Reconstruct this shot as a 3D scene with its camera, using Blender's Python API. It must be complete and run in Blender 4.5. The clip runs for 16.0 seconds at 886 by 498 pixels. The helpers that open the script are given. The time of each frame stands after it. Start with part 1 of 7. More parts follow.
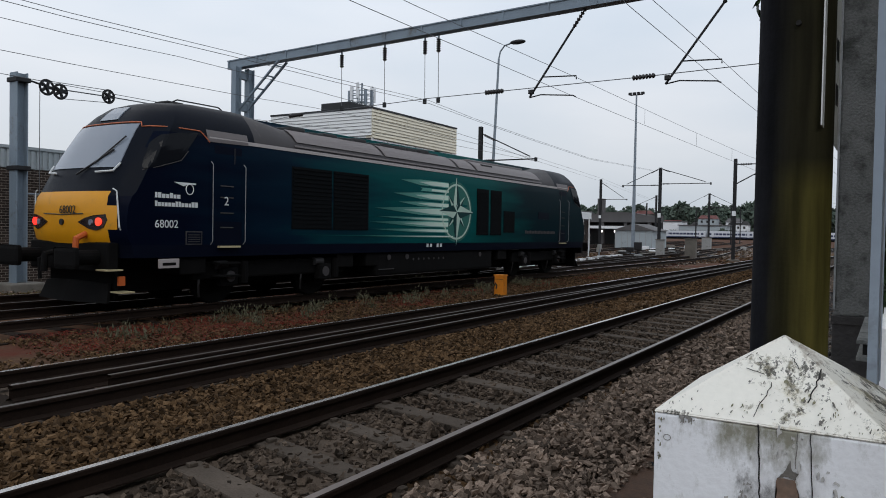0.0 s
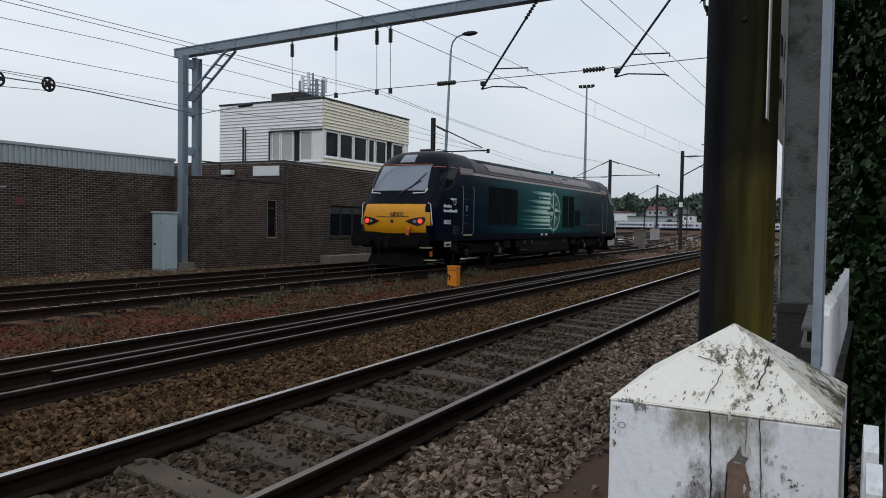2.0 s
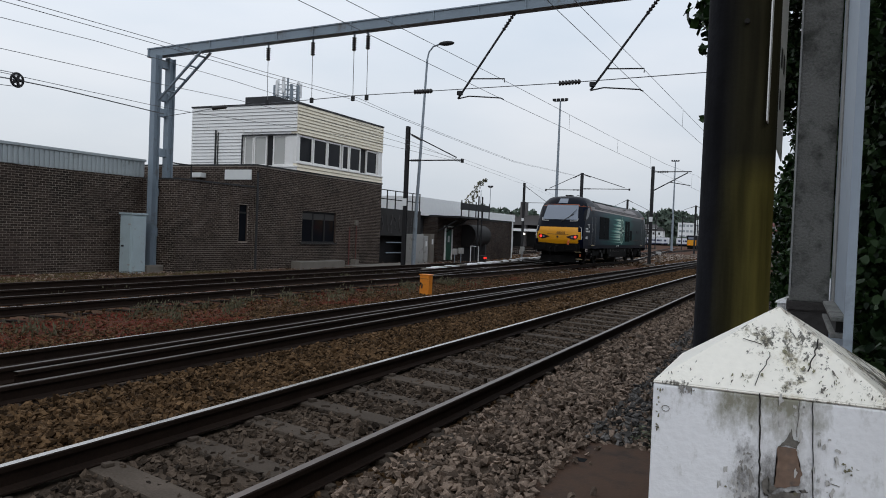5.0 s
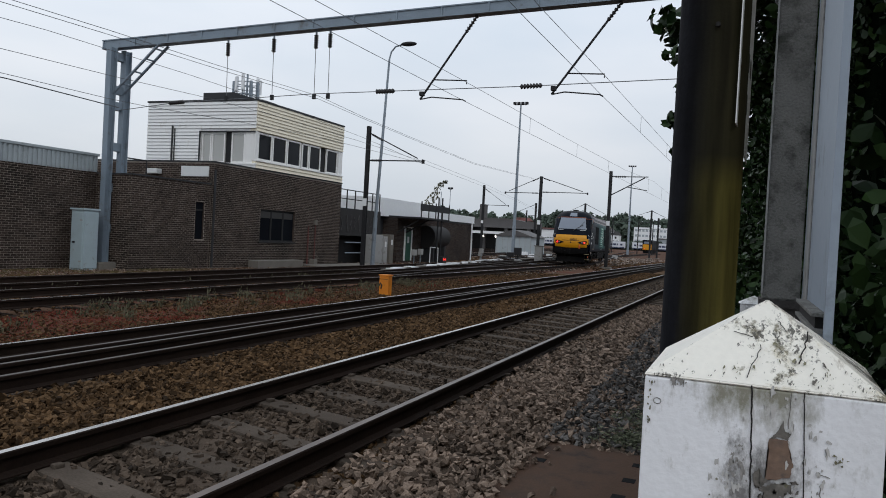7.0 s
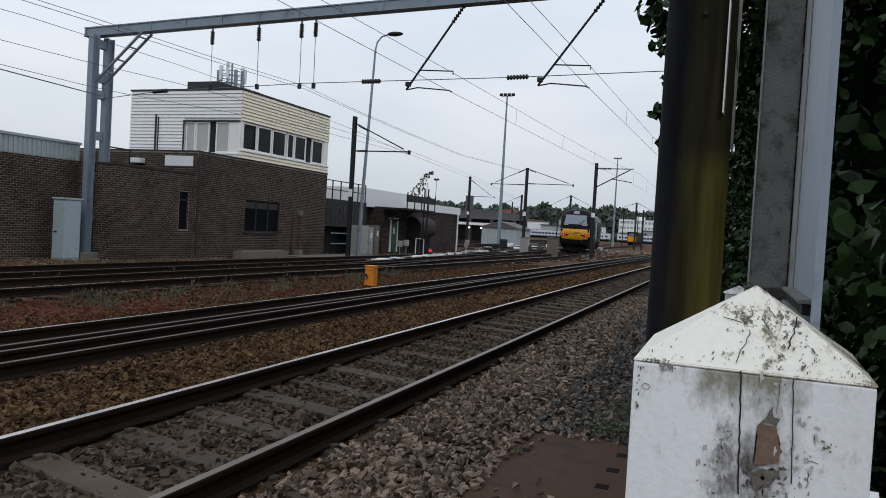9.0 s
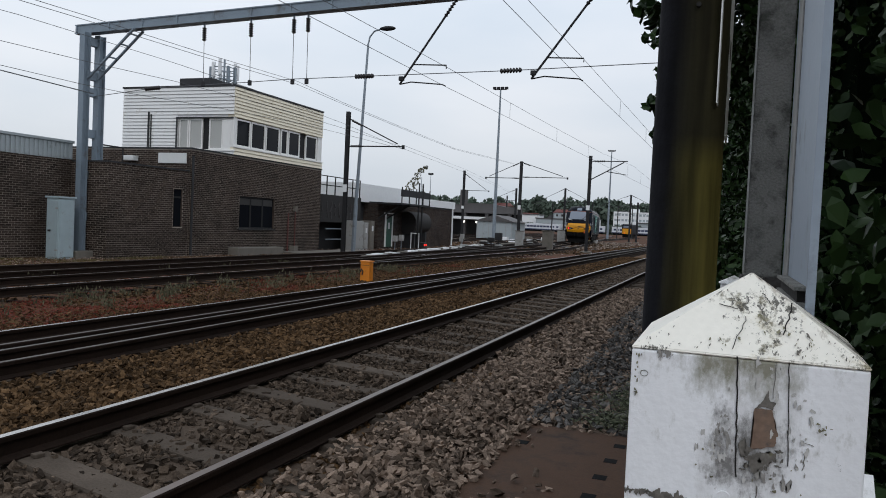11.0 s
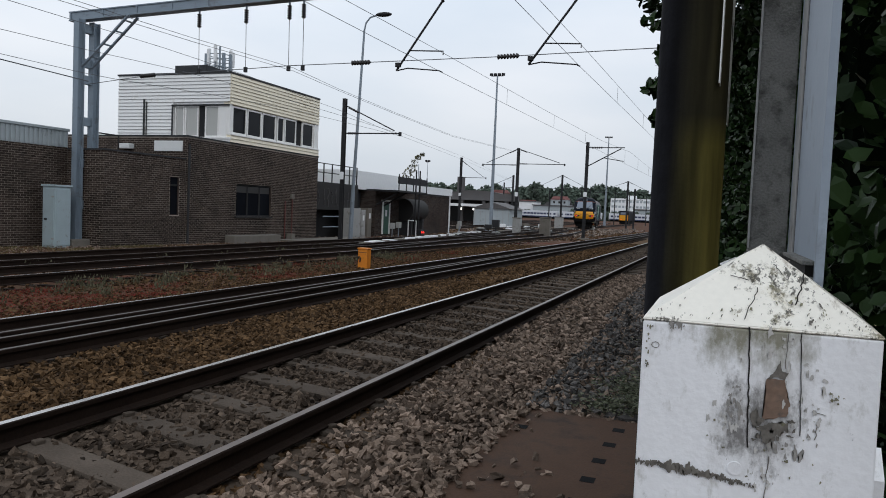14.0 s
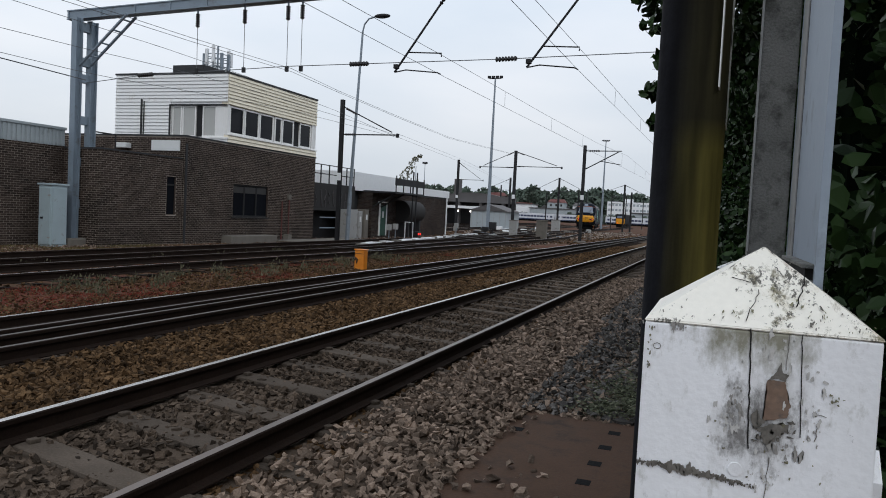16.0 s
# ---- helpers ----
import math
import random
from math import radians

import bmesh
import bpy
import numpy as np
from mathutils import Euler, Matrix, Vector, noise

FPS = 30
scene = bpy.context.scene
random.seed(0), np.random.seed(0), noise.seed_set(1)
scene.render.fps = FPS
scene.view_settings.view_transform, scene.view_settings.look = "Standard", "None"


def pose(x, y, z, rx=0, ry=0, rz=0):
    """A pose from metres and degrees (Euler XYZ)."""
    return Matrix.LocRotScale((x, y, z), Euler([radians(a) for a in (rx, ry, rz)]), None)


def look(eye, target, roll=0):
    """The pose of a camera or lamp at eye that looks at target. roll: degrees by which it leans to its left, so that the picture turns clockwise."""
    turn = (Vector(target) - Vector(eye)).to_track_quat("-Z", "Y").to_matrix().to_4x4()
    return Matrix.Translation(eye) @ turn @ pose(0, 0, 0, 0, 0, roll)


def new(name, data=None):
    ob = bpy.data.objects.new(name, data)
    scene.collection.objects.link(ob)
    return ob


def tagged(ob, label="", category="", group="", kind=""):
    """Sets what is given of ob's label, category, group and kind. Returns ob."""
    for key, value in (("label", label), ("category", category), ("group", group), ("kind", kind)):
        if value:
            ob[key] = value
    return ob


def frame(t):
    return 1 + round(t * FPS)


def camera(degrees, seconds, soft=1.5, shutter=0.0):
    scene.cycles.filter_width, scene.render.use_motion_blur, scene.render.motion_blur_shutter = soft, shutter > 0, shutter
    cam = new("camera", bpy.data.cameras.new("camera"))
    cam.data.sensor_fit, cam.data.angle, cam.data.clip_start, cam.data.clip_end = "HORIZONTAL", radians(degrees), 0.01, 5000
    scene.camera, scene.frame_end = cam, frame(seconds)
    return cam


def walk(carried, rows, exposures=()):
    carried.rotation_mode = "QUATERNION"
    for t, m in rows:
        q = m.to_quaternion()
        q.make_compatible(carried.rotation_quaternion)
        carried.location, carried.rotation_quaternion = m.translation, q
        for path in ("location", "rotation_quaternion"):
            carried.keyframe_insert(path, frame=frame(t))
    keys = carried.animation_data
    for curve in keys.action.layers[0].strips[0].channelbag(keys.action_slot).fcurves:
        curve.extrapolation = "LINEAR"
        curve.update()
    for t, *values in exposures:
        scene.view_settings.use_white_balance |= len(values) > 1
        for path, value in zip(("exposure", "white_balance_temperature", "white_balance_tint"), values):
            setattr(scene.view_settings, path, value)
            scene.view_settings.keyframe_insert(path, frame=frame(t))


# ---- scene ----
cam = camera(61.5, 16.0, soft=0.95)

PATH = [
    (0.0, pose(0.134, 0.009, 1.528, 88.585, -1.061, 31.200)),
    (0.5, pose(0.132, 0.003, 1.529, 88.327, -1.166, 29.841)),
    (1.0, pose(0.129, 0.008, 1.528, 88.350, -1.024, 29.013)),
    (1.5, pose(0.129, 0.016, 1.528, 88.027, -0.941, 28.522)),
    (2.0, pose(0.129, 0.009, 1.528, 87.991, -0.924, 27.568)),
    (2.5, pose(0.130, 0.010, 1.528, 88.218, -1.409, 27.059)),
    (3.0, pose(0.132, 0.012, 1.526, 88.347, -1.302, 27.176)),
    (3.2, pose(0.129, 0.007, 1.523, 88.026, -1.676, 27.017)),
    (5.3, pose(0.042, 0.005, 1.485, 88.839, -2.406, 24.543)),
    (5.5, pose(0.032, 0.004, 1.482, 88.441, -3.258, 23.090)),
    (6.0, pose(0.024, -0.007, 1.481, 89.421, -3.332, 23.159)),
    (6.5, pose(0.024, -0.004, 1.479, 89.530, -3.218, 21.972)),
    (7.0, pose(0.024, 0.007, 1.477, 89.035, -3.110, 22.203)),
    (7.5, pose(0.021, 0.005, 1.476, 88.897, -3.138, 21.720)),
    (8.0, pose(0.021, 0.005, 1.475, 88.957, -3.118, 21.966)),
    (8.5, pose(0.017, 0.004, 1.474, 88.870, -3.283, 21.018)),
    (9.0, pose(0.019, 0.016, 1.470, 88.426, -3.324, 21.109)),
    (11.5, pose(0.018, 0.005, 1.466, 87.906, -2.485, 20.776)),
    (12.0, pose(0.017, 0.006, 1.462, 87.661, -1.981, 21.800)),
    (12.5, pose(0.005, 0.000, 1.453, 87.202, -2.398, 21.761)),
    (13.0, pose(0.008, 0.003, 1.452, 87.147, -2.470, 21.365)),
    (13.5, pose(0.005, 0.004, 1.451, 87.007, -2.335, 21.145)),
    (14.0, pose(0.006, 0.006, 1.452, 87.056, -2.427, 20.487)),
    (14.5, pose(0.006, 0.004, 1.451, 87.407, -2.618, 20.234)),
    (15.0, pose(0.007, 0.004, 1.451, 87.022, -2.505, 20.480)),
    (15.5, pose(0.005, 0.005, 1.451, 87.410, -2.477, 19.753)),
    (16.0, pose(0.001, 0.000, 1.450, 87.218, -2.897, 20.242)),
]
walk(cam, PATH, [(0.0, -0.01), (3.0, 0.0), (6.0, 0.02), (9.0, 0.04), (12.0, 0.08), (16.0, 0.12)])

# ---------------------------------------------------------------- world and light
world = bpy.data.worlds.new("overcast_sky")
scene.world = world
world.use_nodes = True
wn, wl = world.node_tree.nodes, world.node_tree.links
sky = wn.new("ShaderNodeTexSky")
sky.sky_type = "NISHITA"
sky.sun_disc = False
sky.sun_elevation, sky.sun_rotation = radians(48), radians(-60)
sky.air_density, sky.dust_density, sky.ozone_density = 1.0, 4.0, 1.5
# cloud layer: the overcast evens the sky out to a pale blue-grey
mixn = wn.new("ShaderNodeMix")
mixn.data_type = "RGBA"
mixn.inputs[0].default_value = 0.86
geo = wn.new("ShaderNodeTexCoord")
mapn = wn.new("ShaderNodeMapping")
mapn.inputs["Scale"].default_value = (1.2, 1.2, 4.0)
noi = wn.new("ShaderNodeTexNoise")
noi.inputs["Scale"].default_value = 1.6
noi.inputs["Detail"].default_value = 5.0
ramp = wn.new("ShaderNodeValToRGB")
ramp.color_ramp.elements[0].position, ramp.color_ramp.elements[0].color = 0.30, (6.75, 7.72, 8.85, 1)
ramp.color_ramp.elements[1].position, ramp.color_ramp.elements[1].color = 0.72, (8.84, 9.30, 10.02, 1)
wl.new(geo.outputs["Generated"], mapn.inputs[0])
wl.new(mapn.outputs[0], noi.inputs["Vector"])
wl.new(noi.outputs[0], ramp.inputs[0])
wl.new(sky.outputs[0], mixn.inputs[6])
wl.new(ramp.outputs[0], mixn.inputs[7])
bg = wn["Background"]
bg.inputs[1].default_value = 0.1
# the cloud thins to a greyer band towards the horizon
sepz = wn.new("ShaderNodeSeparateXYZ")
wl.new(geo.outputs["Generated"], sepz.inputs[0])
fade = wn.new("ShaderNodeMapRange")
fade.inputs[1].default_value, fade.inputs[2].default_value, fade.inputs[3].default_value, fade.inputs[4].default_value = 0.0, 0.35, 0.80, 1.04
wl.new(sepz.outputs["Z"], fade.inputs[0])
dim = wn.new("ShaderNodeVectorMath")
dim.operation = "SCALE"
wl.new(mixn.outputs[2], dim.inputs[0])
wl.new(fade.outputs[0], dim.inputs["Scale"])
wl.new(dim.outputs[0], bg.inputs[0])

sun = new("sun", bpy.data.lights.new("sun", "SUN"))
sun.data.energy, sun.data.angle, sun.data.color = 0.5, radians(25), (1.0, 0.96, 0.9)
sun.matrix_world = look((30, -40, 60), (-8, 20, 0))

# ---------------------------------------------------------------- materials
def material(name, color, rough=0.8, metal=0.0, vary=0.25, scale=6.0, fine=60.0, bump=0.3, dirt=None, dirt_amount=0.0,
             dirt_scale=1.5, coat=0.0, island=0.0, obj=0.0, spec=0.5):
    """A painted, stone or metal surface with variation at two scales, optional dirt patches, and relief."""
    m = bpy.data.materials.new(name)
    m.use_nodes = True
    n, l = m.node_tree.nodes, m.node_tree.links
    b = n["Principled BSDF"]
    b.inputs["Metallic"].default_value = metal
    b.inputs["Coat Weight"].default_value = coat
    b.inputs["Specular IOR Level"].default_value = spec
    tc = n.new("ShaderNodeTexCoord")
    big = n.new("ShaderNodeTexNoise")
    big.inputs["Scale"].default_value, big.inputs["Detail"].default_value = scale, 4
    small = n.new("ShaderNodeTexNoise")
    small.inputs["Scale"].default_value, small.inputs["Detail"].default_value = fine, 3
    for t in (big, small):
        l.new(tc.outputs["Object"], t.inputs["Vector"])
    add = n.new("ShaderNodeMath")
    add.operation = "ADD"
    l.new(big.outputs[0], add.inputs[0])
    l.new(small.outputs[0], add.inputs[1])
    ran = n.new("ShaderNodeMapRange")
    ran.inputs[1].default_value, ran.inputs[2].default_value = 0.6, 1.4
    ran.inputs[3].default_value, ran.inputs[4].default_value = 1 - vary, 1 + vary
    l.new(add.outputs[0], ran.inputs[0])
    mul = n.new("ShaderNodeVectorMath")
    mul.operation = "SCALE"
    mul.inputs[0].default_value = color[:3]
    l.new(ran.outputs[0], mul.inputs["Scale"])
    out = mul.outputs[0]
    if island or obj:
        src = n.new("ShaderNodeNewGeometry").outputs["Random Per Island"] if island else n.new("ShaderNodeObjectInfo").outputs["Random"]
        r2 = n.new("ShaderNodeMapRange")
        r2.inputs[3].default_value, r2.inputs[4].default_value = 1 - (island or obj), 1 + (island or obj)
        l.new(src, r2.inputs[0])
        mu = n.new("ShaderNodeVectorMath")
        mu.operation = "SCALE"
        l.new(out, mu.inputs[0])
        l.new(r2.outputs[0], mu.inputs["Scale"])
        out = mu.outputs[0]
    if dirt:
        dn = n.new("ShaderNodeTexNoise")
        dn.inputs["Scale"].default_value, dn.inputs["Detail"].default_value = dirt_scale, 8
        dn.inputs["Roughness"].default_value = 0.7
        l.new(tc.outputs["Object"], dn.inputs["Vector"])
        dr = n.new("ShaderNodeMapRange")
        dr.inputs[1].default_value, dr.inputs[2].default_value = 0.62 - 0.3 * dirt_amount, 0.78 - 0.3 * dirt_amount
        l.new(dn.outputs[0], dr.inputs[0])
        mx = n.new("ShaderNodeMix")
        mx.data_type = "RGBA"
        l.new(dr.outputs[0], mx.inputs[0])
        l.new(out, mx.inputs[6])
        mx.inputs[7].default_value = (*dirt, 1)
        out = mx.outputs[2]
    l.new(out, b.inputs["Base Color"])
    rr = n.new("ShaderNodeMapRange")
    rr.inputs[3].default_value, rr.inputs[4].default_value = max(rough - 0.12, 0.02), min(rough + 0.12, 1)
    l.new(small.outputs[0], rr.inputs[0])
    l.new(rr.outputs[0], b.inputs["Roughness"])
    if bump:
        bp = n.new("ShaderNodeBump")
        bp.inputs["Strength"].default_value, bp.inputs["Distance"].default_value = bump, 0.01
        l.new(add.outputs[0], bp.inputs["Height"])
        l.new(bp.outputs[0], b.inputs["Normal"])
    return m


def mortar_material(name, color):
    """Sandy mortar, stained dark in broad patches."""
    return material(name, color, 0.95, vary=0.3, scale=1.2, fine=40, bump=0.4, spec=0.08, dirt=tuple(c * 0.45 for c in color), dirt_amount=0.35, dirt_scale=0.7)


def glow(name, color, strength):
    m = bpy.data.materials.new(name)
    m.use_nodes = True
    b = m.node_tree.nodes["Principled BSDF"]
    b.inputs["Base Color"].default_value = (*color, 1)
    b.inputs["Emission Color"].default_value = (*color, 1)
    b.inputs["Emission Strength"].default_value = strength
    return m


def livery_material():
    """Gloss paint that runs from navy at the cab through teal in the middle, in soft swept bands."""
    m = bpy.data.materials.new("livery_paint")
    m.use_nodes = True
    n, l = m.node_tree.nodes, m.node_tree.links
    b = n["Principled BSDF"]
    b.inputs["Roughness"].default_value = 0.35
    b.inputs["Specular IOR Level"].default_value = 0.03
    tc, mp = n.new("ShaderNodeTexCoord"), n.new("ShaderNodeSeparateXYZ")
    l.new(tc.outputs["Object"], mp.inputs[0])
    no = n.new("ShaderNodeTexNoise")
    no.inputs["Scale"].default_value, no.inputs["Detail"].default_value = 1.0, 3
    st = n.new("ShaderNodeMapping")
    st.inputs["Scale"].default_value = (0.2, 0.35, 3.2)
    l.new(tc.outputs["Object"], st.inputs[0])
    l.new(st.outputs[0], no.inputs["Vector"])
    a = n.new("ShaderNodeMath")
    a.operation = "MULTIPLY_ADD"
    a.inputs[1].default_value = 6.0
    l.new(no.outputs[0], a.inputs[0])
    l.new(mp.outputs["Y"], a.inputs[2])
    r = n.new("ShaderNodeMapRange")
    r.inputs[1].default_value, r.inputs[2].default_value = 4.0, 19.0
    l.new(a.outputs[0], r.inputs[0])
    cr = n.new("ShaderNodeValToRGB")
    e = cr.color_ramp.elements
    e[0].position, e[0].color = 0.0, (0.002, 0.004, 0.013, 1)
    e[1].position, e[1].color = 1.0, (0.003, 0.016, 0.022, 1)
    for p, c in ((0.25, (0.003, 0.014, 0.028, 1)), (0.5, (0.003, 0.068, 0.072, 1)), (0.72, (0.003, 0.082, 0.080, 1))):
        k = e.new(p)
        k.color = c
    l.new(r.outputs[0], cr.inputs[0])
    l.new(cr.outputs[0], b.inputs["Base Color"])
    return m


def peeling_paint(name="peeling_white_paint", base_color=(0.86, 0.87, 0.89), flecks=0.0, grime=True):
    """White paint on timber: algae gathered under the cap, grey grime round the worn middle, and flaked specks."""
    m = material(name, base_color, 0.6, vary=0.05, scale=9, fine=160, bump=0.08)
    n, l = m.node_tree.nodes, m.node_tree.links
    b = n["Principled BSDF"]
    base = b.inputs["Base Color"].links[0].from_socket
    tc = n.new("ShaderNodeTexCoord")
    sep = n.new("ShaderNodeSeparateXYZ")
    l.new(tc.outputs["Object"], sep.inputs[0])

    def ranged(sock, a0, a1, b0, b1_):
        r = n.new("ShaderNodeMapRange")
        for k, v in enumerate((a0, a1, b0, b1_)):
            r.inputs[k + 1].default_value = v
        l.new(sock, r.inputs[0])
        return r.outputs[0]

    def math_(op, a, c):
        k = n.new("ShaderNodeMath")
        k.operation = op
        for s, v in zip(k.inputs, (a, c)):
            if isinstance(v, float):
                s.default_value = v
            else:
                l.new(v, s)
        return k.outputs[0]

    if grime:
        layers = [((0.19, 0.18, 0.115), 46, 0.56, 0.86, (1, 1, 0.5), "eave"), ((0.40, 0.39, 0.375), 20, 0.57, 0.92, (1, 1, 0.35), "middle"), ((0.15, 0.145, 0.14), 55, 0.66, 0.84, (1, 1, 0.6), "middle"),
                  ((0.05, 0.045, 0.035), 70, 0.68, 0.73, (1, 1, 1), ""), ((0.04, 0.034, 0.026), 150, 0.69, 0.72, (1, 1, 0.5), "")]
    else:
        layers = [((0.50, 0.43, 0.26), 20, 0.58, 0.74, (1, 1, 1), "clump"), ((0.17, 0.11, 0.05), 26, 0.66, 0.80, (1.6, 0.5, 1), "weather_side"),
                  ((0.16, 0.14, 0.08), 48, 0.68 - flecks, 0.76 - flecks, (1, 1, 0.7), "clump"), ((0.045, 0.04, 0.03), 95, 0.69 - flecks, 0.73 - flecks, (1.3, 1, 0.6), "clump")]
    low = n.new("ShaderNodeTexNoise")
    low.inputs["Scale"].default_value, low.inputs["Detail"].default_value = 15, 3
    l.new(tc.outputs["Object"], low.inputs["Vector"])
    for col, sc, lo, hi, stretch, where in layers:
        mp = n.new("ShaderNodeMapping")
        mp.inputs["Scale"].default_value = stretch
        mp.inputs["Location"].default_value = (sc * 0.37, sc * 0.11, 0.3)
        no = n.new("ShaderNodeTexNoise")
        no.inputs["Scale"].default_value, no.inputs["Detail"].default_value, no.inputs["Roughness"].default_value = sc, 10, 0.74
        l.new(tc.outputs["Object"], mp.inputs[0])
        l.new(mp.outputs[0], no.inputs["Vector"])
        val = no.outputs[0]
        if where == "eave":
            val = math_("ADD", val, math_("MULTIPLY", ranged(sep.outputs["Z"], 1.310, 1.362, 0.0, 0.40), ranged(math_("ABSOLUTE", math_("SUBTRACT", sep.outputs["X"], 0.042), 0.0), 0.022, 0.07, 1.0, 0.10)))
        if where == "middle":
            val = math_("ADD", val, math_("MULTIPLY", ranged(math_("ABSOLUTE", math_("SUBTRACT", sep.outputs["Z"], 1.272), 0.0), 0.01, 0.075, 0.30, 0.0), ranged(math_("ABSOLUTE", math_("SUBTRACT", sep.outputs["X"], 0.045), 0.0), 0.015, 0.055, 1.0, 0.0)))
        if where == "clump":
            val = math_("ADD", val, math_("ADD", math_("MULTIPLY", math_("SUBTRACT", low.outputs[0], 0.5), 0.42), math_("ADD", ranged(sep.outputs["Z"], 1.359, 1.372, 0.05, 0.0), ranged(sep.outputs["X"], -0.02, 0.09, -0.05, 0.05))))
        if where == "weather_side":
            side = math_("SUBTRACT", math_("SUBTRACT", sep.outputs["X"], 0.042), math_("ABSOLUTE", math_("SUBTRACT", sep.outputs["Y"], 0.801), 0.0))
            val = math_("ADD", val, ranged(side, -0.002, 0.004, -0.3, 0.14))
        mx = n.new("ShaderNodeMix")
        mx.data_type = "RGBA"
        l.new(ranged(val, lo, hi, 0.0, 0.9), mx.inputs[0])
        l.new(base, mx.inputs[6])
        mx.inputs[7].default_value = (*col, 1)
        base = mx.outputs[2]
    l.new(base, b.inputs["Base Color"])
    return m


def fading(name, a, c, y0, y1):
    """Vinyl printed with a run of colour along the side."""
    m = material(name, c, 0.5, vary=0.05, scale=3, fine=20, bump=0.0, spec=0.1)
    n, l = m.node_tree.nodes, m.node_tree.links
    b = n["Principled BSDF"]
    tc, sep, r, mx = n.new("ShaderNodeTexCoord"), n.new("ShaderNodeSeparateXYZ"), n.new("ShaderNodeMapRange"), n.new("ShaderNodeMix")
    l.new(tc.outputs["Object"], sep.inputs[0])
    l.new(sep.outputs["Y"], r.inputs[0])
    r.inputs[1].default_value, r.inputs[2].default_value = y0, y1
    mx.data_type = "RGBA"
    l.new(r.outputs[0], mx.inputs[0])
    mx.inputs[6].default_value, mx.inputs[7].default_value = (*a, 1), (*c, 1)
    l.new(mx.outputs[2], b.inputs["Base Color"])
    return m


def pole_wood():
    """Creosoted pole: dark brown-black grain along its length, green algae over the side that faces away from the track."""
    m = material("creosoted_wood", (0.0095, 0.0100, 0.0125), 0.95, spec=0.12, vary=0.4, scale=20, fine=90, bump=0.12)
    n, l = m.node_tree.nodes, m.node_tree.links
    b = n["Principled BSDF"]
    base = b.inputs["Base Color"].links[0].from_socket
    tc, mp = n.new("ShaderNodeTexCoord"), n.new("ShaderNodeMapping")
    mp.inputs["Scale"].default_value = (14, 14, 1.2)
    l.new(tc.outputs["Object"], mp.inputs[0])
    no = n.new("ShaderNodeTexNoise")
    no.inputs["Scale"].default_value, no.inputs["Detail"].default_value = 1.5, 6
    l.new(mp.outputs[0], no.inputs["Vector"])
    sep = n.new("ShaderNodeSeparateXYZ")
    l.new(tc.outputs["Object"], sep.inputs[0])
    ad = n.new("ShaderNodeMath")
    ad.operation = "MULTIPLY_ADD"
    ad.inputs[1].default_value = 0.055
    l.new(no.outputs[0], ad.inputs[0])
    l.new(sep.outputs["X"], ad.inputs[2])
    r = n.new("ShaderNodeMapRange")
    r.inputs[1].default_value, r.inputs[2].default_value = -0.018, 0.088
    l.new(ad.outputs[0], r.inputs[0])
    warm = n.new("ShaderNodeMapRange")
    warm.inputs[1].default_value, warm.inputs[2].default_value = -0.030, 0.035
    l.new(ad.outputs[0], warm.inputs[0])
    mb = n.new("ShaderNodeMix")
    mb.data_type = "RGBA"
    l.new(warm.outputs[0], mb.inputs[0])
    l.new(base, mb.inputs[6])
    mb.inputs[7].default_value = (0.0165, 0.0155, 0.0105, 1)
    mx = n.new("ShaderNodeMix")
    mx.data_type = "RGBA"
    damp, both = n.new("ShaderNodeMapRange"), n.new("ShaderNodeMath")
    for k, v in enumerate((1.66, 1.74, 1.0, 0.14)):
        damp.inputs[k + 1].default_value = v
    wav = n.new("ShaderNodeMath")
    wav.operation = "MULTIPLY_ADD"
    wav.inputs[1].default_value = 0.05
    l.new(no.outputs[0], wav.inputs[0])
    l.new(sep.outputs["Z"], wav.inputs[2])
    l.new(wav.outputs[0], damp.inputs[0])
    both.operation = "MULTIPLY"
    l.new(r.outputs[0], both.inputs[0])
    l.new(damp.outputs[0], both.inputs[1])
    l.new(both.outputs[0], mx.inputs[0])
    l.new(mb.outputs[2], mx.inputs[6])
    mx.inputs[7].default_value = (0.102, 0.088, 0.022, 1)
    streak = n.new("ShaderNodeMapRange")
    for k, v in enumerate((0.35, 0.65, 0.55, 1.35)):
        streak.inputs[k + 1].default_value = v
    l.new(no.outputs[0], streak.inputs[0])
    grain = n.new("ShaderNodeVectorMath")
    grain.operation = "SCALE"
    l.new(mx.outputs[2], grain.inputs[0])
    l.new(streak.outputs[0], grain.inputs["Scale"])
    l.new(grain.outputs[0], b.inputs["Base Color"])
    return m


def glass_material(name, tint, rough=0.05, spec=0.6):
    m = bpy.data.materials.new(name)
    m.use_nodes = True
    b = m.node_tree.nodes["Principled BSDF"]
    b.inputs["Base Color"].default_value = (*tint, 1)
    b.inputs["Roughness"].default_value = rough
    b.inputs["Specular IOR Level"].default_value = spec
    return m


def foliage(name, a, b_, rough=0.5):
    m = bpy.data.materials.new(name)
    m.use_nodes = True
    n, l = m.node_tree.nodes, m.node_tree.links
    b = n["Principled BSDF"]
    b.inputs["Roughness"].default_value = rough
    b.inputs["Specular IOR Level"].default_value = 0.15
    g = n.new("ShaderNodeNewGeometry")
    cr = n.new("ShaderNodeValToRGB")
    cr.color_ramp.elements[0].color, cr.color_ramp.elements[1].color = (*a, 1), (*b_, 1)
    l.new(g.outputs["Random Per Island"], cr.inputs[0])
    l.new(cr.outputs[0], b.inputs["Base Color"])
    return m


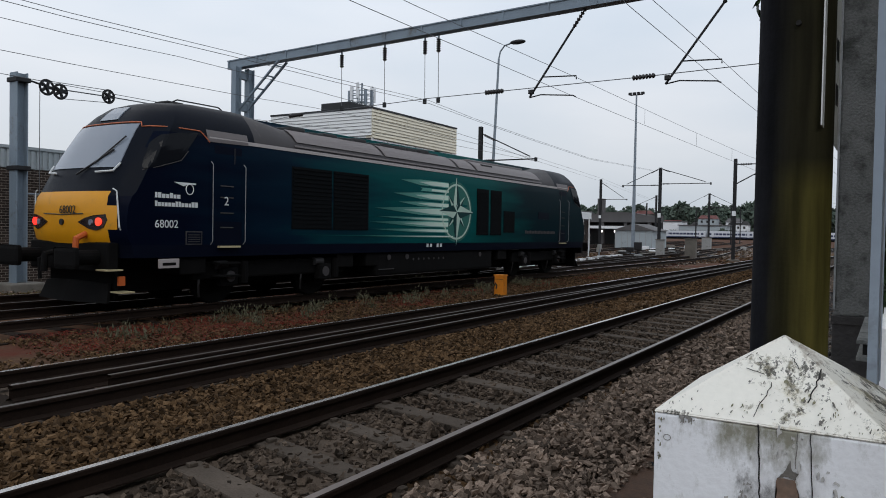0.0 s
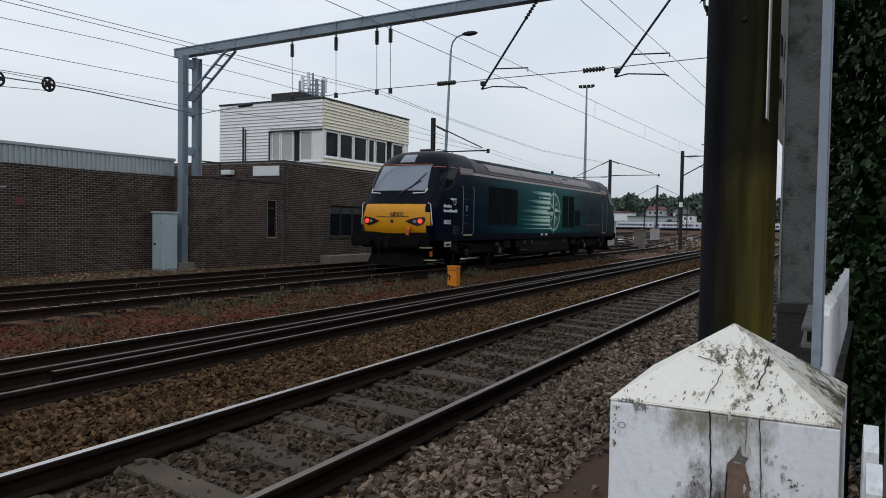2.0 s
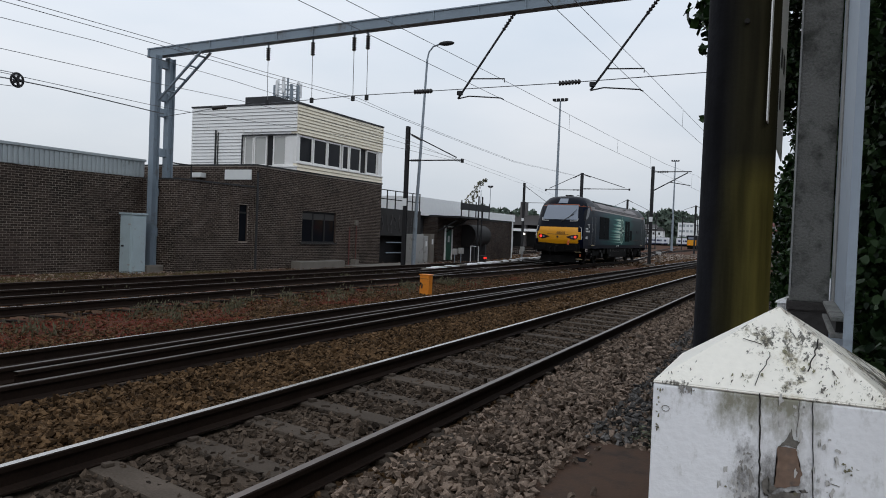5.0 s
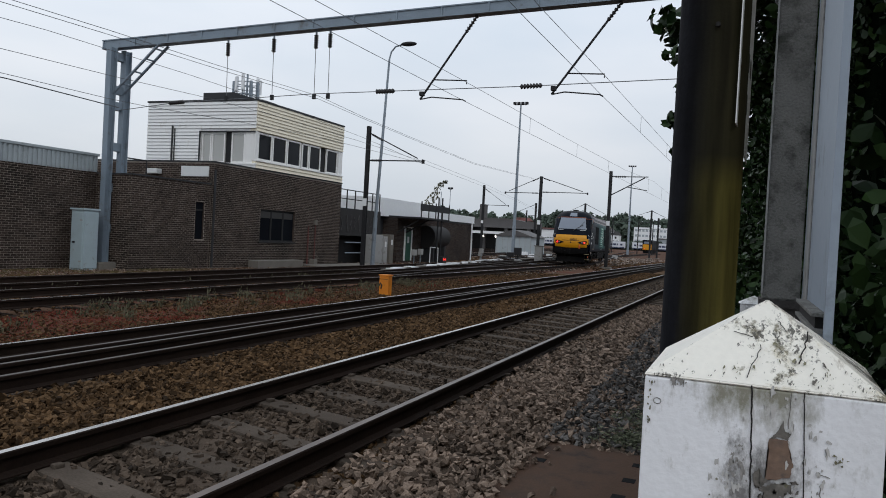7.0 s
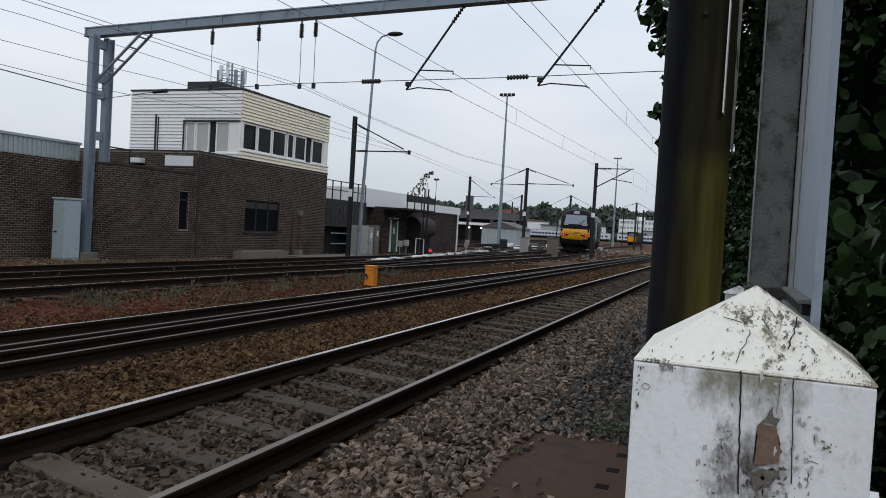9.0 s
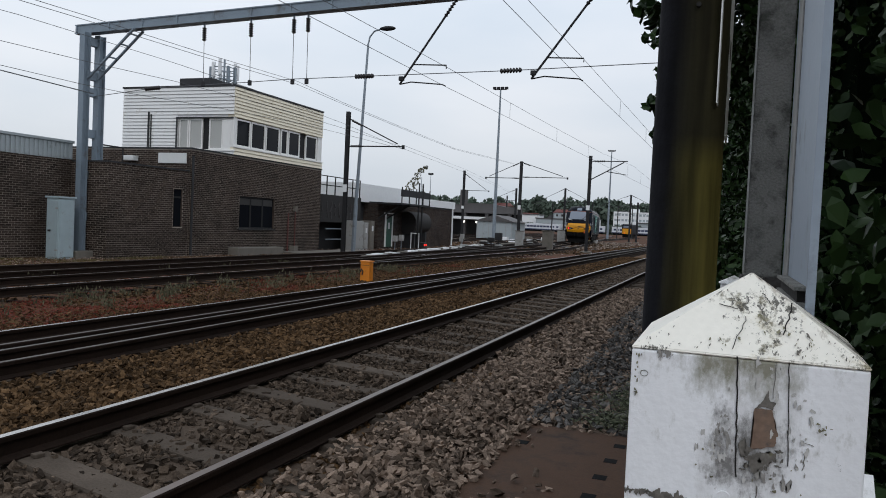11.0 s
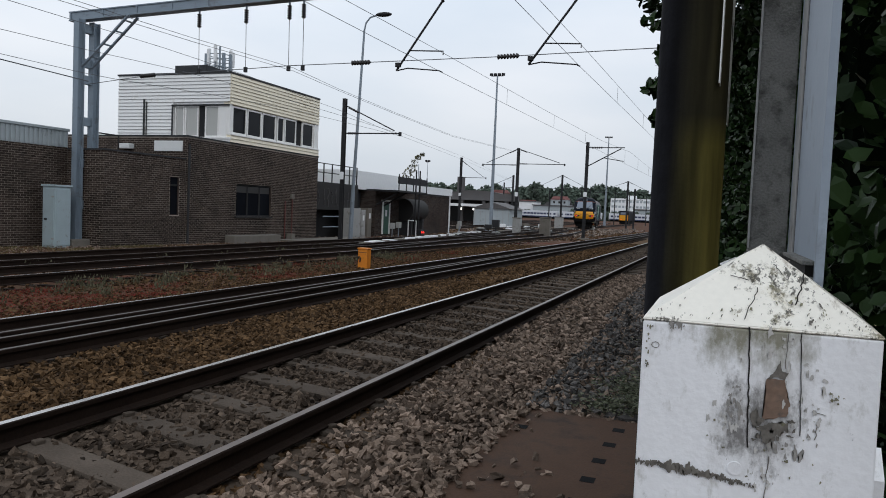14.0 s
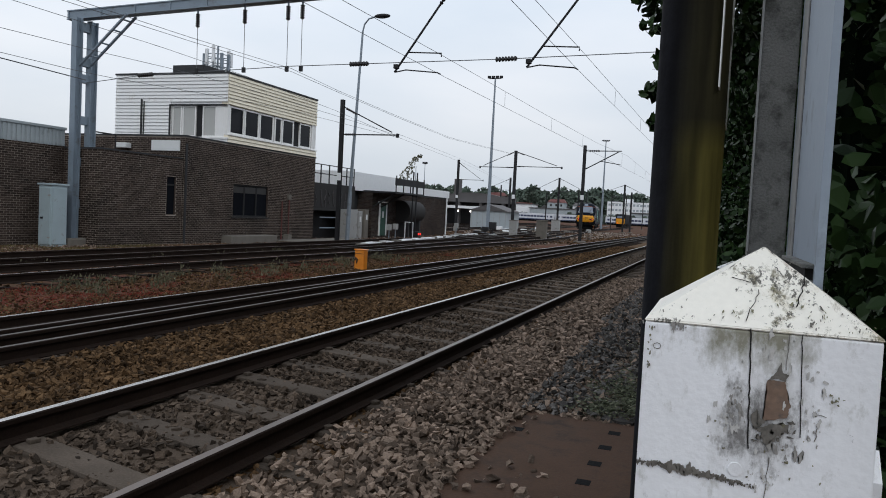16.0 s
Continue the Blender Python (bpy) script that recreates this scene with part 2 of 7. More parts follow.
M = dict(
    earth=material("track_bed_earth", (0.082, 0.046, 0.028), 0.95, vary=0.5, scale=0.5, fine=18, bump=1.0, spec=0.08, dirt=(0.095, 0.026, 0.017), dirt_amount=0.45, dirt_scale=0.4),
    ballast=material("ballast_granite", (0.200, 0.150, 0.116), 0.95, vary=0.45, scale=3, fine=80, bump=0.6, island=0.65, spec=0.1),
    ballast_grey=material("ballast_weathered_grey", (0.105, 0.098, 0.092), 0.95, vary=0.45, scale=3, fine=80, bump=0.6, island=0.7, spec=0.1),
    ballast_brown=material("ballast_rusty", (0.083, 0.050, 0.026), 0.95, vary=0.45, scale=3, fine=80, bump=0.6, island=0.75, spec=0.08),
    ballast_dark=material("ballast_oiled", (0.076, 0.057, 0.043), 0.95, vary=0.45, scale=3, fine=80, bump=0.6, island=0.75, spec=0.1),
    palestone=material("pale_rubble", (0.20, 0.165, 0.14), 0.95, vary=0.4, scale=3, fine=60, bump=0.5, island=0.75, spec=0.1),
    rail=material("rusty_rail", (0.017, 0.010, 0.007), 0.9, vary=0.4, scale=3, fine=40, bump=0.4, spec=0.15),
    railhead=material("polished_rail_head", (0.46, 0.44, 0.42), 0.24, 0.65, vary=0.2, scale=2, fine=60, bump=0.03, spec=0.8),
    railmid=material("browned_rail_head", (0.12, 0.092, 0.078), 0.38, 0.0, vary=0.35, scale=2, fine=60, bump=0.03, spec=0.32),
    raildull=material("worn_rail_head", (0.085, 0.073, 0.065), 0.5, 0.8, vary=0.2, scale=2, fine=60, bump=0.05),
    sleeper=material("sleeper_concrete", (0.082, 0.066, 0.053), 0.95, spec=0.1, vary=0.35, scale=4, fine=60, bump=0.5, obj=0.15),
    timber=material("sleeper_timber", (0.022, 0.015, 0.011), 0.95, spec=0.1, vary=0.3, scale=5, fine=60, bump=0.6, obj=0.2),
    brick=material("brown_brick", (0.049, 0.036, 0.030), 0.92, vary=0.3, scale=0.9, fine=45, bump=0.5, spec=0.1, island=0.42, dirt=(0.020, 0.016, 0.014), dirt_amount=0.3, dirt_scale=0.5),
    brickpiece=material("brown_brick_piece", (0.044, 0.033, 0.028), 0.92, vary=0.3, scale=0.9, fine=45, bump=0.5, spec=0.1, obj=0.42),
    mortar=mortar_material("sandy_mortar", (0.33, 0.287, 0.25)),
    white=material("white_cladding", (0.80, 0.80, 0.79), 0.5, vary=0.04, scale=2, fine=30, bump=0.05, dirt=(0.5, 0.47, 0.4), dirt_amount=0.12, dirt_scale=2),
    cream=material("cream_cladding", (0.80, 0.73, 0.58), 0.5, vary=0.05, scale=2, fine=30, bump=0.05, dirt=(0.5, 0.44, 0.33), dirt_amount=0.15, dirt_scale=2),
    upvc=material("window_frame_white", (0.82, 0.81, 0.79), 0.35, vary=0.03, bump=0.02),
    dark=material("dark_felt", (0.03, 0.031, 0.034), 0.8, vary=0.2, bump=0.2),
    # near-black: painted shade of rooms and recesses, also dark window frames
    void=material("black_shade_and_frames", (0.012, 0.012, 0.013), 0.9, vary=0.2, bump=0.0),
    sheet=material("grey_profiled_sheet", (0.36, 0.40, 0.42), 0.5, vary=0.07, scale=1, fine=20, bump=0.05, dirt=(0.2, 0.21, 0.2), dirt_amount=0.15),
    galv=material("galvanised_steel", (0.24, 0.28, 0.32), 0.5, 0.35, vary=0.14, scale=4, fine=50, bump=0.1, dirt=(0.12, 0.12, 0.12), dirt_amount=0.2, dirt_scale=3),
    beam=material("painted_grey_steel", (0.21, 0.26, 0.31), 0.5, 0.1, vary=0.12, scale=2, fine=30, bump=0.1, dirt=(0.12, 0.11, 0.10), dirt_amount=0.2),
    mast=material("dark_mast_steel", (0.018, 0.018, 0.02), 0.65, 0.3, vary=0.2, bump=0.1),
    wire=material("copper_wire_weathered", (0.12, 0.125, 0.135), 0.6, 0.2, vary=0.1, bump=0.0),
    insul=material("insulator_brown", (0.02, 0.017, 0.017), 0.3, vary=0.2, bump=0.05),
    cabinet=material("pale_blue_cabinet_paint", (0.36, 0.44, 0.47), 0.5, vary=0.08, scale=3, fine=40, bump=0.05, dirt=(0.22, 0.18, 0.14), dirt_amount=0.12, dirt_scale=4),
    greycab=material("grey_cabinet_paint", (0.33, 0.33, 0.32), 0.6, vary=0.12, scale=3, fine=40, bump=0.1, dirt=(0.16, 0.14, 0.12), dirt_amount=0.25, dirt_scale=3),
    concrete=material("old_concrete", (0.16, 0.145, 0.125), 0.92, vary=0.2, scale=2, fine=40, bump=0.4, dirt=(0.12, 0.11, 0.09), dirt_amount=0.3),
    orange=material("orange_box_paint", (0.68, 0.215, 0.010), 0.5, vary=0.12, scale=6, fine=50, bump=0.1, dirt=(0.2, 0.09, 0.02), dirt_amount=0.2, dirt_scale=6),
    plate=material("rusty_brown_panel", (0.088, 0.052, 0.035), 0.85, spec=0.15, vary=0.25, scale=3, fine=60, bump=0.4, dirt=(0.05, 0.035, 0.028), dirt_amount=0.35, dirt_scale=3),
    paint=peeling_paint(),
    cappaint=peeling_paint("flaking_cap_paint", (0.85, 0.82, 0.74), 0.085, False),
    barewood=material("bare_wood_patch", (0.19, 0.125, 0.09), 0.85, vary=0.35, scale=60, fine=200, bump=0.05, dirt=(0.11, 0.085, 0.07), dirt_amount=0.4, dirt_scale=60),
    black=material("black_gap", (0.012, 0.011, 0.010), 0.9, vary=0.2, bump=0.1),
    flake=material("weathered_grey_wood", (0.13, 0.12, 0.105), 0.9, vary=0.6, scale=60, fine=300, bump=0.03),
    smear=material("grey_paint_smear", (0.50, 0.49, 0.47), 0.8, vary=0.2, scale=60, fine=300, bump=0.02),
    smeardark=material("dark_paint_smear", (0.26, 0.25, 0.235), 0.85, vary=0.3, scale=60, fine=300, bump=0.02),
    algae=material("algae_stain", (0.20, 0.19, 0.12), 0.85, vary=0.4, scale=40, fine=200, bump=0.3, dirt=(0.09, 0.085, 0.06), dirt_amount=0.5, dirt_scale=30),
    pole=pole_wood(),
    post=material("weathered_grey_post", (0.17, 0.168, 0.155), 0.85, vary=0.35, scale=14, fine=260, bump=0.4, dirt=(0.055, 0.057, 0.048), dirt_amount=0.4, dirt_scale=22),
    postdark=material("tarred_post_foot", (0.045, 0.04, 0.037), 0.85, vary=0.35, scale=12, fine=90, bump=0.4, dirt=(0.16, 0.14, 0.12), dirt_amount=0.2, dirt_scale=14),
    strip=material("pale_cover_strip", (0.30, 0.30, 0.29), 0.6, vary=0.15, scale=8, fine=80, bump=0.1, dirt=(0.14, 0.14, 0.12), dirt_amount=0.25, dirt_scale=14),
    channel=material("blue_grey_steel", (0.30, 0.35, 0.41), 0.5, 0.2, vary=0.07, scale=4, fine=60, bump=0.05, dirt=(0.12, 0.13, 0.13), dirt_amount=0.12, dirt_scale=5),
    sign=material("white_sign_face", (0.72, 0.73, 0.72), 0.4, vary=0.04, bump=0.02),
    ink=material("black_lettering", (0.015, 0.015, 0.017), 0.5, vary=0.1, bump=0.0),
    livery=livery_material(),
    navy=material("navy_gloss", (0.004, 0.006, 0.014), 0.4, vary=0.1, scale=2, fine=20, bump=0.02, spec=0.04),
    cabgrey=material("dark_cab_grey", (0.0055, 0.0075, 0.013), 0.42, vary=0.1, scale=2, fine=20, bump=0.02, spec=0.055),
    yellow=material("warning_yellow", (0.68, 0.29, 0.0), 0.5, vary=0.06, scale=3, fine=30, bump=0.02, dirt=(0.4, 0.2, 0.03), dirt_amount=0.08, dirt_scale=5),
    roofgrey=material("loco_roof_grey", (0.058, 0.053, 0.055), 0.6, spec=0.25, vary=0.12, scale=2, fine=20, bump=0.08, dirt=(0.1, 0.09, 0.085), dirt_amount=0.25, dirt_scale=3),
    soot=material("sooty_roof_vent", (0.022, 0.021, 0.022), 0.75, vary=0.3, bump=0.2),
    under=material("grimy_underframe", (0.0045, 0.0042, 0.0042), 0.85, vary=0.4, scale=5, fine=40, bump=0.3, spec=0.12),
    stripe=material("pale_stripe_paint", (0.15, 0.13, 0.128), 0.5, spec=0.35, vary=0.06, bump=0.02),
    lamppost=material("dark_green_grey_paint", (0.10, 0.115, 0.115), 0.5, vary=0.1, scale=5, fine=60, bump=0.05),
    handrail=material("handrail_paint", (0.22, 0.23, 0.24), 0.45, vary=0.1, bump=0.0),
    roofpale=material("pale_roof_edge", (0.40, 0.36, 0.35), 0.5, vary=0.08, bump=0.03),
    orangeline=material("orange_line_paint", (0.50, 0.13, 0.05), 0.45, vary=0.05, bump=0.0),
    streak=fading("fading_green_vinyl", (0.004, 0.07, 0.07), (0.16, 0.42, 0.35), 6.8, 10.4),
    streakpale=fading("fading_mint_vinyl", (0.04, 0.20, 0.18), (0.66, 0.80, 0.70), 7.6, 10.3),
    mint=material("pale_mint_vinyl", (0.48, 0.62, 0.53), 0.5, vary=0.06, scale=3, fine=20, bump=0.0, spec=0.1),
    teal=material("deep_teal_vinyl", (0.008, 0.045, 0.045), 0.5, vary=0.08, scale=3, fine=20, bump=0.0, spec=0.1),
    mid=material("mid_green_vinyl", (0.035, 0.15, 0.125), 0.5, vary=0.1, scale=3, fine=20, bump=0.0, spec=0.1),
    decal=material("white_lettering", (0.70, 0.72, 0.72), 0.45, vary=0.04, bump=0.0),
    screen=glass_material("windscreen_glass", (0.20, 0.23, 0.28), 0.08),
    glass=glass_material("dark_window_glass", (0.010, 0.011, 0.014), 0.08, 0.1),
    palepane=glass_material("blinded_window_glass", (0.42, 0.42, 0.40), 0.15),
    grille=material("black_grille", (0.003, 0.004, 0.005), 0.8, vary=0.3, bump=0.2, spec=0.1),
    red=glow("red_tail_lamp", (1.0, 0.03, 0.02), 1.6),
    amber=glow("warm_marker_lamp", (1.0, 0.06, 0.03), 1.1),
    lampglass=material("lamp_pod_black", (0.02, 0.014, 0.014), 0.25, vary=0.1, bump=0.0),
    coupling=material("orange_coupling", (0.55, 0.11, 0.02), 0.5, vary=0.1, bump=0.05),
    steelstep=material("step_edge_paint", (0.5, 0.42, 0.25), 0.5, vary=0.1, bump=0.0),
    leaf=foliage("hedge_leaves", (0.006, 0.016, 0.005), (0.031, 0.062, 0.018), 0.42),
    # near-black colour stands for the shade between the leaves
    leafcore=material("hedge_inner_shade", (0.003, 0.005, 0.003), 0.95, vary=0.4, bump=0.3, spec=0.0),
    moss=foliage("dry_moss_grass", (0.05, 0.045, 0.016), (0.15, 0.125, 0.05), 0.9),
    weed=foliage("trackside_weeds", (0.05, 0.05, 0.028), (0.15, 0.14, 0.09), 0.7),
    greenweed=foliage("green_ballast_weeds", (0.05, 0.06, 0.035), (0.20, 0.21, 0.14), 0.7),
    redweed=foliage("red_stonecrop", (0.09, 0.013, 0.010), (0.23, 0.042, 0.026), 0.8),
    # leaf colour lightened to carry some of the distant haze
    fartree=foliage("distant_trees_hazed", (0.07, 0.095, 0.075), (0.12, 0.15, 0.12), 0.9),
    bark=material("bark", (0.09, 0.075, 0.06), 0.9, vary=0.3, bump=0.4),
    green=material("green_door_paint", (0.02, 0.085, 0.055), 0.45, vary=0.1, bump=0.03),
    brown=material("dull_red_board", (0.12, 0.035, 0.03), 0.7, vary=0.15, bump=0.1),
    tank=material("grey_tank", (0.019, 0.0175, 0.017), 0.8, vary=0.2, scale=2, fine=30, bump=0.1),
    train=material("silver_train_side", (0.60, 0.62, 0.66), 0.4, vary=0.05, bump=0.02),
    trainblue=material("navy_train_band", (0.03, 0.04, 0.09), 0.4, vary=0.1, bump=0.0),
    plaster=material("far_white_render", (0.80, 0.81, 0.82), 0.7, vary=0.05, bump=0.0),
    depot=material("depot_cladding", (0.085, 0.08, 0.08), 0.7, vary=0.15, scale=0.8, fine=8, bump=0.05),
)

# ---------------------------------------------------------------- mesh helpers
def box(bm, x0, x1, y0, y1, z0, z1, bevel=0.0, mi=0):
    r = bmesh.ops.create_cube(bm, size=1.0)
    for v in r["verts"]:
        v.co = Vector(((x0 + x1) / 2 + v.co.x * (x1 - x0), (y0 + y1) / 2 + v.co.y * (y1 - y0), (z0 + z1) / 2 + v.co.z * (z1 - z0)))
    if bevel:
        es = list({e for v in r["verts"] for e in v.link_edges})
        bmesh.ops.bevel(bm, geom=es, offset=bevel, segments=2, affect="EDGES", profile=0.6)
    if mi:
        for v in r["verts"]:
            if v.is_valid:
                for f in v.link_faces:
                    f.material_index = mi
    return bm


def tube(bm, a, b, r, r2=None, seg=10, caps=True):
    a, b = Vector(a), Vector(b)
    d = b - a
    m = Matrix.Translation((a + b) / 2) @ d.to_track_quat("Z", "Y").to_matrix().to_4x4()
    bmesh.ops.create_cone(bm, cap_ends=caps, segments=seg, radius1=r, radius2=r if r2 is None else r2, depth=d.length, matrix=m)
    return bm


def pipe(bm, pts, r, seg=6):
    """A round bar swept through points as one closed skin."""
    p = [Vector(q) for q in pts]
    loops, side = [], None
    for k, c in enumerate(p):
        d = (p[min(k + 1, len(p) - 1)] - p[max(k - 1, 0)]).normalized()
        if side is None:
            side = d.orthogonal().normalized()
        side = (side - d * side.dot(d)).normalized()
        up = d.cross(side)
        loops.append([bm.verts.new(c + r * (math.cos(a) * side + math.sin(a) * up)) for a in (2 * math.pi * i / seg for i in range(seg))])
    for a, b in zip(loops, loops[1:]):
        for i in range(seg):
            bm.faces.new((a[i], a[(i + 1) % seg], b[(i + 1) % seg], b[i]))
    bm.faces.new(loops[0][::-1]), bm.faces.new(loops[-1])
    return bm


def hsection(bm, x, y, z0, z1, w, d, t=0.015):
    """An upright H-section column, drawn as one outline."""
    a, b, c = w / 2, d / 2, t / 2
    ring = [(-a, -b), (a, -b), (a, -b + t), (c, -b + t), (c, b - t), (a, b - t), (a, b), (-a, b), (-a, b - t), (-c, b - t), (-c, -b + t), (-a, -b + t)]
    lo = [bm.verts.new((x + p, y + q, z0)) for p, q in ring]
    hi = [bm.verts.new((x + p, y + q, z1)) for p, q in ring]
    for i in range(12):
        j = (i + 1) % 12
        bm.faces.new((lo[i], lo[j], hi[j], hi[i]))
    bm.faces.new(lo[::-1]), bm.faces.new(hi)
    return bm


def B():
    return bmesh.new()


def mesh_of(name, bm, mats, smooth=False):
    bmesh.ops.recalc_face_normals(bm, faces=bm.faces[:])
    me = bpy.data.meshes.new(name)
    bm.to_mesh(me)
    bm.free()
    for m in mats if isinstance(mats, (list, tuple)) else [mats]:
        me.materials.append(m)
    if smooth:
        me.shade_smooth()
        me.set_sharp_from_angle(angle=radians(35))
    return me


def part(name, bm, material_, parent=None, label="", smooth=False, kind=""):
    ob = new(name, mesh_of(name, bm, material_, smooth))
    if parent:
        ob.parent = parent
    return tagged(ob, label=label, kind=kind)


def thing(name, label, category, group="", at=(0, 0, 0)):
    e = new(name)
    e.location = at
    e.empty_display_size = 0.2
    return tagged(e, label, category, group)


def single(name, bm, material_, label, category, group="", kind="", smooth=False):
    return tagged(part(name, bm, material_, None, "", smooth), label, category, group, kind)


def raw_mesh(name, verts, faces, mats, smooth=False):
    """A mesh straight from numpy arrays of triangles."""
    me = bpy.data.meshes.new(name)
    verts, faces = np.asarray(verts, np.float32), np.asarray(faces, np.int32)
    n = faces.shape[1]
    me.vertices.add(len(verts))
    me.vertices.foreach_set("co", verts.ravel())
    me.loops.add(faces.size)
    me.loops.foreach_set("vertex_index", faces.ravel())
    me.polygons.add(len(faces))
    me.polygons.foreach_set("loop_start", np.arange(0, faces.size, n, dtype=np.int32))
    me.update(calc_edges=True)
    me.validate()
    for m in mats:
        me.materials.append(m)
    if smooth:
        me.shade_smooth()
    else:
        me.shade_flat()
    return me

# ---------------------------------------------------------------- ground and ballast
def ground_sheet():
    xs = np.r_[-3000, -800, -300, -120, np.arange(-60, 12.1, 1.5), 40, 120, 400, 1200, 3000]
    ys = np.r_[-3000, -600, -100, -20, np.arange(0, 90.1, 1.5), 120, 180, 300, 500, 900, 1600, 3000]
    v, f = [], []
    for y in ys:
        for x in xs:
            near = -60 < x < 12 and 0 <= y <= 90
            z = -0.27 + (0.035 * noise.noise((x * 0.45, y * 0.45, 0)) if near else 0)
            v.append((x, y, z))
    w = len(xs)
    for j in range(len(ys) - 1):
        for i in range(w - 1):
            f.append((j * w + i, j * w + i + 1, (j + 1) * w + i + 1, (j + 1) * w + i))
    ob = new("ground", raw_mesh("ground", v, f, [M["earth"]], True))
    return tagged(ob, "brown gravelly railway yard ground with grime", "ground", kind="structure")


ICO = None


def stones(name, zones, mat, label, seed):
    """Loose broken stone: each piece an angular lump, laid over the given rectangles (x0, x1, y0, y1, per m2, size, height)."""
    global ICO
    if ICO is None:
        bm = B()
        bmesh.ops.create_cube(bm, size=1.5)
        bmesh.ops.triangulate(bm, faces=bm.faces[:])
        ICO = (np.array([v.co[:] for v in bm.verts]), np.array([[v.index for v in f.verts] for f in bm.faces]))
        bm.free()
    rng = np.random.default_rng(seed)
    base, tri = ICO
    vs, fs, off = [], [], 0
    for x0, x1, y0, y1, per, size, z, slope in zones:
        n = int((x1 - x0) * (y1 - y0) * per)
        c = np.c_[rng.uniform(x0, x1, n), rng.uniform(y0, y1, n), np.zeros(n)]
        if seed == 1:
            c = c[~((c[:, 0] > -1.42) & (c[:, 0] < 0.0) & (c[:, 1] < 6.16))]
            n = len(c)
        s = size * rng.uniform(0.5, 1.2, (n, 1)) * rng.uniform(0.55, 1.25, (n, 3)) * np.array([1.25, 1.0, 0.72])
        c[:, 2] = z + slope * (c[:, 0] - (x0 + x1) / 2) + rng.uniform(-0.025, 0.025, n)
        q = rng.normal(size=(n, 4)) * np.array([1.5, 0.45, 0.45, 1.5])
        q /= np.linalg.norm(q, axis=1)[:, None]
        w_, x_, y_, z_ = q.T
        R = np.stack([1 - 2 * (y_ ** 2 + z_ ** 2), 2 * (x_ * y_ - z_ * w_), 2 * (x_ * z_ + y_ * w_),
                      2 * (x_ * y_ + z_ * w_), 1 - 2 * (x_ ** 2 + z_ ** 2), 2 * (y_ * z_ - x_ * w_),
                      2 * (x_ * z_ - y_ * w_), 2 * (y_ * z_ + x_ * w_), 1 - 2 * (x_ ** 2 + y_ ** 2)], 1).reshape(n, 3, 3)
        p = base[None] * rng.uniform(0.35, 1.15, (n, len(base), 3)) * s[:, None, :]
        p[:, :, 0] += rng.uniform(-0.7, 0.7, (n, 1)) * p[:, :, 1]
        p[:, :, 1] += rng.uniform(-0.5, 0.5, (n, 1)) * p[:, :, 2]
        p = np.einsum("nij,nvj->nvi", R, p) + c[:, None]
        vs.append(p.reshape(-1, 3))
        fs.append((tri[None] + (np.arange(n) * len(base))[:, None, None]).reshape(-1, 3) + off)
        off += n * len(base)
    ob = new(name, raw_mesh(name, np.concatenate(vs), np.concatenate(fs), [mat]))
    return tagged(ob, label, "ballast", kind="stuff")


def mound(name, x0, x1, y0, y1, z, side, mat, label):
    """A low bank of stone with sloped sides."""
    v, f = [], []
    prof = [(x0 - side, -0.30), (x0, z), ((x0 + x1) / 2, z + 0.01), (x1, z), (x1 + side, -0.30)]
    ys = np.r_[np.arange(y0, min(y1, 60), 0.6), np.linspace(min(y1, 60), y1, 12)]
    for y in ys:
        for x, h in prof:
            v.append((x + 0.04 * noise.noise((x, y, 3)), y, h + 0.02 * noise.noise((x * 2, y * 1.3, 7))))
    k = len(prof)
    for j in range(len(ys) - 1):
        for i in range(k - 1):
            f.append((j * k + i, j * k + i + 1, (j + 1) * k + i + 1, (j + 1) * k + i))
    ob = new(name, raw_mesh(name, v, f, [mat], True))
    return tagged(ob, label, "ballast", kind="structure")


RAIL = ((-0.07, -0.159), (0.07, -0.159), (0.07, -0.148), (0.012, -0.128), (0.010, -0.045), (0.035, -0.036), (0.036, -0.008),
        (0.028, 0.0), (-0.028, 0.0), (-0.036, -0.008), (-0.035, -0.036), (-0.010, -0.045), (-0.012, -0.128), (-0.07, -0.148))


def rail_mesh(name, pts, head):
    """A flat-bottom rail swept along points (x, y); its running surface is bright."""
    v, f, mi = [], [], []
    n = len(RAIL)
    for x, y in pts:
        v += [(x + a, y, b) for a, b in RAIL]
    for j in range(len(pts) - 1):
        for i in range(n):
            f.append((j * n + i, j * n + (i + 1) % n, (j + 1) * n + (i + 1) % n, (j + 1) * n + i))
            mi.append(1 if i == 7 else 0)
    me = raw_mesh(name, v, f, [M["rail"], head])
    me.polygons.foreach_set("material_index", mi)
    bm = bmesh.new()
    bm.from_mesh(me)
    bmesh.ops.recalc_face_normals(bm, faces=bm.faces[:])
    bm.to_mesh(me)
    bm.free()
    return me


SLEEPERS = {}


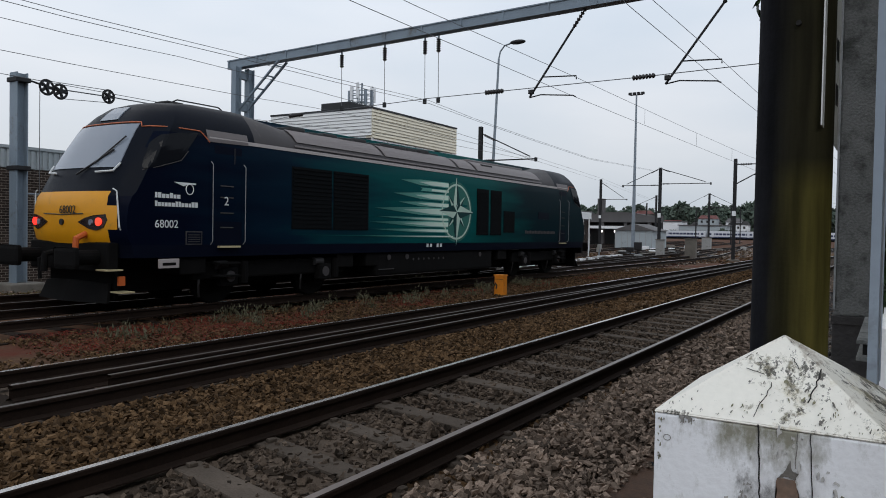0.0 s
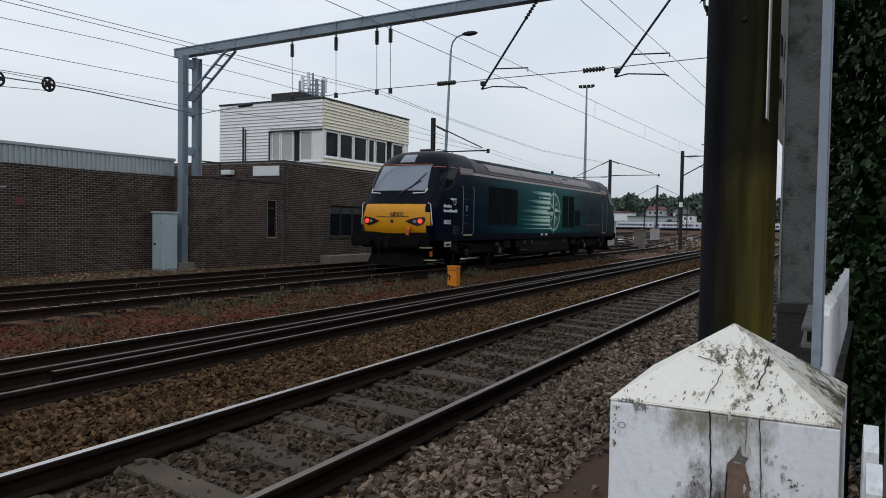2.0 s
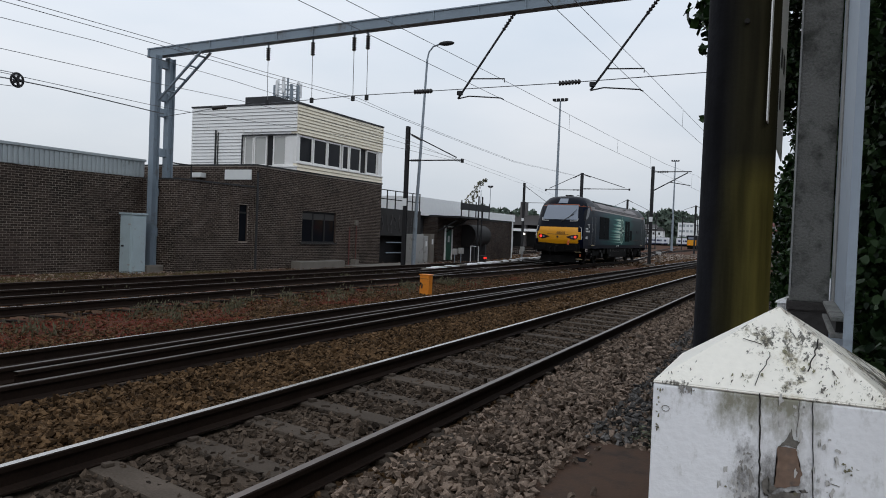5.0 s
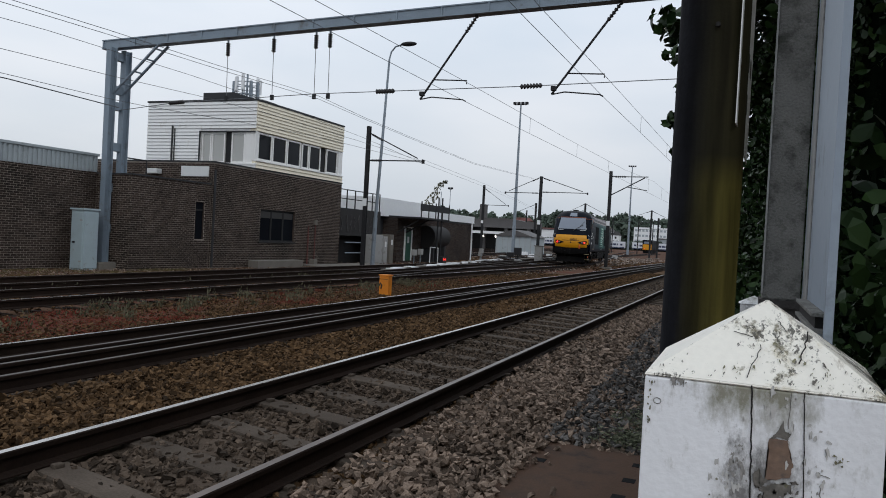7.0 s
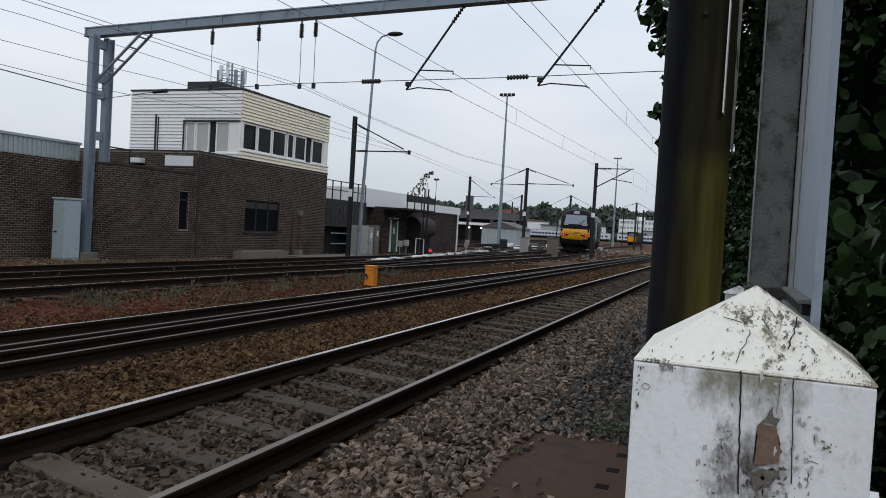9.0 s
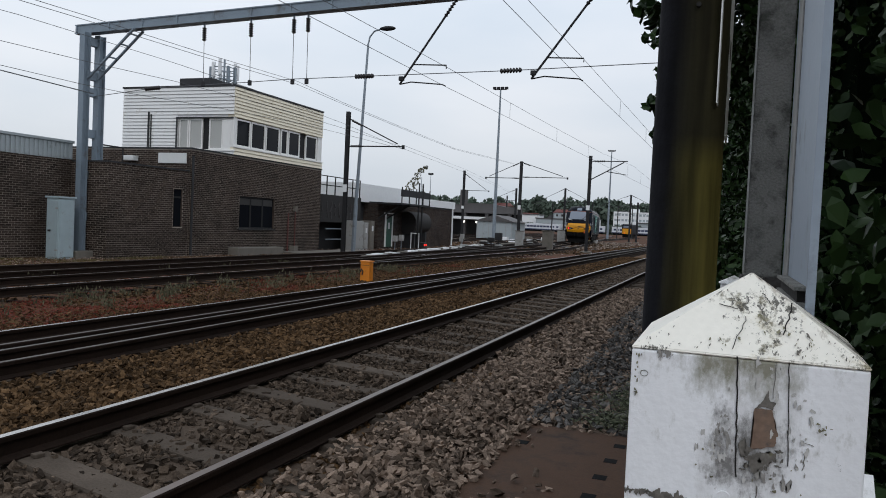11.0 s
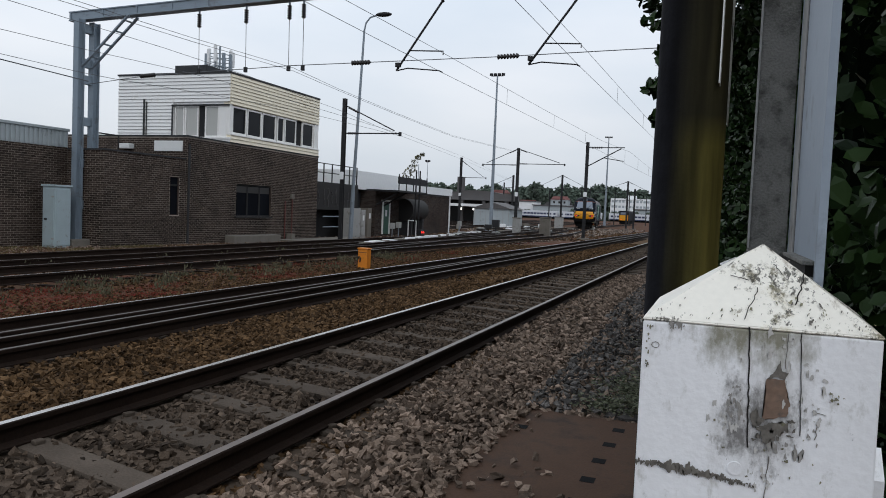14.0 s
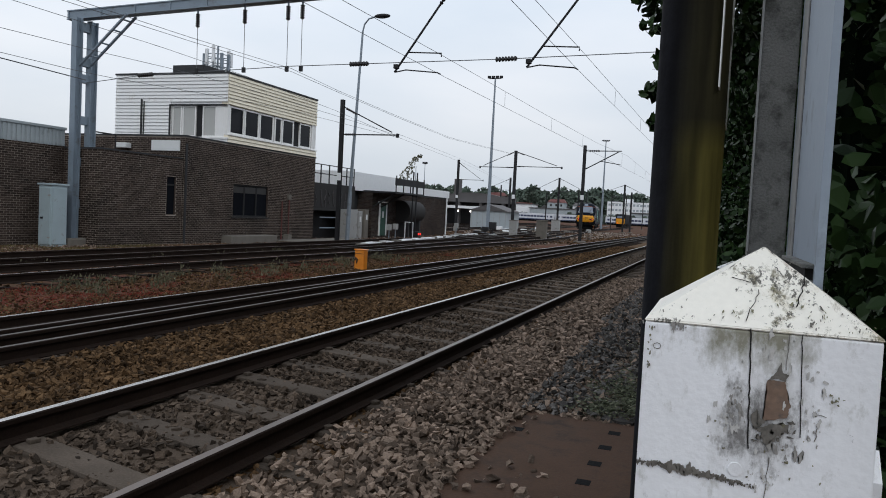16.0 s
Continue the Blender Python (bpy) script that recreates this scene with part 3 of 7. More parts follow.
def sleeper_mesh(kind):
    if kind not in SLEEPERS:
        bm = B()
        if kind == "concrete":
            box(bm, -1.25, 1.25, -0.115, 0.115, -0.36, -0.168, 0.02)
            for s in (-0.7525, 0.7525):
                for d in (-0.11, 0.11):
                    box(bm, s + d - 0.028, s + d + 0.028, -0.035, 0.035, -0.17, -0.140, 0.008)
            SLEEPERS[kind] = mesh_of("sleeper", bm, M["sleeper"])
        else:
            box(bm, -1.3, 1.3, -0.125, 0.125, -0.34, -0.165, 0.01)
            for s in (-0.7525, 0.7525):
                box(bm, s - 0.17, s + 0.17, -0.08, 0.08, -0.17, -0.14, 0.01)
            SLEEPERS[kind] = mesh_of("sleeper", bm, M["timber"])
    return SLEEPERS[kind]


def track(name, label, path, y0, y1, first, pitch, kind, head, skew=0.0, count=90, sink=0.0):
    """Two rails 1.505 m apart between head centres on a centre line path(y), and the sleepers under them."""
    t = thing(name, label, "railway track")
    t["kind"] = "structure"
    ys = np.r_[np.arange(y0, min(y1, 130), 2.0), np.linspace(min(y1, 130), y1, 10)]
    for s in (-0.7525, 0.7525):
        h_ = head[0 if s < 0 else 1] if isinstance(head, tuple) else head
        r = new("rail", rail_mesh("rail", [(path(y) + s, y) for y in ys], h_))
        r.parent = t
    for k in range(count):
        y = first + k * pitch
        if y > y1:
            break
        o = new("sleeper", sleeper_mesh(kind))
        o.parent = t
        o.location = (path(y), y, random.uniform(-0.012, 0.006) - sink)
        o.rotation_euler = (random.uniform(-0.012, 0.012), random.uniform(-0.006, 0.006), skew + random.uniform(-0.012, 0.012))
    return t


def loco_path(y):
    if y < 14:
        return -12.3
    if y < 30:
        k = (y - 14) / 16
        return -12.3 + 0.4 * (3 * k * k - 2 * k ** 3)
    if y < 50:
        return -11.9
    if y < 66:
        return -11.9 - 0.118 * (y - 50) ** 2 / 32
    return -12.844 - 0.118 * (y - 66)


ground_sheet()
mound("ballast_bed_near", -4.75, -1.95, -10, 160, -0.215, 0.5, M["ballast_dark"], "dark oily stone bed under the near track")
mound("ballast_bed_second", -8.3, -5.5, -10, 160, -0.215, 0.4, M["ballast_dark"], "dark stone bed under the second track")
mound("ballast_bank_between", -5.45, -4.75, -10, 160, -0.165, 0.5, M["ballast_brown"], "rusty brown stone bank between two tracks")
T1, T2 = -3.414, -6.905
track("railway_track", "polished rails on concrete sleepers in grey stone ballast", lambda y: T1, -8, 300, 0.30, 0.78, "concrete", (M["railhead"], M["railmid"]), -0.22, 100)
track("railway_track", "dark rails with extra inner rails on timber sleepers", lambda y: T2, -8, 300, 0.4, 0.7, "timber", (M["railhead"], M["raildull"]), 0.0, 90)
track("railway_track", "rusty yard track on timber sleepers in weeds", loco_path, -8, 240, 0.2, 0.72, "timber", (M["raildull"], M["railhead"]), 0.0, 90, 0.085)
track("railway_track", "dull siding track on timber sleepers in dirt", lambda y: -15.0 - max(0, y - 40) * 0.04, -8, 200, 0.3, 0.72, "timber", M["raildull"], 0.0, 70, 0.085)
inner = thing("switch_rails", "dark inner switch rails lying between running rails", "railway track")
inner["kind"] = "structure"
for xa, ya, xb in ((-6.985, 3.9, -6.93), (-6.71, 4.75, -6.80)):
    o = new("rail", rail_mesh("rail", [(xa + (xb - xa) * min(1, (y - ya) / 30), y) for y in np.arange(ya, 160, 4)], M["raildull"]))
    o.parent, o.location = inner, (0, 0, -0.012)
for y in (4.05, 4.2):
    part("switch_block", box(B(), -7.16, -7.05, y - 0.045, y + 0.045, -0.16, -0.04, 0.006), M["greycab"], inner)
# crossing rails of the yard ladder further on
ladder = thing("crossover_track", "rusty crossover rails between yard tracks", "railway track")
ladder["kind"] = "structure"
for s in (-0.7525, 0.7525):
    o = new("rail", rail_mesh("rail", [(-12.4 - 0.1 * (y - 24) + s, y) for y in np.arange(24, 80, 2.0)], M["raildull"]))
    o.parent = ladder
for k in range(4):
    for s in (-0.7525, 0.7525):
        o = new("rail", rail_mesh("rail", [(-20 - k * 4.2 - 0.1 * (y - 70) + s, y) for y in np.arange(62, 200, 6.0)], M["raildull"]))
        o.parent = ladder

stones("ballast_stones", [(-1.5, 0.9, 6.2, 12, 330, 0.036, -0.215, -0.03), (-1.7, 0.9, 12, 26, 220, 0.042, -0.22, -0.03)], M["ballast_grey"], "dull grey ballast stones beside the pole", 15)
stones("ballast_stones", [(-2.5, 0.9, 2.2, 9, 600, 0.036, -0.222, -0.03), (-2.6, 0.9, 9, 22, 340, 0.042, -0.225, -0.03),
                          (-2.3, 0.6, 22, 48, 60, 0.06, -0.235, 0)], M["ballast"], "loose grey-pink granite ballast stones", 1)
stones("ballast_stones", [(-4.05, -2.75, 1.8, 16, 620, 0.032, -0.200, 0), (-3.98, -2.75, 16, 40, 110, 0.045, -0.2, 0),
                          (-7.6, -6.2, 3, 20, 90, 0.032, -0.215, 0)], M["ballast_dark"], "dark oily ballast stones between the rails", 2)
stones("ballast_stones", [(-5.95, -4.25, 2.2, 16, 680, 0.034, -0.15, 0), (-5.95, -4.25, 16, 48, 120, 0.05, -0.155, 0),
                          (-2.72, -2.25, 1.8, 14, 260, 0.04, -0.21, 0), (-9.6, -7.9, 4, 22, 120, 0.032, -0.24, 0)], M["ballast_brown"], "rusty brown ballast stones heaped beside the rails", 3)
stones("ballast_stones", [(-11.3, -8.2, 6, 40, 130, 0.032, -0.25, 0), (-18.8, -11.2, 8, 50, 26, 0.035, -0.25, 0), (-26, -8, 50, 95, 6, 0.09, -0.25, 0)],
       M["ballast_brown"], "scattered brown stones over the yard", 4)


stones("yard_debris", [(-24, -10, 34, 62, 5, 0.06, -0.24, 0), (-34, -10, 62, 110, 2.2, 0.13, -0.22, 0)], M["palestone"], "pale stones and broken concrete strewn over the yard", 13)
stones("ballast_stones", [(-20.6, -16.2, 8, 34, 40, 0.035, -0.25, 0)], M["ballast"], "pale brown stones in the cess before the brick wall", 14)


# ---------------------------------------------------------------- weeds
def tufts(name, spots, mat, label, seed, leaf, height, flat=False):
    rng = np.random.default_rng(seed)
    v, f = [], []
    for x, y, rad, n in spots:
        for _ in range(n):
            a, r = rng.uniform(0, 6.283), rad * math.sqrt(rng.uniform())
            px, py, h = x + r * math.cos(a), y + r * 1.6 * math.sin(a), height * rng.uniform(0.3, 1.0)
            t, l = rng.uniform(0, 6.283), leaf * rng.uniform(0.6, 1.3)
            dx, dy = math.cos(t) * l, math.sin(t) * l
            z0 = -0.26 + (h if flat else h * rng.uniform(0, 0.8))
            tip = (px + dx * 0.9 * rng.uniform(-1, 1), py + dy * 0.9 * rng.uniform(-1, 1), z0 + (0.3 * l if flat else l * rng.uniform(0.6, 1.8)))
            k = len(v)
            v += [(px - dx * 0.35, py - dy * 0.35, z0), (px + dx * 0.35, py + dy * 0.35, z0 + 0.2 * l), tip]
            f.append((k, k + 1, k + 2))
    return tagged(new(name, raw_mesh(name, v, f, [mat])), label, "weeds", kind="stuff")


rw = random.Random(5)
tufts("weeds", [(rw.uniform(-11.3, -9.6), rw.uniform(7, 24), rw.uniform(0.06, 0.2), rw.randint(15, 60)) for _ in range(70)]
      + [(rw.uniform(-14.2, -13.3), rw.uniform(9, 30), rw.uniform(0.08, 0.3), 25) for _ in range(30)], M["weed"], "pale dusty weeds growing along the yard track", 6, 0.05, 0.32)
tufts("weeds", [(rw.uniform(-20.7, -16.8), rw.uniform(6, 22), rw.uniform(0.2, 0.7), 130) for _ in range(130)], M["moss"], "thin dry grass in front of the brick wall", 8, 0.05, 0.05, True)
tufts("weeds", [(rw.uniform(-1.0, 0.2), rw.uniform(6.35, 7.6), rw.uniform(0.08, 0.26), 190) for _ in range(34)]
      + [(rw.uniform(-0.8, 0.2), rw.uniform(7.5, 10.5), rw.uniform(0.08, 0.25), 110) for _ in range(26)], M["greenweed"], "low green weeds in ballast beside the pole", 9, 0.05, 0.15, True)
tufts("red_weeds", [(rw.uniform(-10.4, -8.3), rw.uniform(6, 12), rw.uniform(0.2, 0.6), 420) for _ in range(22)]
      + [(rw.uniform(-10.6, -9.2), rw.uniform(13, 30), rw.uniform(0.2, 0.55), 300) for _ in range(20)]
      + [(rw.uniform(-15, -10.2), rw.uniform(40, 62), rw.uniform(0.3, 0.9), 160) for _ in range(20)]
      + [(x, y, 0.32, 520) for x, y in ((-10.9, 8.2), (-10.7, 8.2), (-11.1, 9.6), (-11.0, 9.8), (-11.1, 16.4), (-11.1, 18.2), (-10.5, 19.3), (-11.2, 6.7), (-11.1, 7.3), (-10.9, 8.0), (-9.7, 6.6), (-10.7, 9.2))]
      + [(-5.75, 5.2, 0.12, 120)], M["redweed"], "dark red stonecrop spreading over the ballast", 10, 0.03, 0.05, True)


# ---------------------------------------------------------------- signal box and brick buildings
def boards(parent, axis, a0, a1, face, z0, z1, pitch, mat, holes=()):
    """Horizontal weatherboards, each a proud wedge; axis: the way they run. holes: (a0, a1, z0, z1)."""
    n = round((z1 - z0) / pitch)
    for k in range(n):
        lo, hi = z0 + k * (z1 - z0) / n, z0 + (k + 1) * (z1 - z0) / n
        runs = [(a0, a1)]
        for h0, h1, hz0, hz1 in holes:
            if lo < hz1 - 0.01 and hi > hz0 + 0.01:
                runs = [r for s in runs for r in ((s[0], min(s[1], h0)), (max(s[0], h1), s[1])) if r[1] - r[0] > 0.05]
        for s0, s1 in runs:
            bm = B()
            if axis == "y":
                pts = [(face, lo), (face + 0.06, lo), (face + 0.02, hi - 0.006), (face, hi - 0.006)]
                vs = [bm.verts.new((p, y, z)) for y in (s0, s1) for p, z in pts]
            else:
                pts = [(face, lo), (face - 0.06, lo), (face - 0.02, hi - 0.006), (face, hi - 0.006)]
                vs = [bm.verts.new((x, p, z)) for x in (s0, s1) for p, z in pts]
            for i in range(4):
                bm.faces.new((vs[i], vs[(i + 1) % 4], vs[4 + (i + 1) % 4], vs[4 + i]))
            bm.faces.new(vs[:4][::-1]), bm.faces.new(vs[4:])
            part("board", bm, mat, parent)


def framed(parent, axis, a0, a1, face, z0, z1, frame_w, pane, splits=(), name="window"):
    """A window in its own frame; splits: positions of mullions."""
    w = B()
    out = 0.05
    def bar(p0, p1, q0, q1, d=out):
        if axis == "y":
            box(w, face - 0.03, face + d, p0, p1, q0, q1, 0.006)
        else:
            box(w, p0, p1, face - d, face + 0.03, q0, q1, 0.006)
    bar(a0, a1, z0, z0 + frame_w)
    bar(a0, a1, z1 - frame_w, z1)
    bar(a0, a0 + frame_w, z0 + frame_w, z1 - frame_w)
    bar(a1 - frame_w, a1, z0 + frame_w, z1 - frame_w)
    for s in splits:
        bar(s - frame_w / 2, s + frame_w / 2, z0 + frame_w, z1 - frame_w)
    win = part(name, w, M["upvc"], parent)
    g = B()
    if axis == "y":
        box(g, face - 0.02, face + 0.012, a0 + frame_w * 0.8, a1 - frame_w * 0.8, z0 + frame_w * 0.8, z1 - frame_w * 0.8)
    else:
        box(g, a0 + frame_w * 0.8, a1 - frame_w * 0.8, face - 0.012, face + 0.02, z0 + frame_w * 0.8, z1 - frame_w * 0.8)
    part("pane", g, pane, win)
    return win


def wall_with_opening(bm, axis, t0, t1, a0, a1, z0, z1, openings):
    """A wall slab along axis, cut round its openings (a0, a1, z0, z1)."""
    cur = a0
    def slab(p0, p1, q0, q1):
        if p1 - p0 > 1e-4 and q1 - q0 > 1e-4:
            box(bm, *((t0, t1, p0, p1) if axis == "y" else (p0, p1, t0, t1)), q0, q1)
    for o0, o1, q0, q1 in sorted(openings):
        slab(cur, o0, z0, z1)
        slab(o0, o1, z0, q0)
        slab(o0, o1, q1, z1)
        cur = o1
    slab(cur, a1, z0, z1)
    return bm


def brickwork(parent, axis, face, a0, a1, z0, z1, holes=(), out=1, singles=0, seed=1):
    """Stretcher-bond bricks, 215 x 65 mm with 10 mm joints, standing proud of a wall's mortar; the first ones are pieces of their own."""
    rng = np.random.default_rng(seed)
    spots = []
    row = 0
    z = z0
    while z + 0.065 <= z1 + 0.02:
        a = a0 - (0.1125 if row % 2 else 0.0)
        while a < a1 - 0.03:
            lo, hi = max(a, a0), min(a + 0.215, a1)
            runs = [(lo, hi)]
            for h0, h1, g0, g1 in holes:
                if z < g1 and z + 0.065 > g0:
                    runs = [r for u, v in runs for r in ((u, min(v, h0)), (max(u, h1), v))]
            spots += [(u, v, z, min(z + 0.065, z1)) for u, v in runs if v - u > 0.03]
            a += 0.225
        z += 0.075
        row += 1
    p = np.array(spots)
    proud = rng.uniform(0.002, 0.005, len(p))
    pick = np.zeros(len(p), bool)
    if singles:
        full = np.where((p[:, 1] - p[:, 0] > 0.214) & (p[:, 3] - p[:, 2] > 0.064))[0]
        pick[full[np.argsort(p[full, 2], kind="stable")][:singles]] = True
    q = p[~pick]
    d = proud[~pick]
    n = len(q)
    v = np.zeros((n, 8, 3))
    for k, (ia, iz, o) in enumerate(((0, 2, 0), (1, 2, 0), (1, 3, 0), (0, 3, 0), (0, 2, 1), (1, 2, 1), (1, 3, 1), (0, 3, 1))):
        along = q[:, ia] + (0.002 if o and ia == 0 else -0.002 if o else 0)
        v[:, k, 1 if axis == "y" else 0] = along
        v[:, k, 0 if axis == "y" else 1] = face + out * (d if o else -0.004)
        v[:, k, 2] = q[:, iz]
    quads = np.array(((4, 5, 6, 7), (0, 1, 5, 4), (1, 2, 6, 5), (2, 3, 7, 6), (3, 0, 4, 7)))
    if (axis == "y") != (out > 0):
        quads = quads[:, ::-1]
    f = (quads[None] + (np.arange(n) * 8)[:, None, None]).reshape(-1, 4)
    ob = new("brickwork", raw_mesh("brickwork", v.reshape(-1, 3), f, [M["brick"]]))
    ob.parent = parent
    tagged(ob, "dark brown bricks with pale joints", kind="stuff")
    if singles:
        bm = B()
        if axis == "y":
            box(bm, -0.004 * out, 0.0035 * out, 0.0, 0.215, 0.0, 0.065)
        else:
            box(bm, 0.0, 0.215, -0.004 * out, 0.0035 * out, 0.0, 0.065)
        me = mesh_of("brick", bm, M["brickpiece"])
        for lo, hi, zz, _ in p[pick]:
            o = new("brick", me)
            o.parent = parent
            o.location = (face, lo, zz) if axis == "y" else (lo, face, zz)


sb = thing("signal_box", "brown brick signal box with white weatherboarded upper storey", "building")
YS, YN, XE, XW, ROOF1 = 23.45, 33.3, -19.3, -25.6, 3.87
part("wall", wall_with_opening(B(), "y", XE - 0.25, XE, YS, YN, -0.35, ROOF1, [(26.56, 29.2, 0.83, 2.24)]), M["mortar"], sb, "brown brick wall")
part("wall", box(B(), XW, XE - 0.25, YS, YS + 0.25, -0.35, ROOF1), M["mortar"], sb, "brown brick end wall")
part("wall", box(B(), XW, XE - 0.25, YN - 0.25, YN, -0.35, ROOF1), M["mortar"], sb)
part("wall", box(B(), XW - 0.25, XW, YS, YN, -0.35, ROOF1), M["mortar"], sb)
brickwork(sb, "y", XE, YS + 0.003, YN, -0.30, ROOF1, [(26.55, 29.21, 0.82, 2.25)], 1, 0, 2)
brickwork(sb, "x", YS, XW, XE, -0.30, ROOF1, [], -1, 0, 3)
for y0, y1, z0, z1 in ((26.56, 26.575, 0.83, 2.24), (29.185, 29.2, 0.83, 2.24), (26.575, 29.185, 2.225, 2.24)):
    part("reveal", box(B(), XE - 0.245, XE + 0.001, y0, y1, z0, z1), M["brick"], sb)
part("flat_roof", box(B(), XW - 0.3, XE + 0.03, YS - 0.03, YN + 0.03, ROOF1, ROOF1 + 0.06), M["dark"], sb)
part("downpipe", pipe(B(), [(XE + 0.05, 23.5, 3.6), (XE + 0.05, 23.5, -0.25)], 0.045, 8), M["dark"], sb)
# black box behind the glass paints the shade of the room
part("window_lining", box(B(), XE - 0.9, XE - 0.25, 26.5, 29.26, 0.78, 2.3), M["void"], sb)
gw = part("window", box(box(box(box(B(), XE - 0.12, XE - 0.05, 26.56, 29.2, 0.83, 0.9), XE - 0.12, XE - 0.05, 26.56, 29.2, 2.16, 2.24), XE - 0.12, XE - 0.05, 27.4, 27.48, 0.9, 2.16), XE - 0.12, XE - 0.05, 28.3, 28.38, 0.9, 2.16), M["void"], sb, "dark timber window frame")
part("pane", box(B(), XE - 0.105, XE - 0.085, 26.58, 29.18, 0.88, 2.2), M["glass"], gw)
part("blind", box(B(), XE - 0.082, XE - 0.07, 26.66, 29.1, 1.86, 2.14), material("blind_strip", (0.03, 0.028, 0.027), 0.7, vary=0.1, bump=0.0), gw)
part("sill", box(B(), XE - 0.02, XE + 0.05, 26.5, 29.25, 0.77, 0.83, 0.01), M["tank"], sb)
# upper storey
CX, CS, CN = XE - 0.02, 26.02, 33.25
# black block inside the cabin paints the unlit room behind the panes
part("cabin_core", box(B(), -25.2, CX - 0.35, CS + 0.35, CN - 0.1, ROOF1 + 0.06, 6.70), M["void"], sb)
boards(sb, "y", CS, CN, CX, 5.50, 6.76, 0.145, M["cream"])
boards(sb, "y", CS, CN, CX + 0.02, 3.93, 4.22, 0.145, M["cream"])
boards(sb, "x", -25.2, CX, CS, 4.0, 6.76, 0.145, M["white"], [(-22.2, CX, 4.0, 5.47)])
part("wall", box(box(B(), CX - 0.3, CX - 0.004, CS + 0.004, CN, 5.48, 6.74), CX - 0.3, CX - 0.004, CS + 0.004, CN, 3.93, 4.24), M["cream"], sb)
part("wall", box(box(B(), -25.2, CX - 0.3, CS + 0.004, CS + 0.3, 5.48, 6.74), -25.2, -22.2, CS + 0.004, CS + 0.3, 3.93, 5.48), M["white"], sb)
part("fascia", box(B(), -25.25, CX + 0.06, CS - 0.06, CN + 0.02, 6.76, 6.83), M["dark"], sb, "dark roof edge")
part("sill_ledge", box(B(), CX - 0.1, CX + 0.09, CS, CN + 0.02, 4.22, 4.28, 0.01), M["upvc"], sb)
part("sill_ledge", box(B(), -22.2, CX + 0.09, CS - 0.09, CS - 0.002, 4.05, 4.12, 0.01), M["upvc"], sb)
part("lower_fascia", box(B(), -22.2, CX + 0.05, CS - 0.055, CS - 0.004, 3.93, 4.05), M["white"], sb)
for a, b in ((26.2, 27.22), (27.26, 28.33), (28.37, 29.47), (29.57, 30.15), (30.2, 31.2), (31.74, 32.8)):
    framed(sb, "y", a, b, CX - 0.06, 4.29, 5.46, 0.075, M["glass"])
# the open sash is a black box, its shade given as colour
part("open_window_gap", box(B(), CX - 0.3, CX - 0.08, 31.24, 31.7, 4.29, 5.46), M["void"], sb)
part("corner_post", box(B(), CX - 0.14, CX + 0.01, CS - 0.01, CS + 0.16, 4.24, 5.5, 0.01), M["upvc"], sb)
part("corner_post", box(B(), CX - 0.14, CX + 0.01, 32.84, CN, 4.24, 5.5, 0.01), M["upvc"], sb)
part("corner_post", box(B(), -19.86, CX - 0.145, CS - 0.01, CS + 0.12, 4.12, 5.5, 0.01), M["upvc"], sb)
for a, b, pane in ((-22.15, -21.65, M["palepane"]), (-21.62, -20.92, M["palepane"]), (-20.58, -19.88, M["palepane"])):
    framed(sb, "x", a, b, CS + 0.06, 4.13, 5.43, 0.06, pane)
# black box again for the shade in the open south sash
part("open_window_gap", box(B(), -20.9, -20.6, CS + 0.06, CS + 0.3, 4.13, 5.43), M["void"], sb, "open sash filled with painted shade")
part("window_trim", box(box(B(), -22.24, CX, CS - 0.07, CS - 0.03, 5.43, 5.49), -22.26, -22.2, CS - 0.07, CS - 0.03, 4.05, 5.49), M["dark"], sb)
part("vent_pipe", pipe(pipe(B(), [(-23.72, CS - 0.09, 4.0), (-23.72, CS - 0.09, 5.72)], 0.04, 8), [(-23.6, CS - 0.07, 4.0), (-23.6, CS - 0.07, 5.62)], 0.025, 6), M["dark"], sb)
part("roof_hut", box(B(), -24.05, -22.3, 28.2, 33.0, 6.83, 7.62, 0.02), M["dark"], sb, "dark felted roof hut")
# name board, lamp
part("name_board", box(B(), -20.88, -19.52, YS - 0.04, YS, 3.31, 3.71, 0.01), M["sign"], sb, "blank faded white board")
part("wall_lamp", box(B(), -22.45, -21.88, YS - 0.3, YS - 0.004, 3.37, 3.57, 0.03), M["sign"], sb, "white box wall lamp")
# low front annex
an = thing("brick_annex", "low brown brick annex with a narrow dark window", "building")
part("wall", wall_with_opening(B(), "y", XE - 0.3, XE - 0.08, 19.65, YS - 0.002, -0.35, 3.0, [(22.6, 23.1, 0.86, 2.3)]), M["mortar"], an)
part("wall", box(B(), -21.0, XE - 0.08, 19.43, 19.65, -0.35, 3.0), M["mortar"], an, "brick end wall in shade")
brickwork(an, "y", XE - 0.08, 19.43, YS - 0.02, -0.30, 3.0, [(22.59, 23.11, 0.85, 2.31)], 1, 300, 4)
brickwork(an, "x", 19.43, -21.0, XE - 0.08, -0.30, 3.0, [], -1, 0, 5)
for y0, y1, z0, z1 in ((22.6, 22.615, 0.86, 2.3), (23.085, 23.1, 0.86, 2.3), (22.615, 23.085, 2.285, 2.3), (22.615, 23.085, 0.86, 0.875)):
    part("reveal", box(B(), XE - 0.29, XE - 0.079, y0, y1, z0, z1), M["brick"], an)
part("roof", box(B(), -21.0, XE - 0.05, 19.4, YS - 0.004, 3.0, 3.05), M["dark"], an)
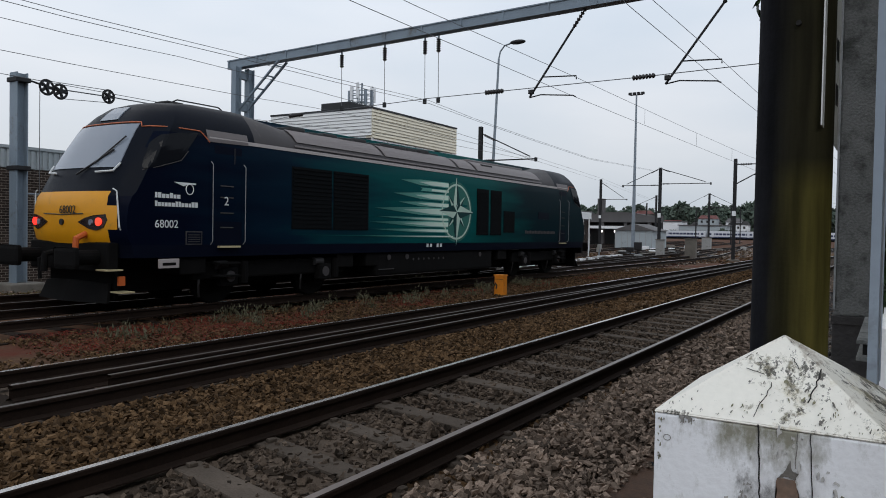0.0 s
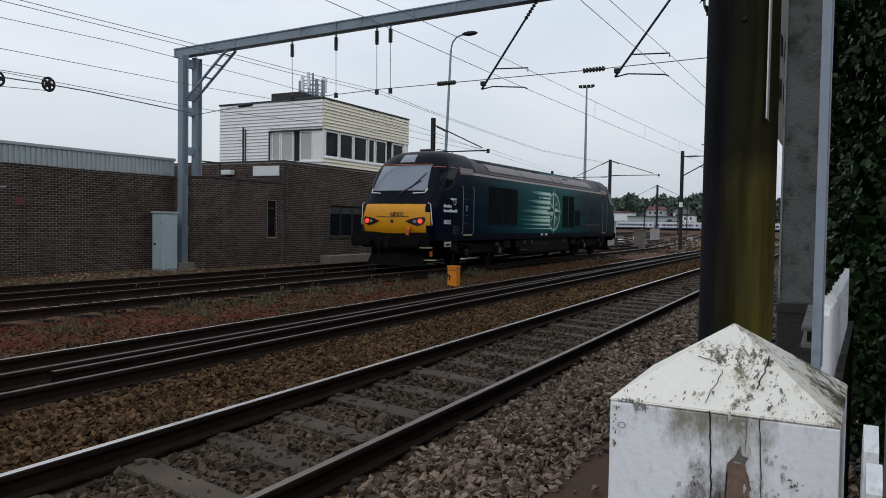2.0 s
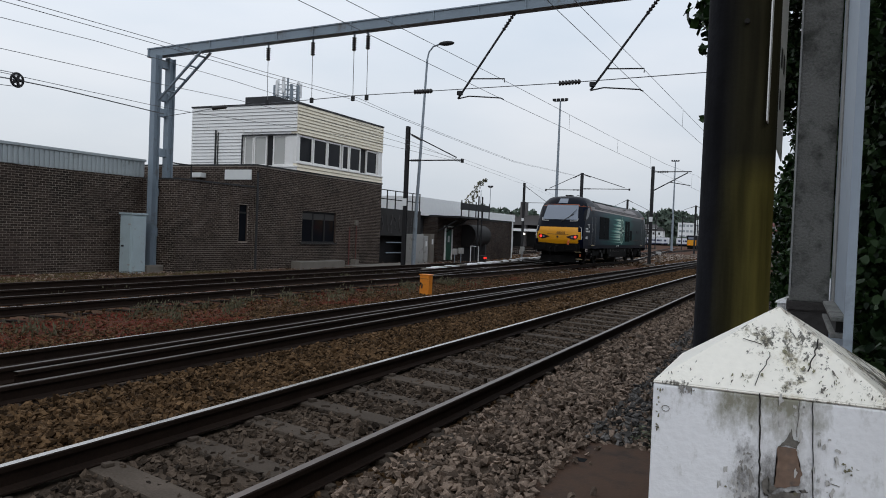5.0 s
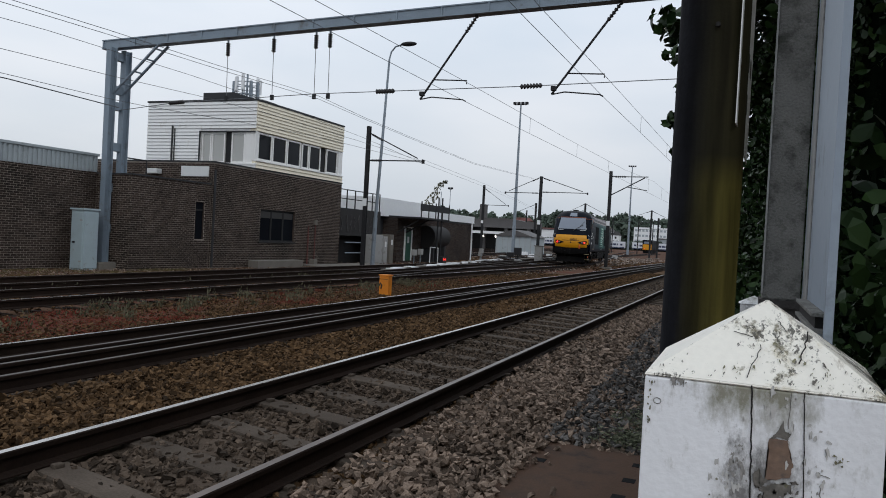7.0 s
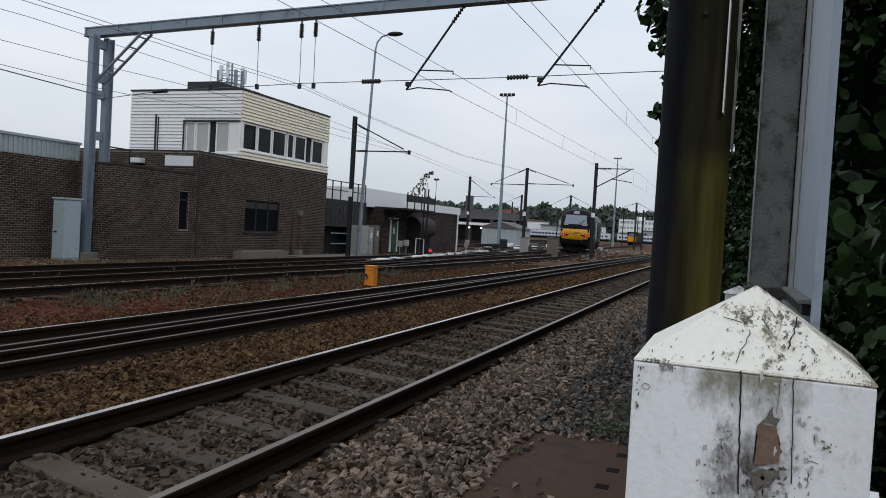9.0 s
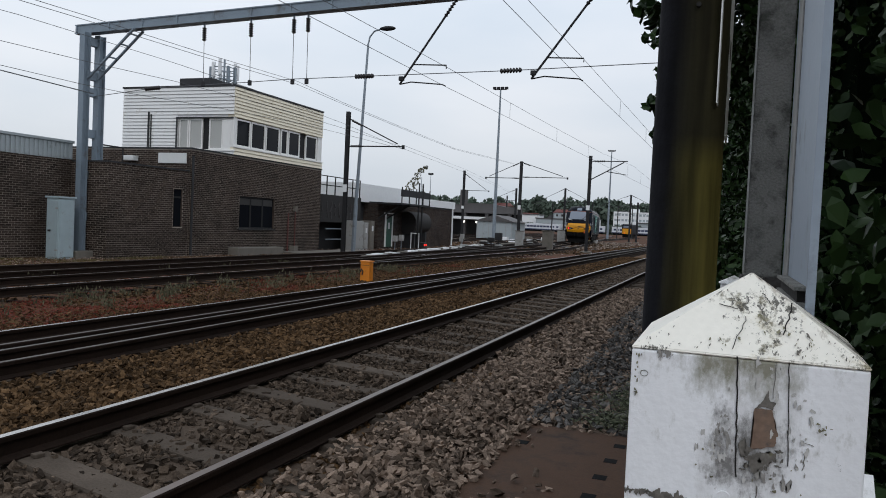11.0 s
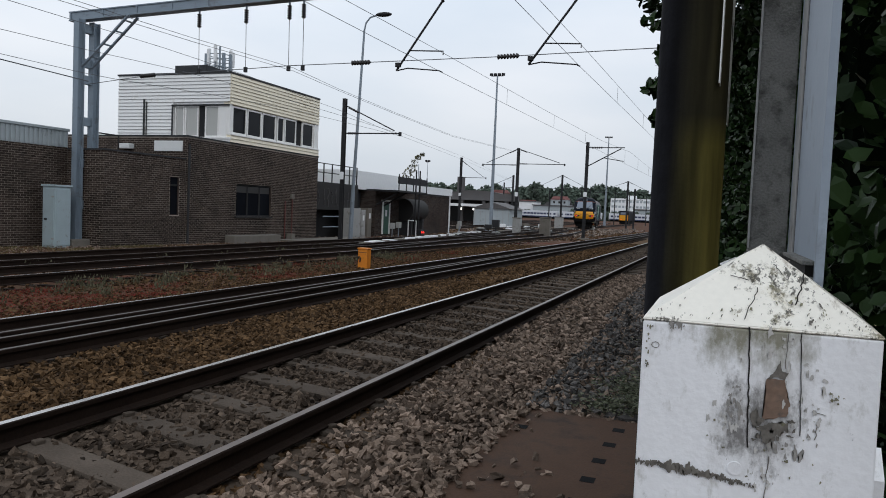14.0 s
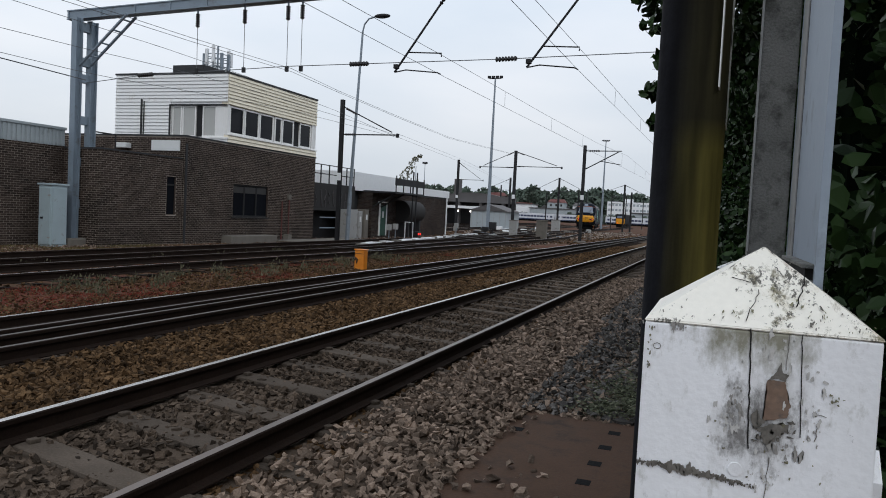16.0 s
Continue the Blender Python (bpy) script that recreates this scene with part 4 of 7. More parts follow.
# shade behind the narrow window, painted as a black box
part("window_lining", box(B(), XE - 0.8, XE - 0.3, 22.55, 23.15, 0.8, 2.35), M["void"], an)
wd = part("window", box(B(), XE - 0.2, XE - 0.14, 22.6, 23.1, 0.86, 2.3), M["glass"], an, "narrow dark glazed window")
part("transom", box(B(), XE - 0.14, XE - 0.11, 22.6, 23.1, 1.95, 2.02), M["void"], wd)
part("handrail", pipe(B(), [(-20.9, 20.6, 3.05), (-20.9, 20.6, 3.7), (-20.9, 21.6, 3.7), (-20.9, 21.6, 3.05)], 0.03), M["mast"], an)

# aerial frame on the roof hut
ae = thing("roof_aerial", "ring of white mobile phone aerials on a steel frame", "aerial")
part("mast", tube(B(), (-23.1, 30.2, 7.62), (-23.1, 30.2, 8.9), 0.05), M["galv"], ae)
for z in (7.86, 8.2, 8.45):
    part("ring", pipe(B(), [(-23.1 + 0.58 * math.cos(k * 0.5236), 30.2 + 0.58 * math.sin(k * 0.5236), z) for k in range(13)], 0.022), M["galv"], ae)
for k in range(10):
    a = k * 0.6283
    x, y = -23.1 + 0.62 * math.cos(a), 30.2 + 0.62 * math.sin(a)
    part("aerial_panel", box(B(), x - 0.06, x + 0.06, y - 0.06, y + 0.06, (7.7, 7.95, 8.05)[k % 3], 8.5 + 0.16 * (k % 3), 0.01), M["plaster"] if k % 3 else M["galv"], ae)
    part("strut", tube(B(), (-23.1, 30.2, 8.0), (x, y, 7.86), 0.018, seg=6), M["galv"], ae)
    part("leg", tube(B(), (-23.1 + 0.58 * math.cos(a), 30.2 + 0.58 * math.sin(a), 7.60), (-23.1 + 0.58 * math.cos(a), 30.2 + 0.58 * math.sin(a), 8.5), 0.016, seg=6), M["galv"], ae)

# long brick shed to the south
sh = thing("brick_shed", "long brown brick shed with grey profiled metal eaves", "building")
XWALL = -21.0
part("wall", box(B(), XWALL - 0.25, XWALL, -6, 19.43, -0.35, 3.05), M["mortar"], sh)
part("wall", box(B(), -40, XWALL - 0.25, 19.2, 19.43, -0.35, 3.05), M["mortar"], sh)
brickwork(sh, "y", XWALL, -6.0, 19.42, -0.30, 3.05, [], 1, 0, 6)
bm = B()
for k in range(150):
    y = -5.9 + k * 0.17
    if y < 19.35:
        box(bm, XWALL - 0.02, XWALL + 0.035, y, y + 0.085, 3.07, 3.58)
part("eaves_sheet", box(bm, XWALL - 0.1, XWALL + 0.0, -6, 19.43, 3.06, 3.6), M["sheet"], sh, "ribbed grey metal sheet")
part("ridge_cap", box(B(), XWALL - 0.12, XWALL + 0.06, -6, 19.46, 3.6, 3.69, 0.01), M["sheet"], sh)
part("roof", box(B(), -40, XWALL - 0.12, -6, 19.43, 3.55, 3.62), M["dark"], sh)
part("warning_board", box(B(), XWALL, XWALL + 0.03, 13.5, 13.8, 1.85, 2.1, 0.005), M["brown"], sh, "dull red board")
part("stanchion", box(box(B(), XWALL + 0.01, XWALL + 0.25, 9.3, 9.9, -0.3, 3.0), XWALL + 0.02, XWALL + 0.2, 10.4, 10.5, -0.3, 1.8), M["dark"], sh)

# trackside cabinet by the wall
cb = thing("equipment_cabinet", "pale blue-grey steel lineside cabinet with hinged doors", "cabinet")
part("body", box(B(), -20.48, -19.95, 18.0, 18.62, -0.27, 1.70, 0.015), M["cabinet"], cb)
part("lid", box(B(), -20.52, -19.91, 17.96, 18.66, 1.70, 1.76, 0.01), M["cabinet"], cb)
dr = part("door", box(B(), -20.45, -19.98, 17.975, 18.0, -0.2, 1.62, 0.008), M["cabinet"], cb)
part("handle", box(B(), -20.36, -20.26, 17.94, 17.975, 0.62, 0.68, 0.008), M["ink"], dr)
part("door", box(B(), -19.95, -19.928, 18.04, 18.58, -0.2, 1.62, 0.008), M["cabinet"], cb)
for z in (0.0, 1.35):
    part("hinge", box(B(), -20.06, -19.96, 17.955, 17.975, z, z + 0.05), M["greycab"], cb)

# kerb blocks and pipes at the foot of the signal box
single("concrete_block", box(B(), -19.1, -18.6, 25.6, 29.0, -0.3, 0.06, 0.03), M["concrete"], "weathered concrete duct block beside the brick wall", "concrete block")
single("concrete_slab", box(B(), -19.2, -17.9, 29.6, 36.5, -0.3, -0.19, 0.02), M["concrete"], "flat concrete slab path beside the signal box", "slab")
pi = thing("standpipe", "brown standpipe with a small meter box on the wall", "pipe")
part("pipe", pipe(B(), [(XE + 0.06, 30.3, -0.2), (XE + 0.06, 30.3, 1.6)], 0.03), M["brown"], pi)
part("pipe", pipe(B(), [(XE + 0.06, 30.9, -0.2), (XE + 0.06, 30.9, 1.75)], 0.025), M["brown"], pi)
part("meter_box", box(B(), XE, XE + 0.12, 30.8, 31.0, 1.7, 1.95, 0.01), M["concrete"], pi)
part("foot", box(B(), XE + 0.0, XE + 0.3, 30.55, 30.85, -0.3, 0.05, 0.02), M["concrete"], pi)

# ---------------------------------------------------------------- beyond the box: bund, cabinets, white-topped building
bd = thing("tank_bund", "dark steel bund wall with graffiti and a handrail", "bund")
part("wall", box(B(), -25, -19.7, 33.6, 38.6, 1.25, 2.7), M["tank"], bd)
# set-back block coloured black for the shade under the bund wall
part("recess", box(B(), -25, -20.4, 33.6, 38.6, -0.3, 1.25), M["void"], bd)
for y in (33.75, 34.7, 35.6, 36.6, 37.6, 38.5):
    part("rail_post", tube(B(), (-19.75, y, 2.7), (-19.75, y, 3.7), 0.035, seg=6), M["mast"], bd)
for z in (3.2, 3.68):
    part("handrail", tube(B(), (-19.75, 33.7, z), (-19.75, 38.55, z), 0.025, seg=6), M["mast"], bd)
rg = random.Random(3)
for k in range(9):
    y = 34.2 + k * 0.45
    part("graffiti_mark", pipe(B(), [(-19.69, y + rg.uniform(-0.15, 0.15), 1.5 + 0.2 * j + rg.uniform(-0.1, 0.1)) for j in range(5)] , 0.035, 5), M["roofgrey"], bd)
part("barrier", pipe(B(), [(-19.3, 34.0, 0.9), (-19.3, 35.8, 0.9), (-19.3, 35.8, -0.2)], 0.03), M["galv"], bd)
part("barrier_bar", tube(B(), (-19.3, 34.0, 0.35), (-19.3, 35.8, 0.35), 0.03, seg=6), M["galv"], bd)
for y0, y1, h, m in ((36.6, 37.9, 1.38, "greycab"), (38.0, 38.5, 1.3, "greycab"), (38.8, 39.3, 1.42, "concrete")):
    c = thing("relay_cabinet", "tall grey weathered relay cabinet on the path", "cabinet", "relay cabinets")
    part("body", box(B(), -19.7, -19.1, y0, y1, -0.3, h, 0.02), M[m], c)
    part("door", box(B(), -19.1, -19.08, y0 + 0.06, y1 - 0.06, -0.15, h - 0.1, 0.006), M[m], c)
    part("label_plate", box(B(), -19.08, -19.07, y0 + 0.12, y0 + 0.3, h - 0.6, h - 0.3), M["sign"], c)

wb = thing("yard_building", "brown brick yard building with a white upper band", "building")
part("wall", box(B(), -26, -19.6, 40.75, 54, -0.35, 2.5), M["depot"], wb)
brickwork(wb, "y", -19.6, 40.75, 54.0, -0.30, 2.5, [], 1, 0, 7)
brickwork(wb, "x", 40.75, -26.0, -19.6, -0.30, 2.5, [], -1, 0, 8)
part("upper_band", box(B(), -25.6, -20.2, 38.8, 45.5, 2.52, 3.6), M["plaster"], wb, "plain white upper band")
part("fascia", box(B(), -26, -19.5, 45.5, 54.1, 2.585, 3.1, 0.01), M["plaster"], wb)
part("parapet", box(B(), -26, -19.55, 40.7, 54.05, 2.5, 2.58), M["dark"], wb)
part("low_wing", box(B(), -25.5, -20.6, 38.6, 40.75, -0.35, 2.45), M["dark"], wb)
d = part("door", box(B(), -19.6, -19.56, 41.85, 42.7, -0.15, 1.75, 0.01), M["green"], wb, "green door")
part("door_frame", box(box(box(B(), -19.6, -19.53, 41.72, 41.85, -0.15, 1.88), -19.6, -19.53, 42.7, 42.83, -0.15, 1.88), -19.6, -19.53, 41.6, 42.95, 1.88, 1.96), M["upvc"], wb)
part("notice", box(B(), -19.56, -19.55, 42.15, 42.4, 0.95, 1.35), M["sign"], d)
part("downpipe", pipe(B(), [(-19.5, 53.6, 2.9), (-19.5, 53.6, -0.2)], 0.06), M["plaster"], wb)
part("tank", tube(B(), (-19.3, 44.3, 1.4), (-19.3, 47.0, 1.4), 0.72, seg=24), M["tank"], wb, "grey cylinder tank", True)
for y in (44.6, 46.5):
    part("tank_cradle", box(B(), -19.6, -18.8, y, y + 0.2, -0.3, 0.85), M["dark"], wb)
gp = thing("walkway_platform", "dark steel walkway platform with railings", "platform")
part("deck", box(B(), -19.5, -17.9, 40.3, 44.9, 2.45, 2.55), M["mast"], gp)
part("parapet", box(B(), -17.95, -17.9, 40.3, 44.9, 2.95, 3.35), M["mast"], gp)
for y in (40.4, 41.5, 42.6, 43.7, 44.8):
    part("rail_post", tube(B(), (-17.92, y, 2.5), (-17.92, y, 3.5), 0.035, seg=6), M["mast"], gp)
for y in (40.6, 41.8):
    part("bracket", tube(B(), (-19.5, y, 1.6), (-18.0, y, 2.45), 0.05, seg=6), M["mast"], gp)
for y in (43.2, 43.8):
    part("leg", tube(B(), (-18.0, y, -0.25), (-18.0, y, 3.9), 0.05, seg=8), M["mast"], gp)
part("pole", tube(B(), (-18.0, 43.5, 3.3), (-18.0, 43.5, 4.3), 0.02, seg=6), M["galv"], gp)
ho = single("hoop_barrier", pipe(B(), [(-18.6, 43.6, -0.25), (-18.6, 43.6, 0.75), (-18.6, 44.9, 0.7), (-18.6, 44.9, -0.25)], 0.035, 8), M["plaster"], "white painted hoop barrier", "barrier")
gs = thing("ground_signal", "small dwarf signal showing two red lights", "signal")
part("body", box(B(), -17.75, -17.45, 43.0, 43.45, -0.3, 0.2, 0.03), M["ink"], gs)
for y in (43.08, 43.37):
    part("lamp", tube(B(), (-17.45, y, 0.05), (-17.42, y, 0.05), 0.06, seg=12), M["red"], gs)
for x, y, h in ((-18.3, 40.5, 0.6), (-18.2, 41.2, 0.65), (-17.9, 51.5, 0.75), (-18.5, 53, 0.5)):
    p = thing("junction_box", "small grey junction box on a stake", "junction box", "junction boxes")
    part("stake", tube(B(), (x, y, -0.3), (x, y, h - 0.3), 0.03, seg=6), M["galv"], p)
    part("box", box(B(), x - 0.12, x + 0.12, y - 0.16, y + 0.16, h - 0.35, h, 0.02), M["greycab"], p)
# white cable trough lids along the siding
tr_ = thing("cable_trough", "line of white concrete cable trough lids", "cable trough")
for k in range(44):
    y = 27.6 + k * 0.62
    if y < 54 and k % 9 != 7:
        x = -13.75 - (y - 27.2) * 0.128
        part("lid", box(B(), x - 0.15, x + 0.15, y, y + (0.6 if y < 41 else 0.34), -0.27, 0.0 + 0.02 * (k % 3), 0.01), M["plaster"] if k % 4 else M["concrete"], tr_)

# ---------------------------------------------------------------- overhead line
def insulator(bm, a, b, r=0.06, n=6):
    """A ribbed insulator between two points."""
    a, b = Vector(a), Vector(b)
    tube(bm, a, b, r * 0.45, seg=8)
    for k in range(n):
        c = a.lerp(b, (k + 0.5) / n)
        d = (b - a).normalized() * ((b - a).length / n * 0.28)
        tube(bm, c - d, c + d, r, r * 0.75, seg=10)
    return bm


YG = 19.5
ga = thing("line_gantry", "blue-grey steel overhead line gantry with hanging arms", "gantry")
for y in (YG - 0.32, YG + 0.32):
    part("column", hsection(B(), -20.3, y, -0.25, 7.30, 0.22, 0.28, 0.02), M["beam"], ga)
for z in (1.0, 2.4, 3.8, 5.2, 5.75, 6.9):
    part("batten", box(B(), -20.44, -20.26, YG - 0.25, YG + 0.25, z, z + 0.28), M["beam"], ga)
part("footing", box(B(), -20.75, -19.95, YG - 0.8, YG + 0.85, -0.35, -0.02, 0.04), M["concrete"], ga)
def beam_z(x):
    return 7.30 + 0.0275 * (x + 20.66)


bmx = B()
box(bmx, -20.95, 6.2, YG - 0.17, YG + 0.17, 0.0, 0.035)
box(bmx, -20.95, 6.2, YG - 0.17, YG + 0.17, 0.275, 0.31)
box(bmx, -20.95, 6.2, YG - 0.14, YG - 0.12, 0.035, 0.275)
box(bmx, -20.95, 6.2, YG + 0.12, YG + 0.14, 0.035, 0.275)
for k in range(20):
    box(bmx, -20.9 + k * 1.4, -20.86 + k * 1.4, YG - 0.17, YG - 0.14, 0.035, 0.275)
for v in bmx.verts:
    v.co.z += beam_z(v.co.x)
part("beam", bmx, M["beam"], ga, "riveted box beam")
for y in (YG - 0.2, YG + 0.2):
    part("brace", tube(B(), (-20.3, y, 5.75), (-18.35, y, 7.36), 0.05, seg=6), M["beam"], ga)
for k in (0.2, 0.45, 0.7, 0.9):
    part("brace_rung", tube(B(), (-20.3 + 1.95 * k, YG - 0.2, 5.75 + 1.61 * k), (-20.3 + 1.95 * k, YG + 0.2, 5.75 + 1.61 * k), 0.03, seg=6), M["beam"], ga)
part("column", hsection(B(), 6.0, YG, -0.25, 8.0, 0.3, 0.3), M["beam"], ga)
part("footing", box(B(), 5.5, 6.5, YG - 0.5, YG + 0.5, -0.35, -0.02, 0.04), M["concrete"], ga)
for x in (-15.72, -13.97, -12.44, -11.95):
    zb = beam_z(x)
    ins = part("insulator", insulator(B(), (x, YG, zb - 0.14), (x, YG, zb - 0.56), 0.075, 6), M["insul"], ga, "ribbed brown insulator")
    part("hanger", tube(B(), (x, YG, zb), (x, YG, zb - 0.14), 0.03, seg=6), M["beam"], ins)
    part("dropper", tube(B(), (x, YG, zb - 0.56), (x + 0.02, YG, 5.54), 0.010, seg=5), M["wire"], ins)
    part("clamp", box(B(), x - 0.03, x + 0.07, YG - 0.04, YG + 0.04, 5.44, 5.6, 0.01), M["mast"], ins)
span = [(-20.2, 5.2), (-17.7, 5.43), (-14.35, 5.53), (-12.4, 5.60), (-10.0, 5.62), (-5.6, 5.66), (-2.9, 5.72), (6.0, 5.9)]
part("cross_span_wire", pipe(B(), [(x, YG, z) for x, z in span], 0.012, 5), M["wire"], ga)
for x, z, sl in ((-17.7, 5.43, 0.05), (-10.0, 5.62, 0.01), (-5.6, 5.66, 0.03)):
    part("span_insulator", insulator(B(), (x - 0.3, YG, z - 0.3 * sl), (x + 0.3, YG, z + 0.3 * sl), 0.075, 7), M["insul"], ga)
for xt, zt, xb, zb, xr in ((-7.25, 7.66, -8.87, 5.36, -7.47), (-3.3, 7.77, -5.03, 5.42, -3.65)):
    arm = part("drop_tube", tube(B(), (xt + 0.1 * (xb - xt), YG, zt + 0.1 * (zb - zt)), (xb, YG, zb), 0.032, seg=8), M["mast"], ga, "dark steel drop tube")
    part("insulator", insulator(B(), (xt, YG, zt), (xt + 0.2 * (xb - xt), YG, zt + 0.2 * (zb - zt)), 0.06, 6), M["insul"], arm)
    part("registration_arm", pipe(B(), [(xb, YG, zb), (xb + 0.35, YG, zb + 0.06), (xr - 0.1, YG, zb - 0.03), (xr, YG, zb - 0.08)], 0.018, 6), M["mast"], arm)
    part("steady_arm", pipe(B(), [(xb + 0.42, YG, zb + 0.55), (xr, YG, zb + 0.5), (xr, YG, zb + 0.4)], 0.018, 6), M["mast"], arm)
    part("clamp", box(B(), xb - 0.02, xb + 0.12, YG - 0.06, YG + 0.06, zb + 0.1, zb + 0.22, 0.01), M["mast"], arm)


def sway(x, rate, y):
    return x + rate * max(0.0, y - YG)


def wires():
    w = thing("overhead_wires", "thin grey overhead contact and catenary wires", "wires")
    runs = [("contact_wire", -7.45, 0.026, [(-40, 5.15), (10, 5.2), (19.5, 5.26), (40, 5.3), (60, 5.3), (140, 5.3)]),
            ("catenary_wire", -7.45, 0.026, [(-40, 5.9), (-8, 5.5), (11.5, 5.62), (19.5, 5.80), (31, 5.83), (44, 5.93), (56, 6.3), (76, 5.8), (100, 6.2), (140, 5.9)]),
            ("contact_wire", -3.62, 0.024, [(-40, 5.15), (12, 5.2), (19.5, 5.3), (40, 5.3), (60, 5.3), (140, 5.3)]),
            ("catenary_wire", -3.62, 0.024, [(-40, 5.9), (-8, 5.55), (13, 5.65), (19.5, 5.86), (24, 5.86), (36, 5.85), (56, 6.3), (76, 5.8), (100, 6.2), (140, 5.9)])]
    for name, x, rate, pts in runs:
        part(name, pipe(B(), [(sway(x, rate, y), y, z) for y, z in pts], 0.0065, 5), M["wire"], w)
    for d in (0.0, 0.09):
        part("catenary_wire", pipe(B(), [(-12.25, y, z - d) for y, z in ((-20, 5.0), (7.8, 5.2), (11.5, 5.31), (15, 5.38), (19.5, 5.53))] + [(x, y, z - d * 0.6) for x, y, z in ((-12.67, 23.13, 5.51), (-13.31, 29.35, 5.55), (-14.34, 39.34, 5.67), (-16.39, 59.27, 6.63),)], 0.0065, 5), M["wire"], w)
    yard = [("feeder_wire", [(-20, 5.0), (8.8, 5.26), (11.35, 5.36), (15.8, 5.38), (19.5, 5.33), (25.3, 5.11), (31, 4.76)]),
            ("feeder_wire", [(-20, 4.3), (8.8, 4.68), (13.2, 4.79), (16, 4.9), (19, 4.96), (25, 4.93), (31, 4.85)]),
            ("contact_wire", [(-20, 4.2), (8.8, 4.24), (13, 4.25), (14.1, 4.28), (18.45, 4.52), (22.5, 4.68), (31, 4.75)])]
    for name, pts in yard:
        part(name, pipe(B(), [(-13.85, y, z) for y, z in pts], 0.0065, 5), M["wire"], w)
    for z in (4.78, 4.93):
        part("contact_wire", pipe(B(), [(-13.85, 31, z), (-24.17, 70.0, 6.68 + 2 * (z - 4.85)), (-31.0, 130.0, 5.4)], 0.0065, 5), M["wire"], w)
    for x, rate in ((-7.45, 0.026), (-3.62, 0.024)):
        for y in np.arange(YG + 6, 80, 7):
            part("dropper", tube(B(), (sway(x, rate, y), y, 5.31), (sway(x, rate, y), y, float(np.interp(y, (19.5, 31, 44, 56, 76), (5.80, 5.83, 5.93, 6.3, 5.8)))), 0.005, seg=4), M["wire"], w)


wires()


def cantilever(parent, x, y, ztop, reach, zc, tie=True):
    """A tubular cantilever on a mast: sloped top tie with insulators, level arm."""
    s = 1 if reach > 0 else -1
    c = part("cantilever_arm", tube(B(), (x + s * 0.12, y, zc), (x + reach, y, zc), 0.03, seg=6), M["mast"], parent)
    part("top_tie", tube(B(), (x + s * 0.12, y, ztop), (x + reach * 0.9, y, zc + 0.12), 0.026, seg=6), M["mast"], c)
    for a, b in (((x + s * 0.2, y, zc), (x + s * 0.75, y, zc)), ((x + s * 0.2, y, ztop - 0.05), (x + s * 0.75, y, ztop - 0.05 - 0.6 * (ztop - zc - 0.12) / abs(reach * 0.9)))):
        part("insulator", insulator(B(), a, b, 0.06, 5), M["insul"], c)
    part("wire_clamp", box(B(), x + reach - 0.06, x + reach + 0.06, y - 0.05, y + 0.05, zc - 0.12, zc + 0.06, 0.01), M["mast"], c)
    return c


def mast(x, y, h, arms, w=0.25, band=True):
    m = thing("line_mast", "dark steel overhead line mast with cantilever arms", "mast", "overhead line masts")
    part("column", hsection(B(), x, y, -0.3, h, w, w, 0.03), M["mast"], m)
    part("footing", box(B(), x - 0.4, x + 0.4, y - 0.4, y + 0.4, -0.35, -0.15, 0.03), M["concrete"], m)
    if band:
        part("number_plate", box(B(), x - w / 2 - 0.02, x + w / 2 + 0.02, y - w / 2 - 0.03, y - w / 2, h * 0.42, h * 0.42 + 0.35, 0.005), M["plaster"], m, "white plate")
    for reach, zt, zc in arms:
        cantilever(m, x, y, zt, reach, zc)
    return m


mast(-16.65, 31.0, 6.45, [(2.85, 6.1, 4.85)], 0.17)
mast(-16.05, 60.3, 6.9, [(3.9, 6.8, 5.6), (-3.05, 6.8, 5.5)], 0.22)
mc = mast(-9.62, 56.0, 7.0, [], 0.22)
part("bracket_arm", tube(B(), (-9.5, 56, 6.6), (-6.9, 56, 6.62), 0.035, seg=6), M["mast"], mc)
part("insulator", insulator(B(), (-9.3, 56, 6.6), (-8.5, 56, 6.61), 0.08, 5), M["insul"], mc)
part("strut", tube(B(), (-9.5, 56, 5.25), (-7.15, 56, 6.55), 0.04, seg=6), M["mast"], mc)
part("registration_arm", tube(B(), (-8.4, 56, 5.85), (-6.95, 56, 5.62), 0.028, seg=6), M["mast"], mc)
mast(-30.0, 86.0, 8.0, [(3.2, 7.6, 5.6)], 0.25)
mast(-29.9, 110.0, 7.3, [(-4, 7.1, 5.4)], 0.26, False)
mast(-22.4, 110.0, 7.5, [(4.2, 7.4, 5.5), (-4.2, 7.4, 5.4)], 0.26, False)
mast(-14.0, 120.0, 7.3, [(3.6, 7.2, 5.6), (-5, 7.2, 5.4)], 0.26, False)
mast(-13.1, 122.0, 6.2, [], 0.26, False)
for k, (x, y, h) in enumerate(((-37, 130, 7), (-26.5, 150, 7.4), (-24, 165, 7), (-22.8, 172, 7.2), (-27.5, 160, 7.6), (-20.5, 180, 7.5), (-29, 175, 7.8), (-33, 150, 6.5), (-17.5, 190, 7))):
    mast(x, y, h, [(3, h - 0.2, h - 1.7)] if k % 2 else [], 0.2, False)

# tension weight mast at the south end
tm = thing("tension_mast", "grey steel mast with pulley wheels tensioning a wire", "mast")
part("column", hsection(B(), -19.6, 11.0, -0.25, 5.45, 0.34, 0.3, 0.03), M["beam"], tm)
part("footing", box(B(), -20.1, -19.1, 10.5, 11.5, -0.35, -0.05, 0.04), M["concrete"], tm)
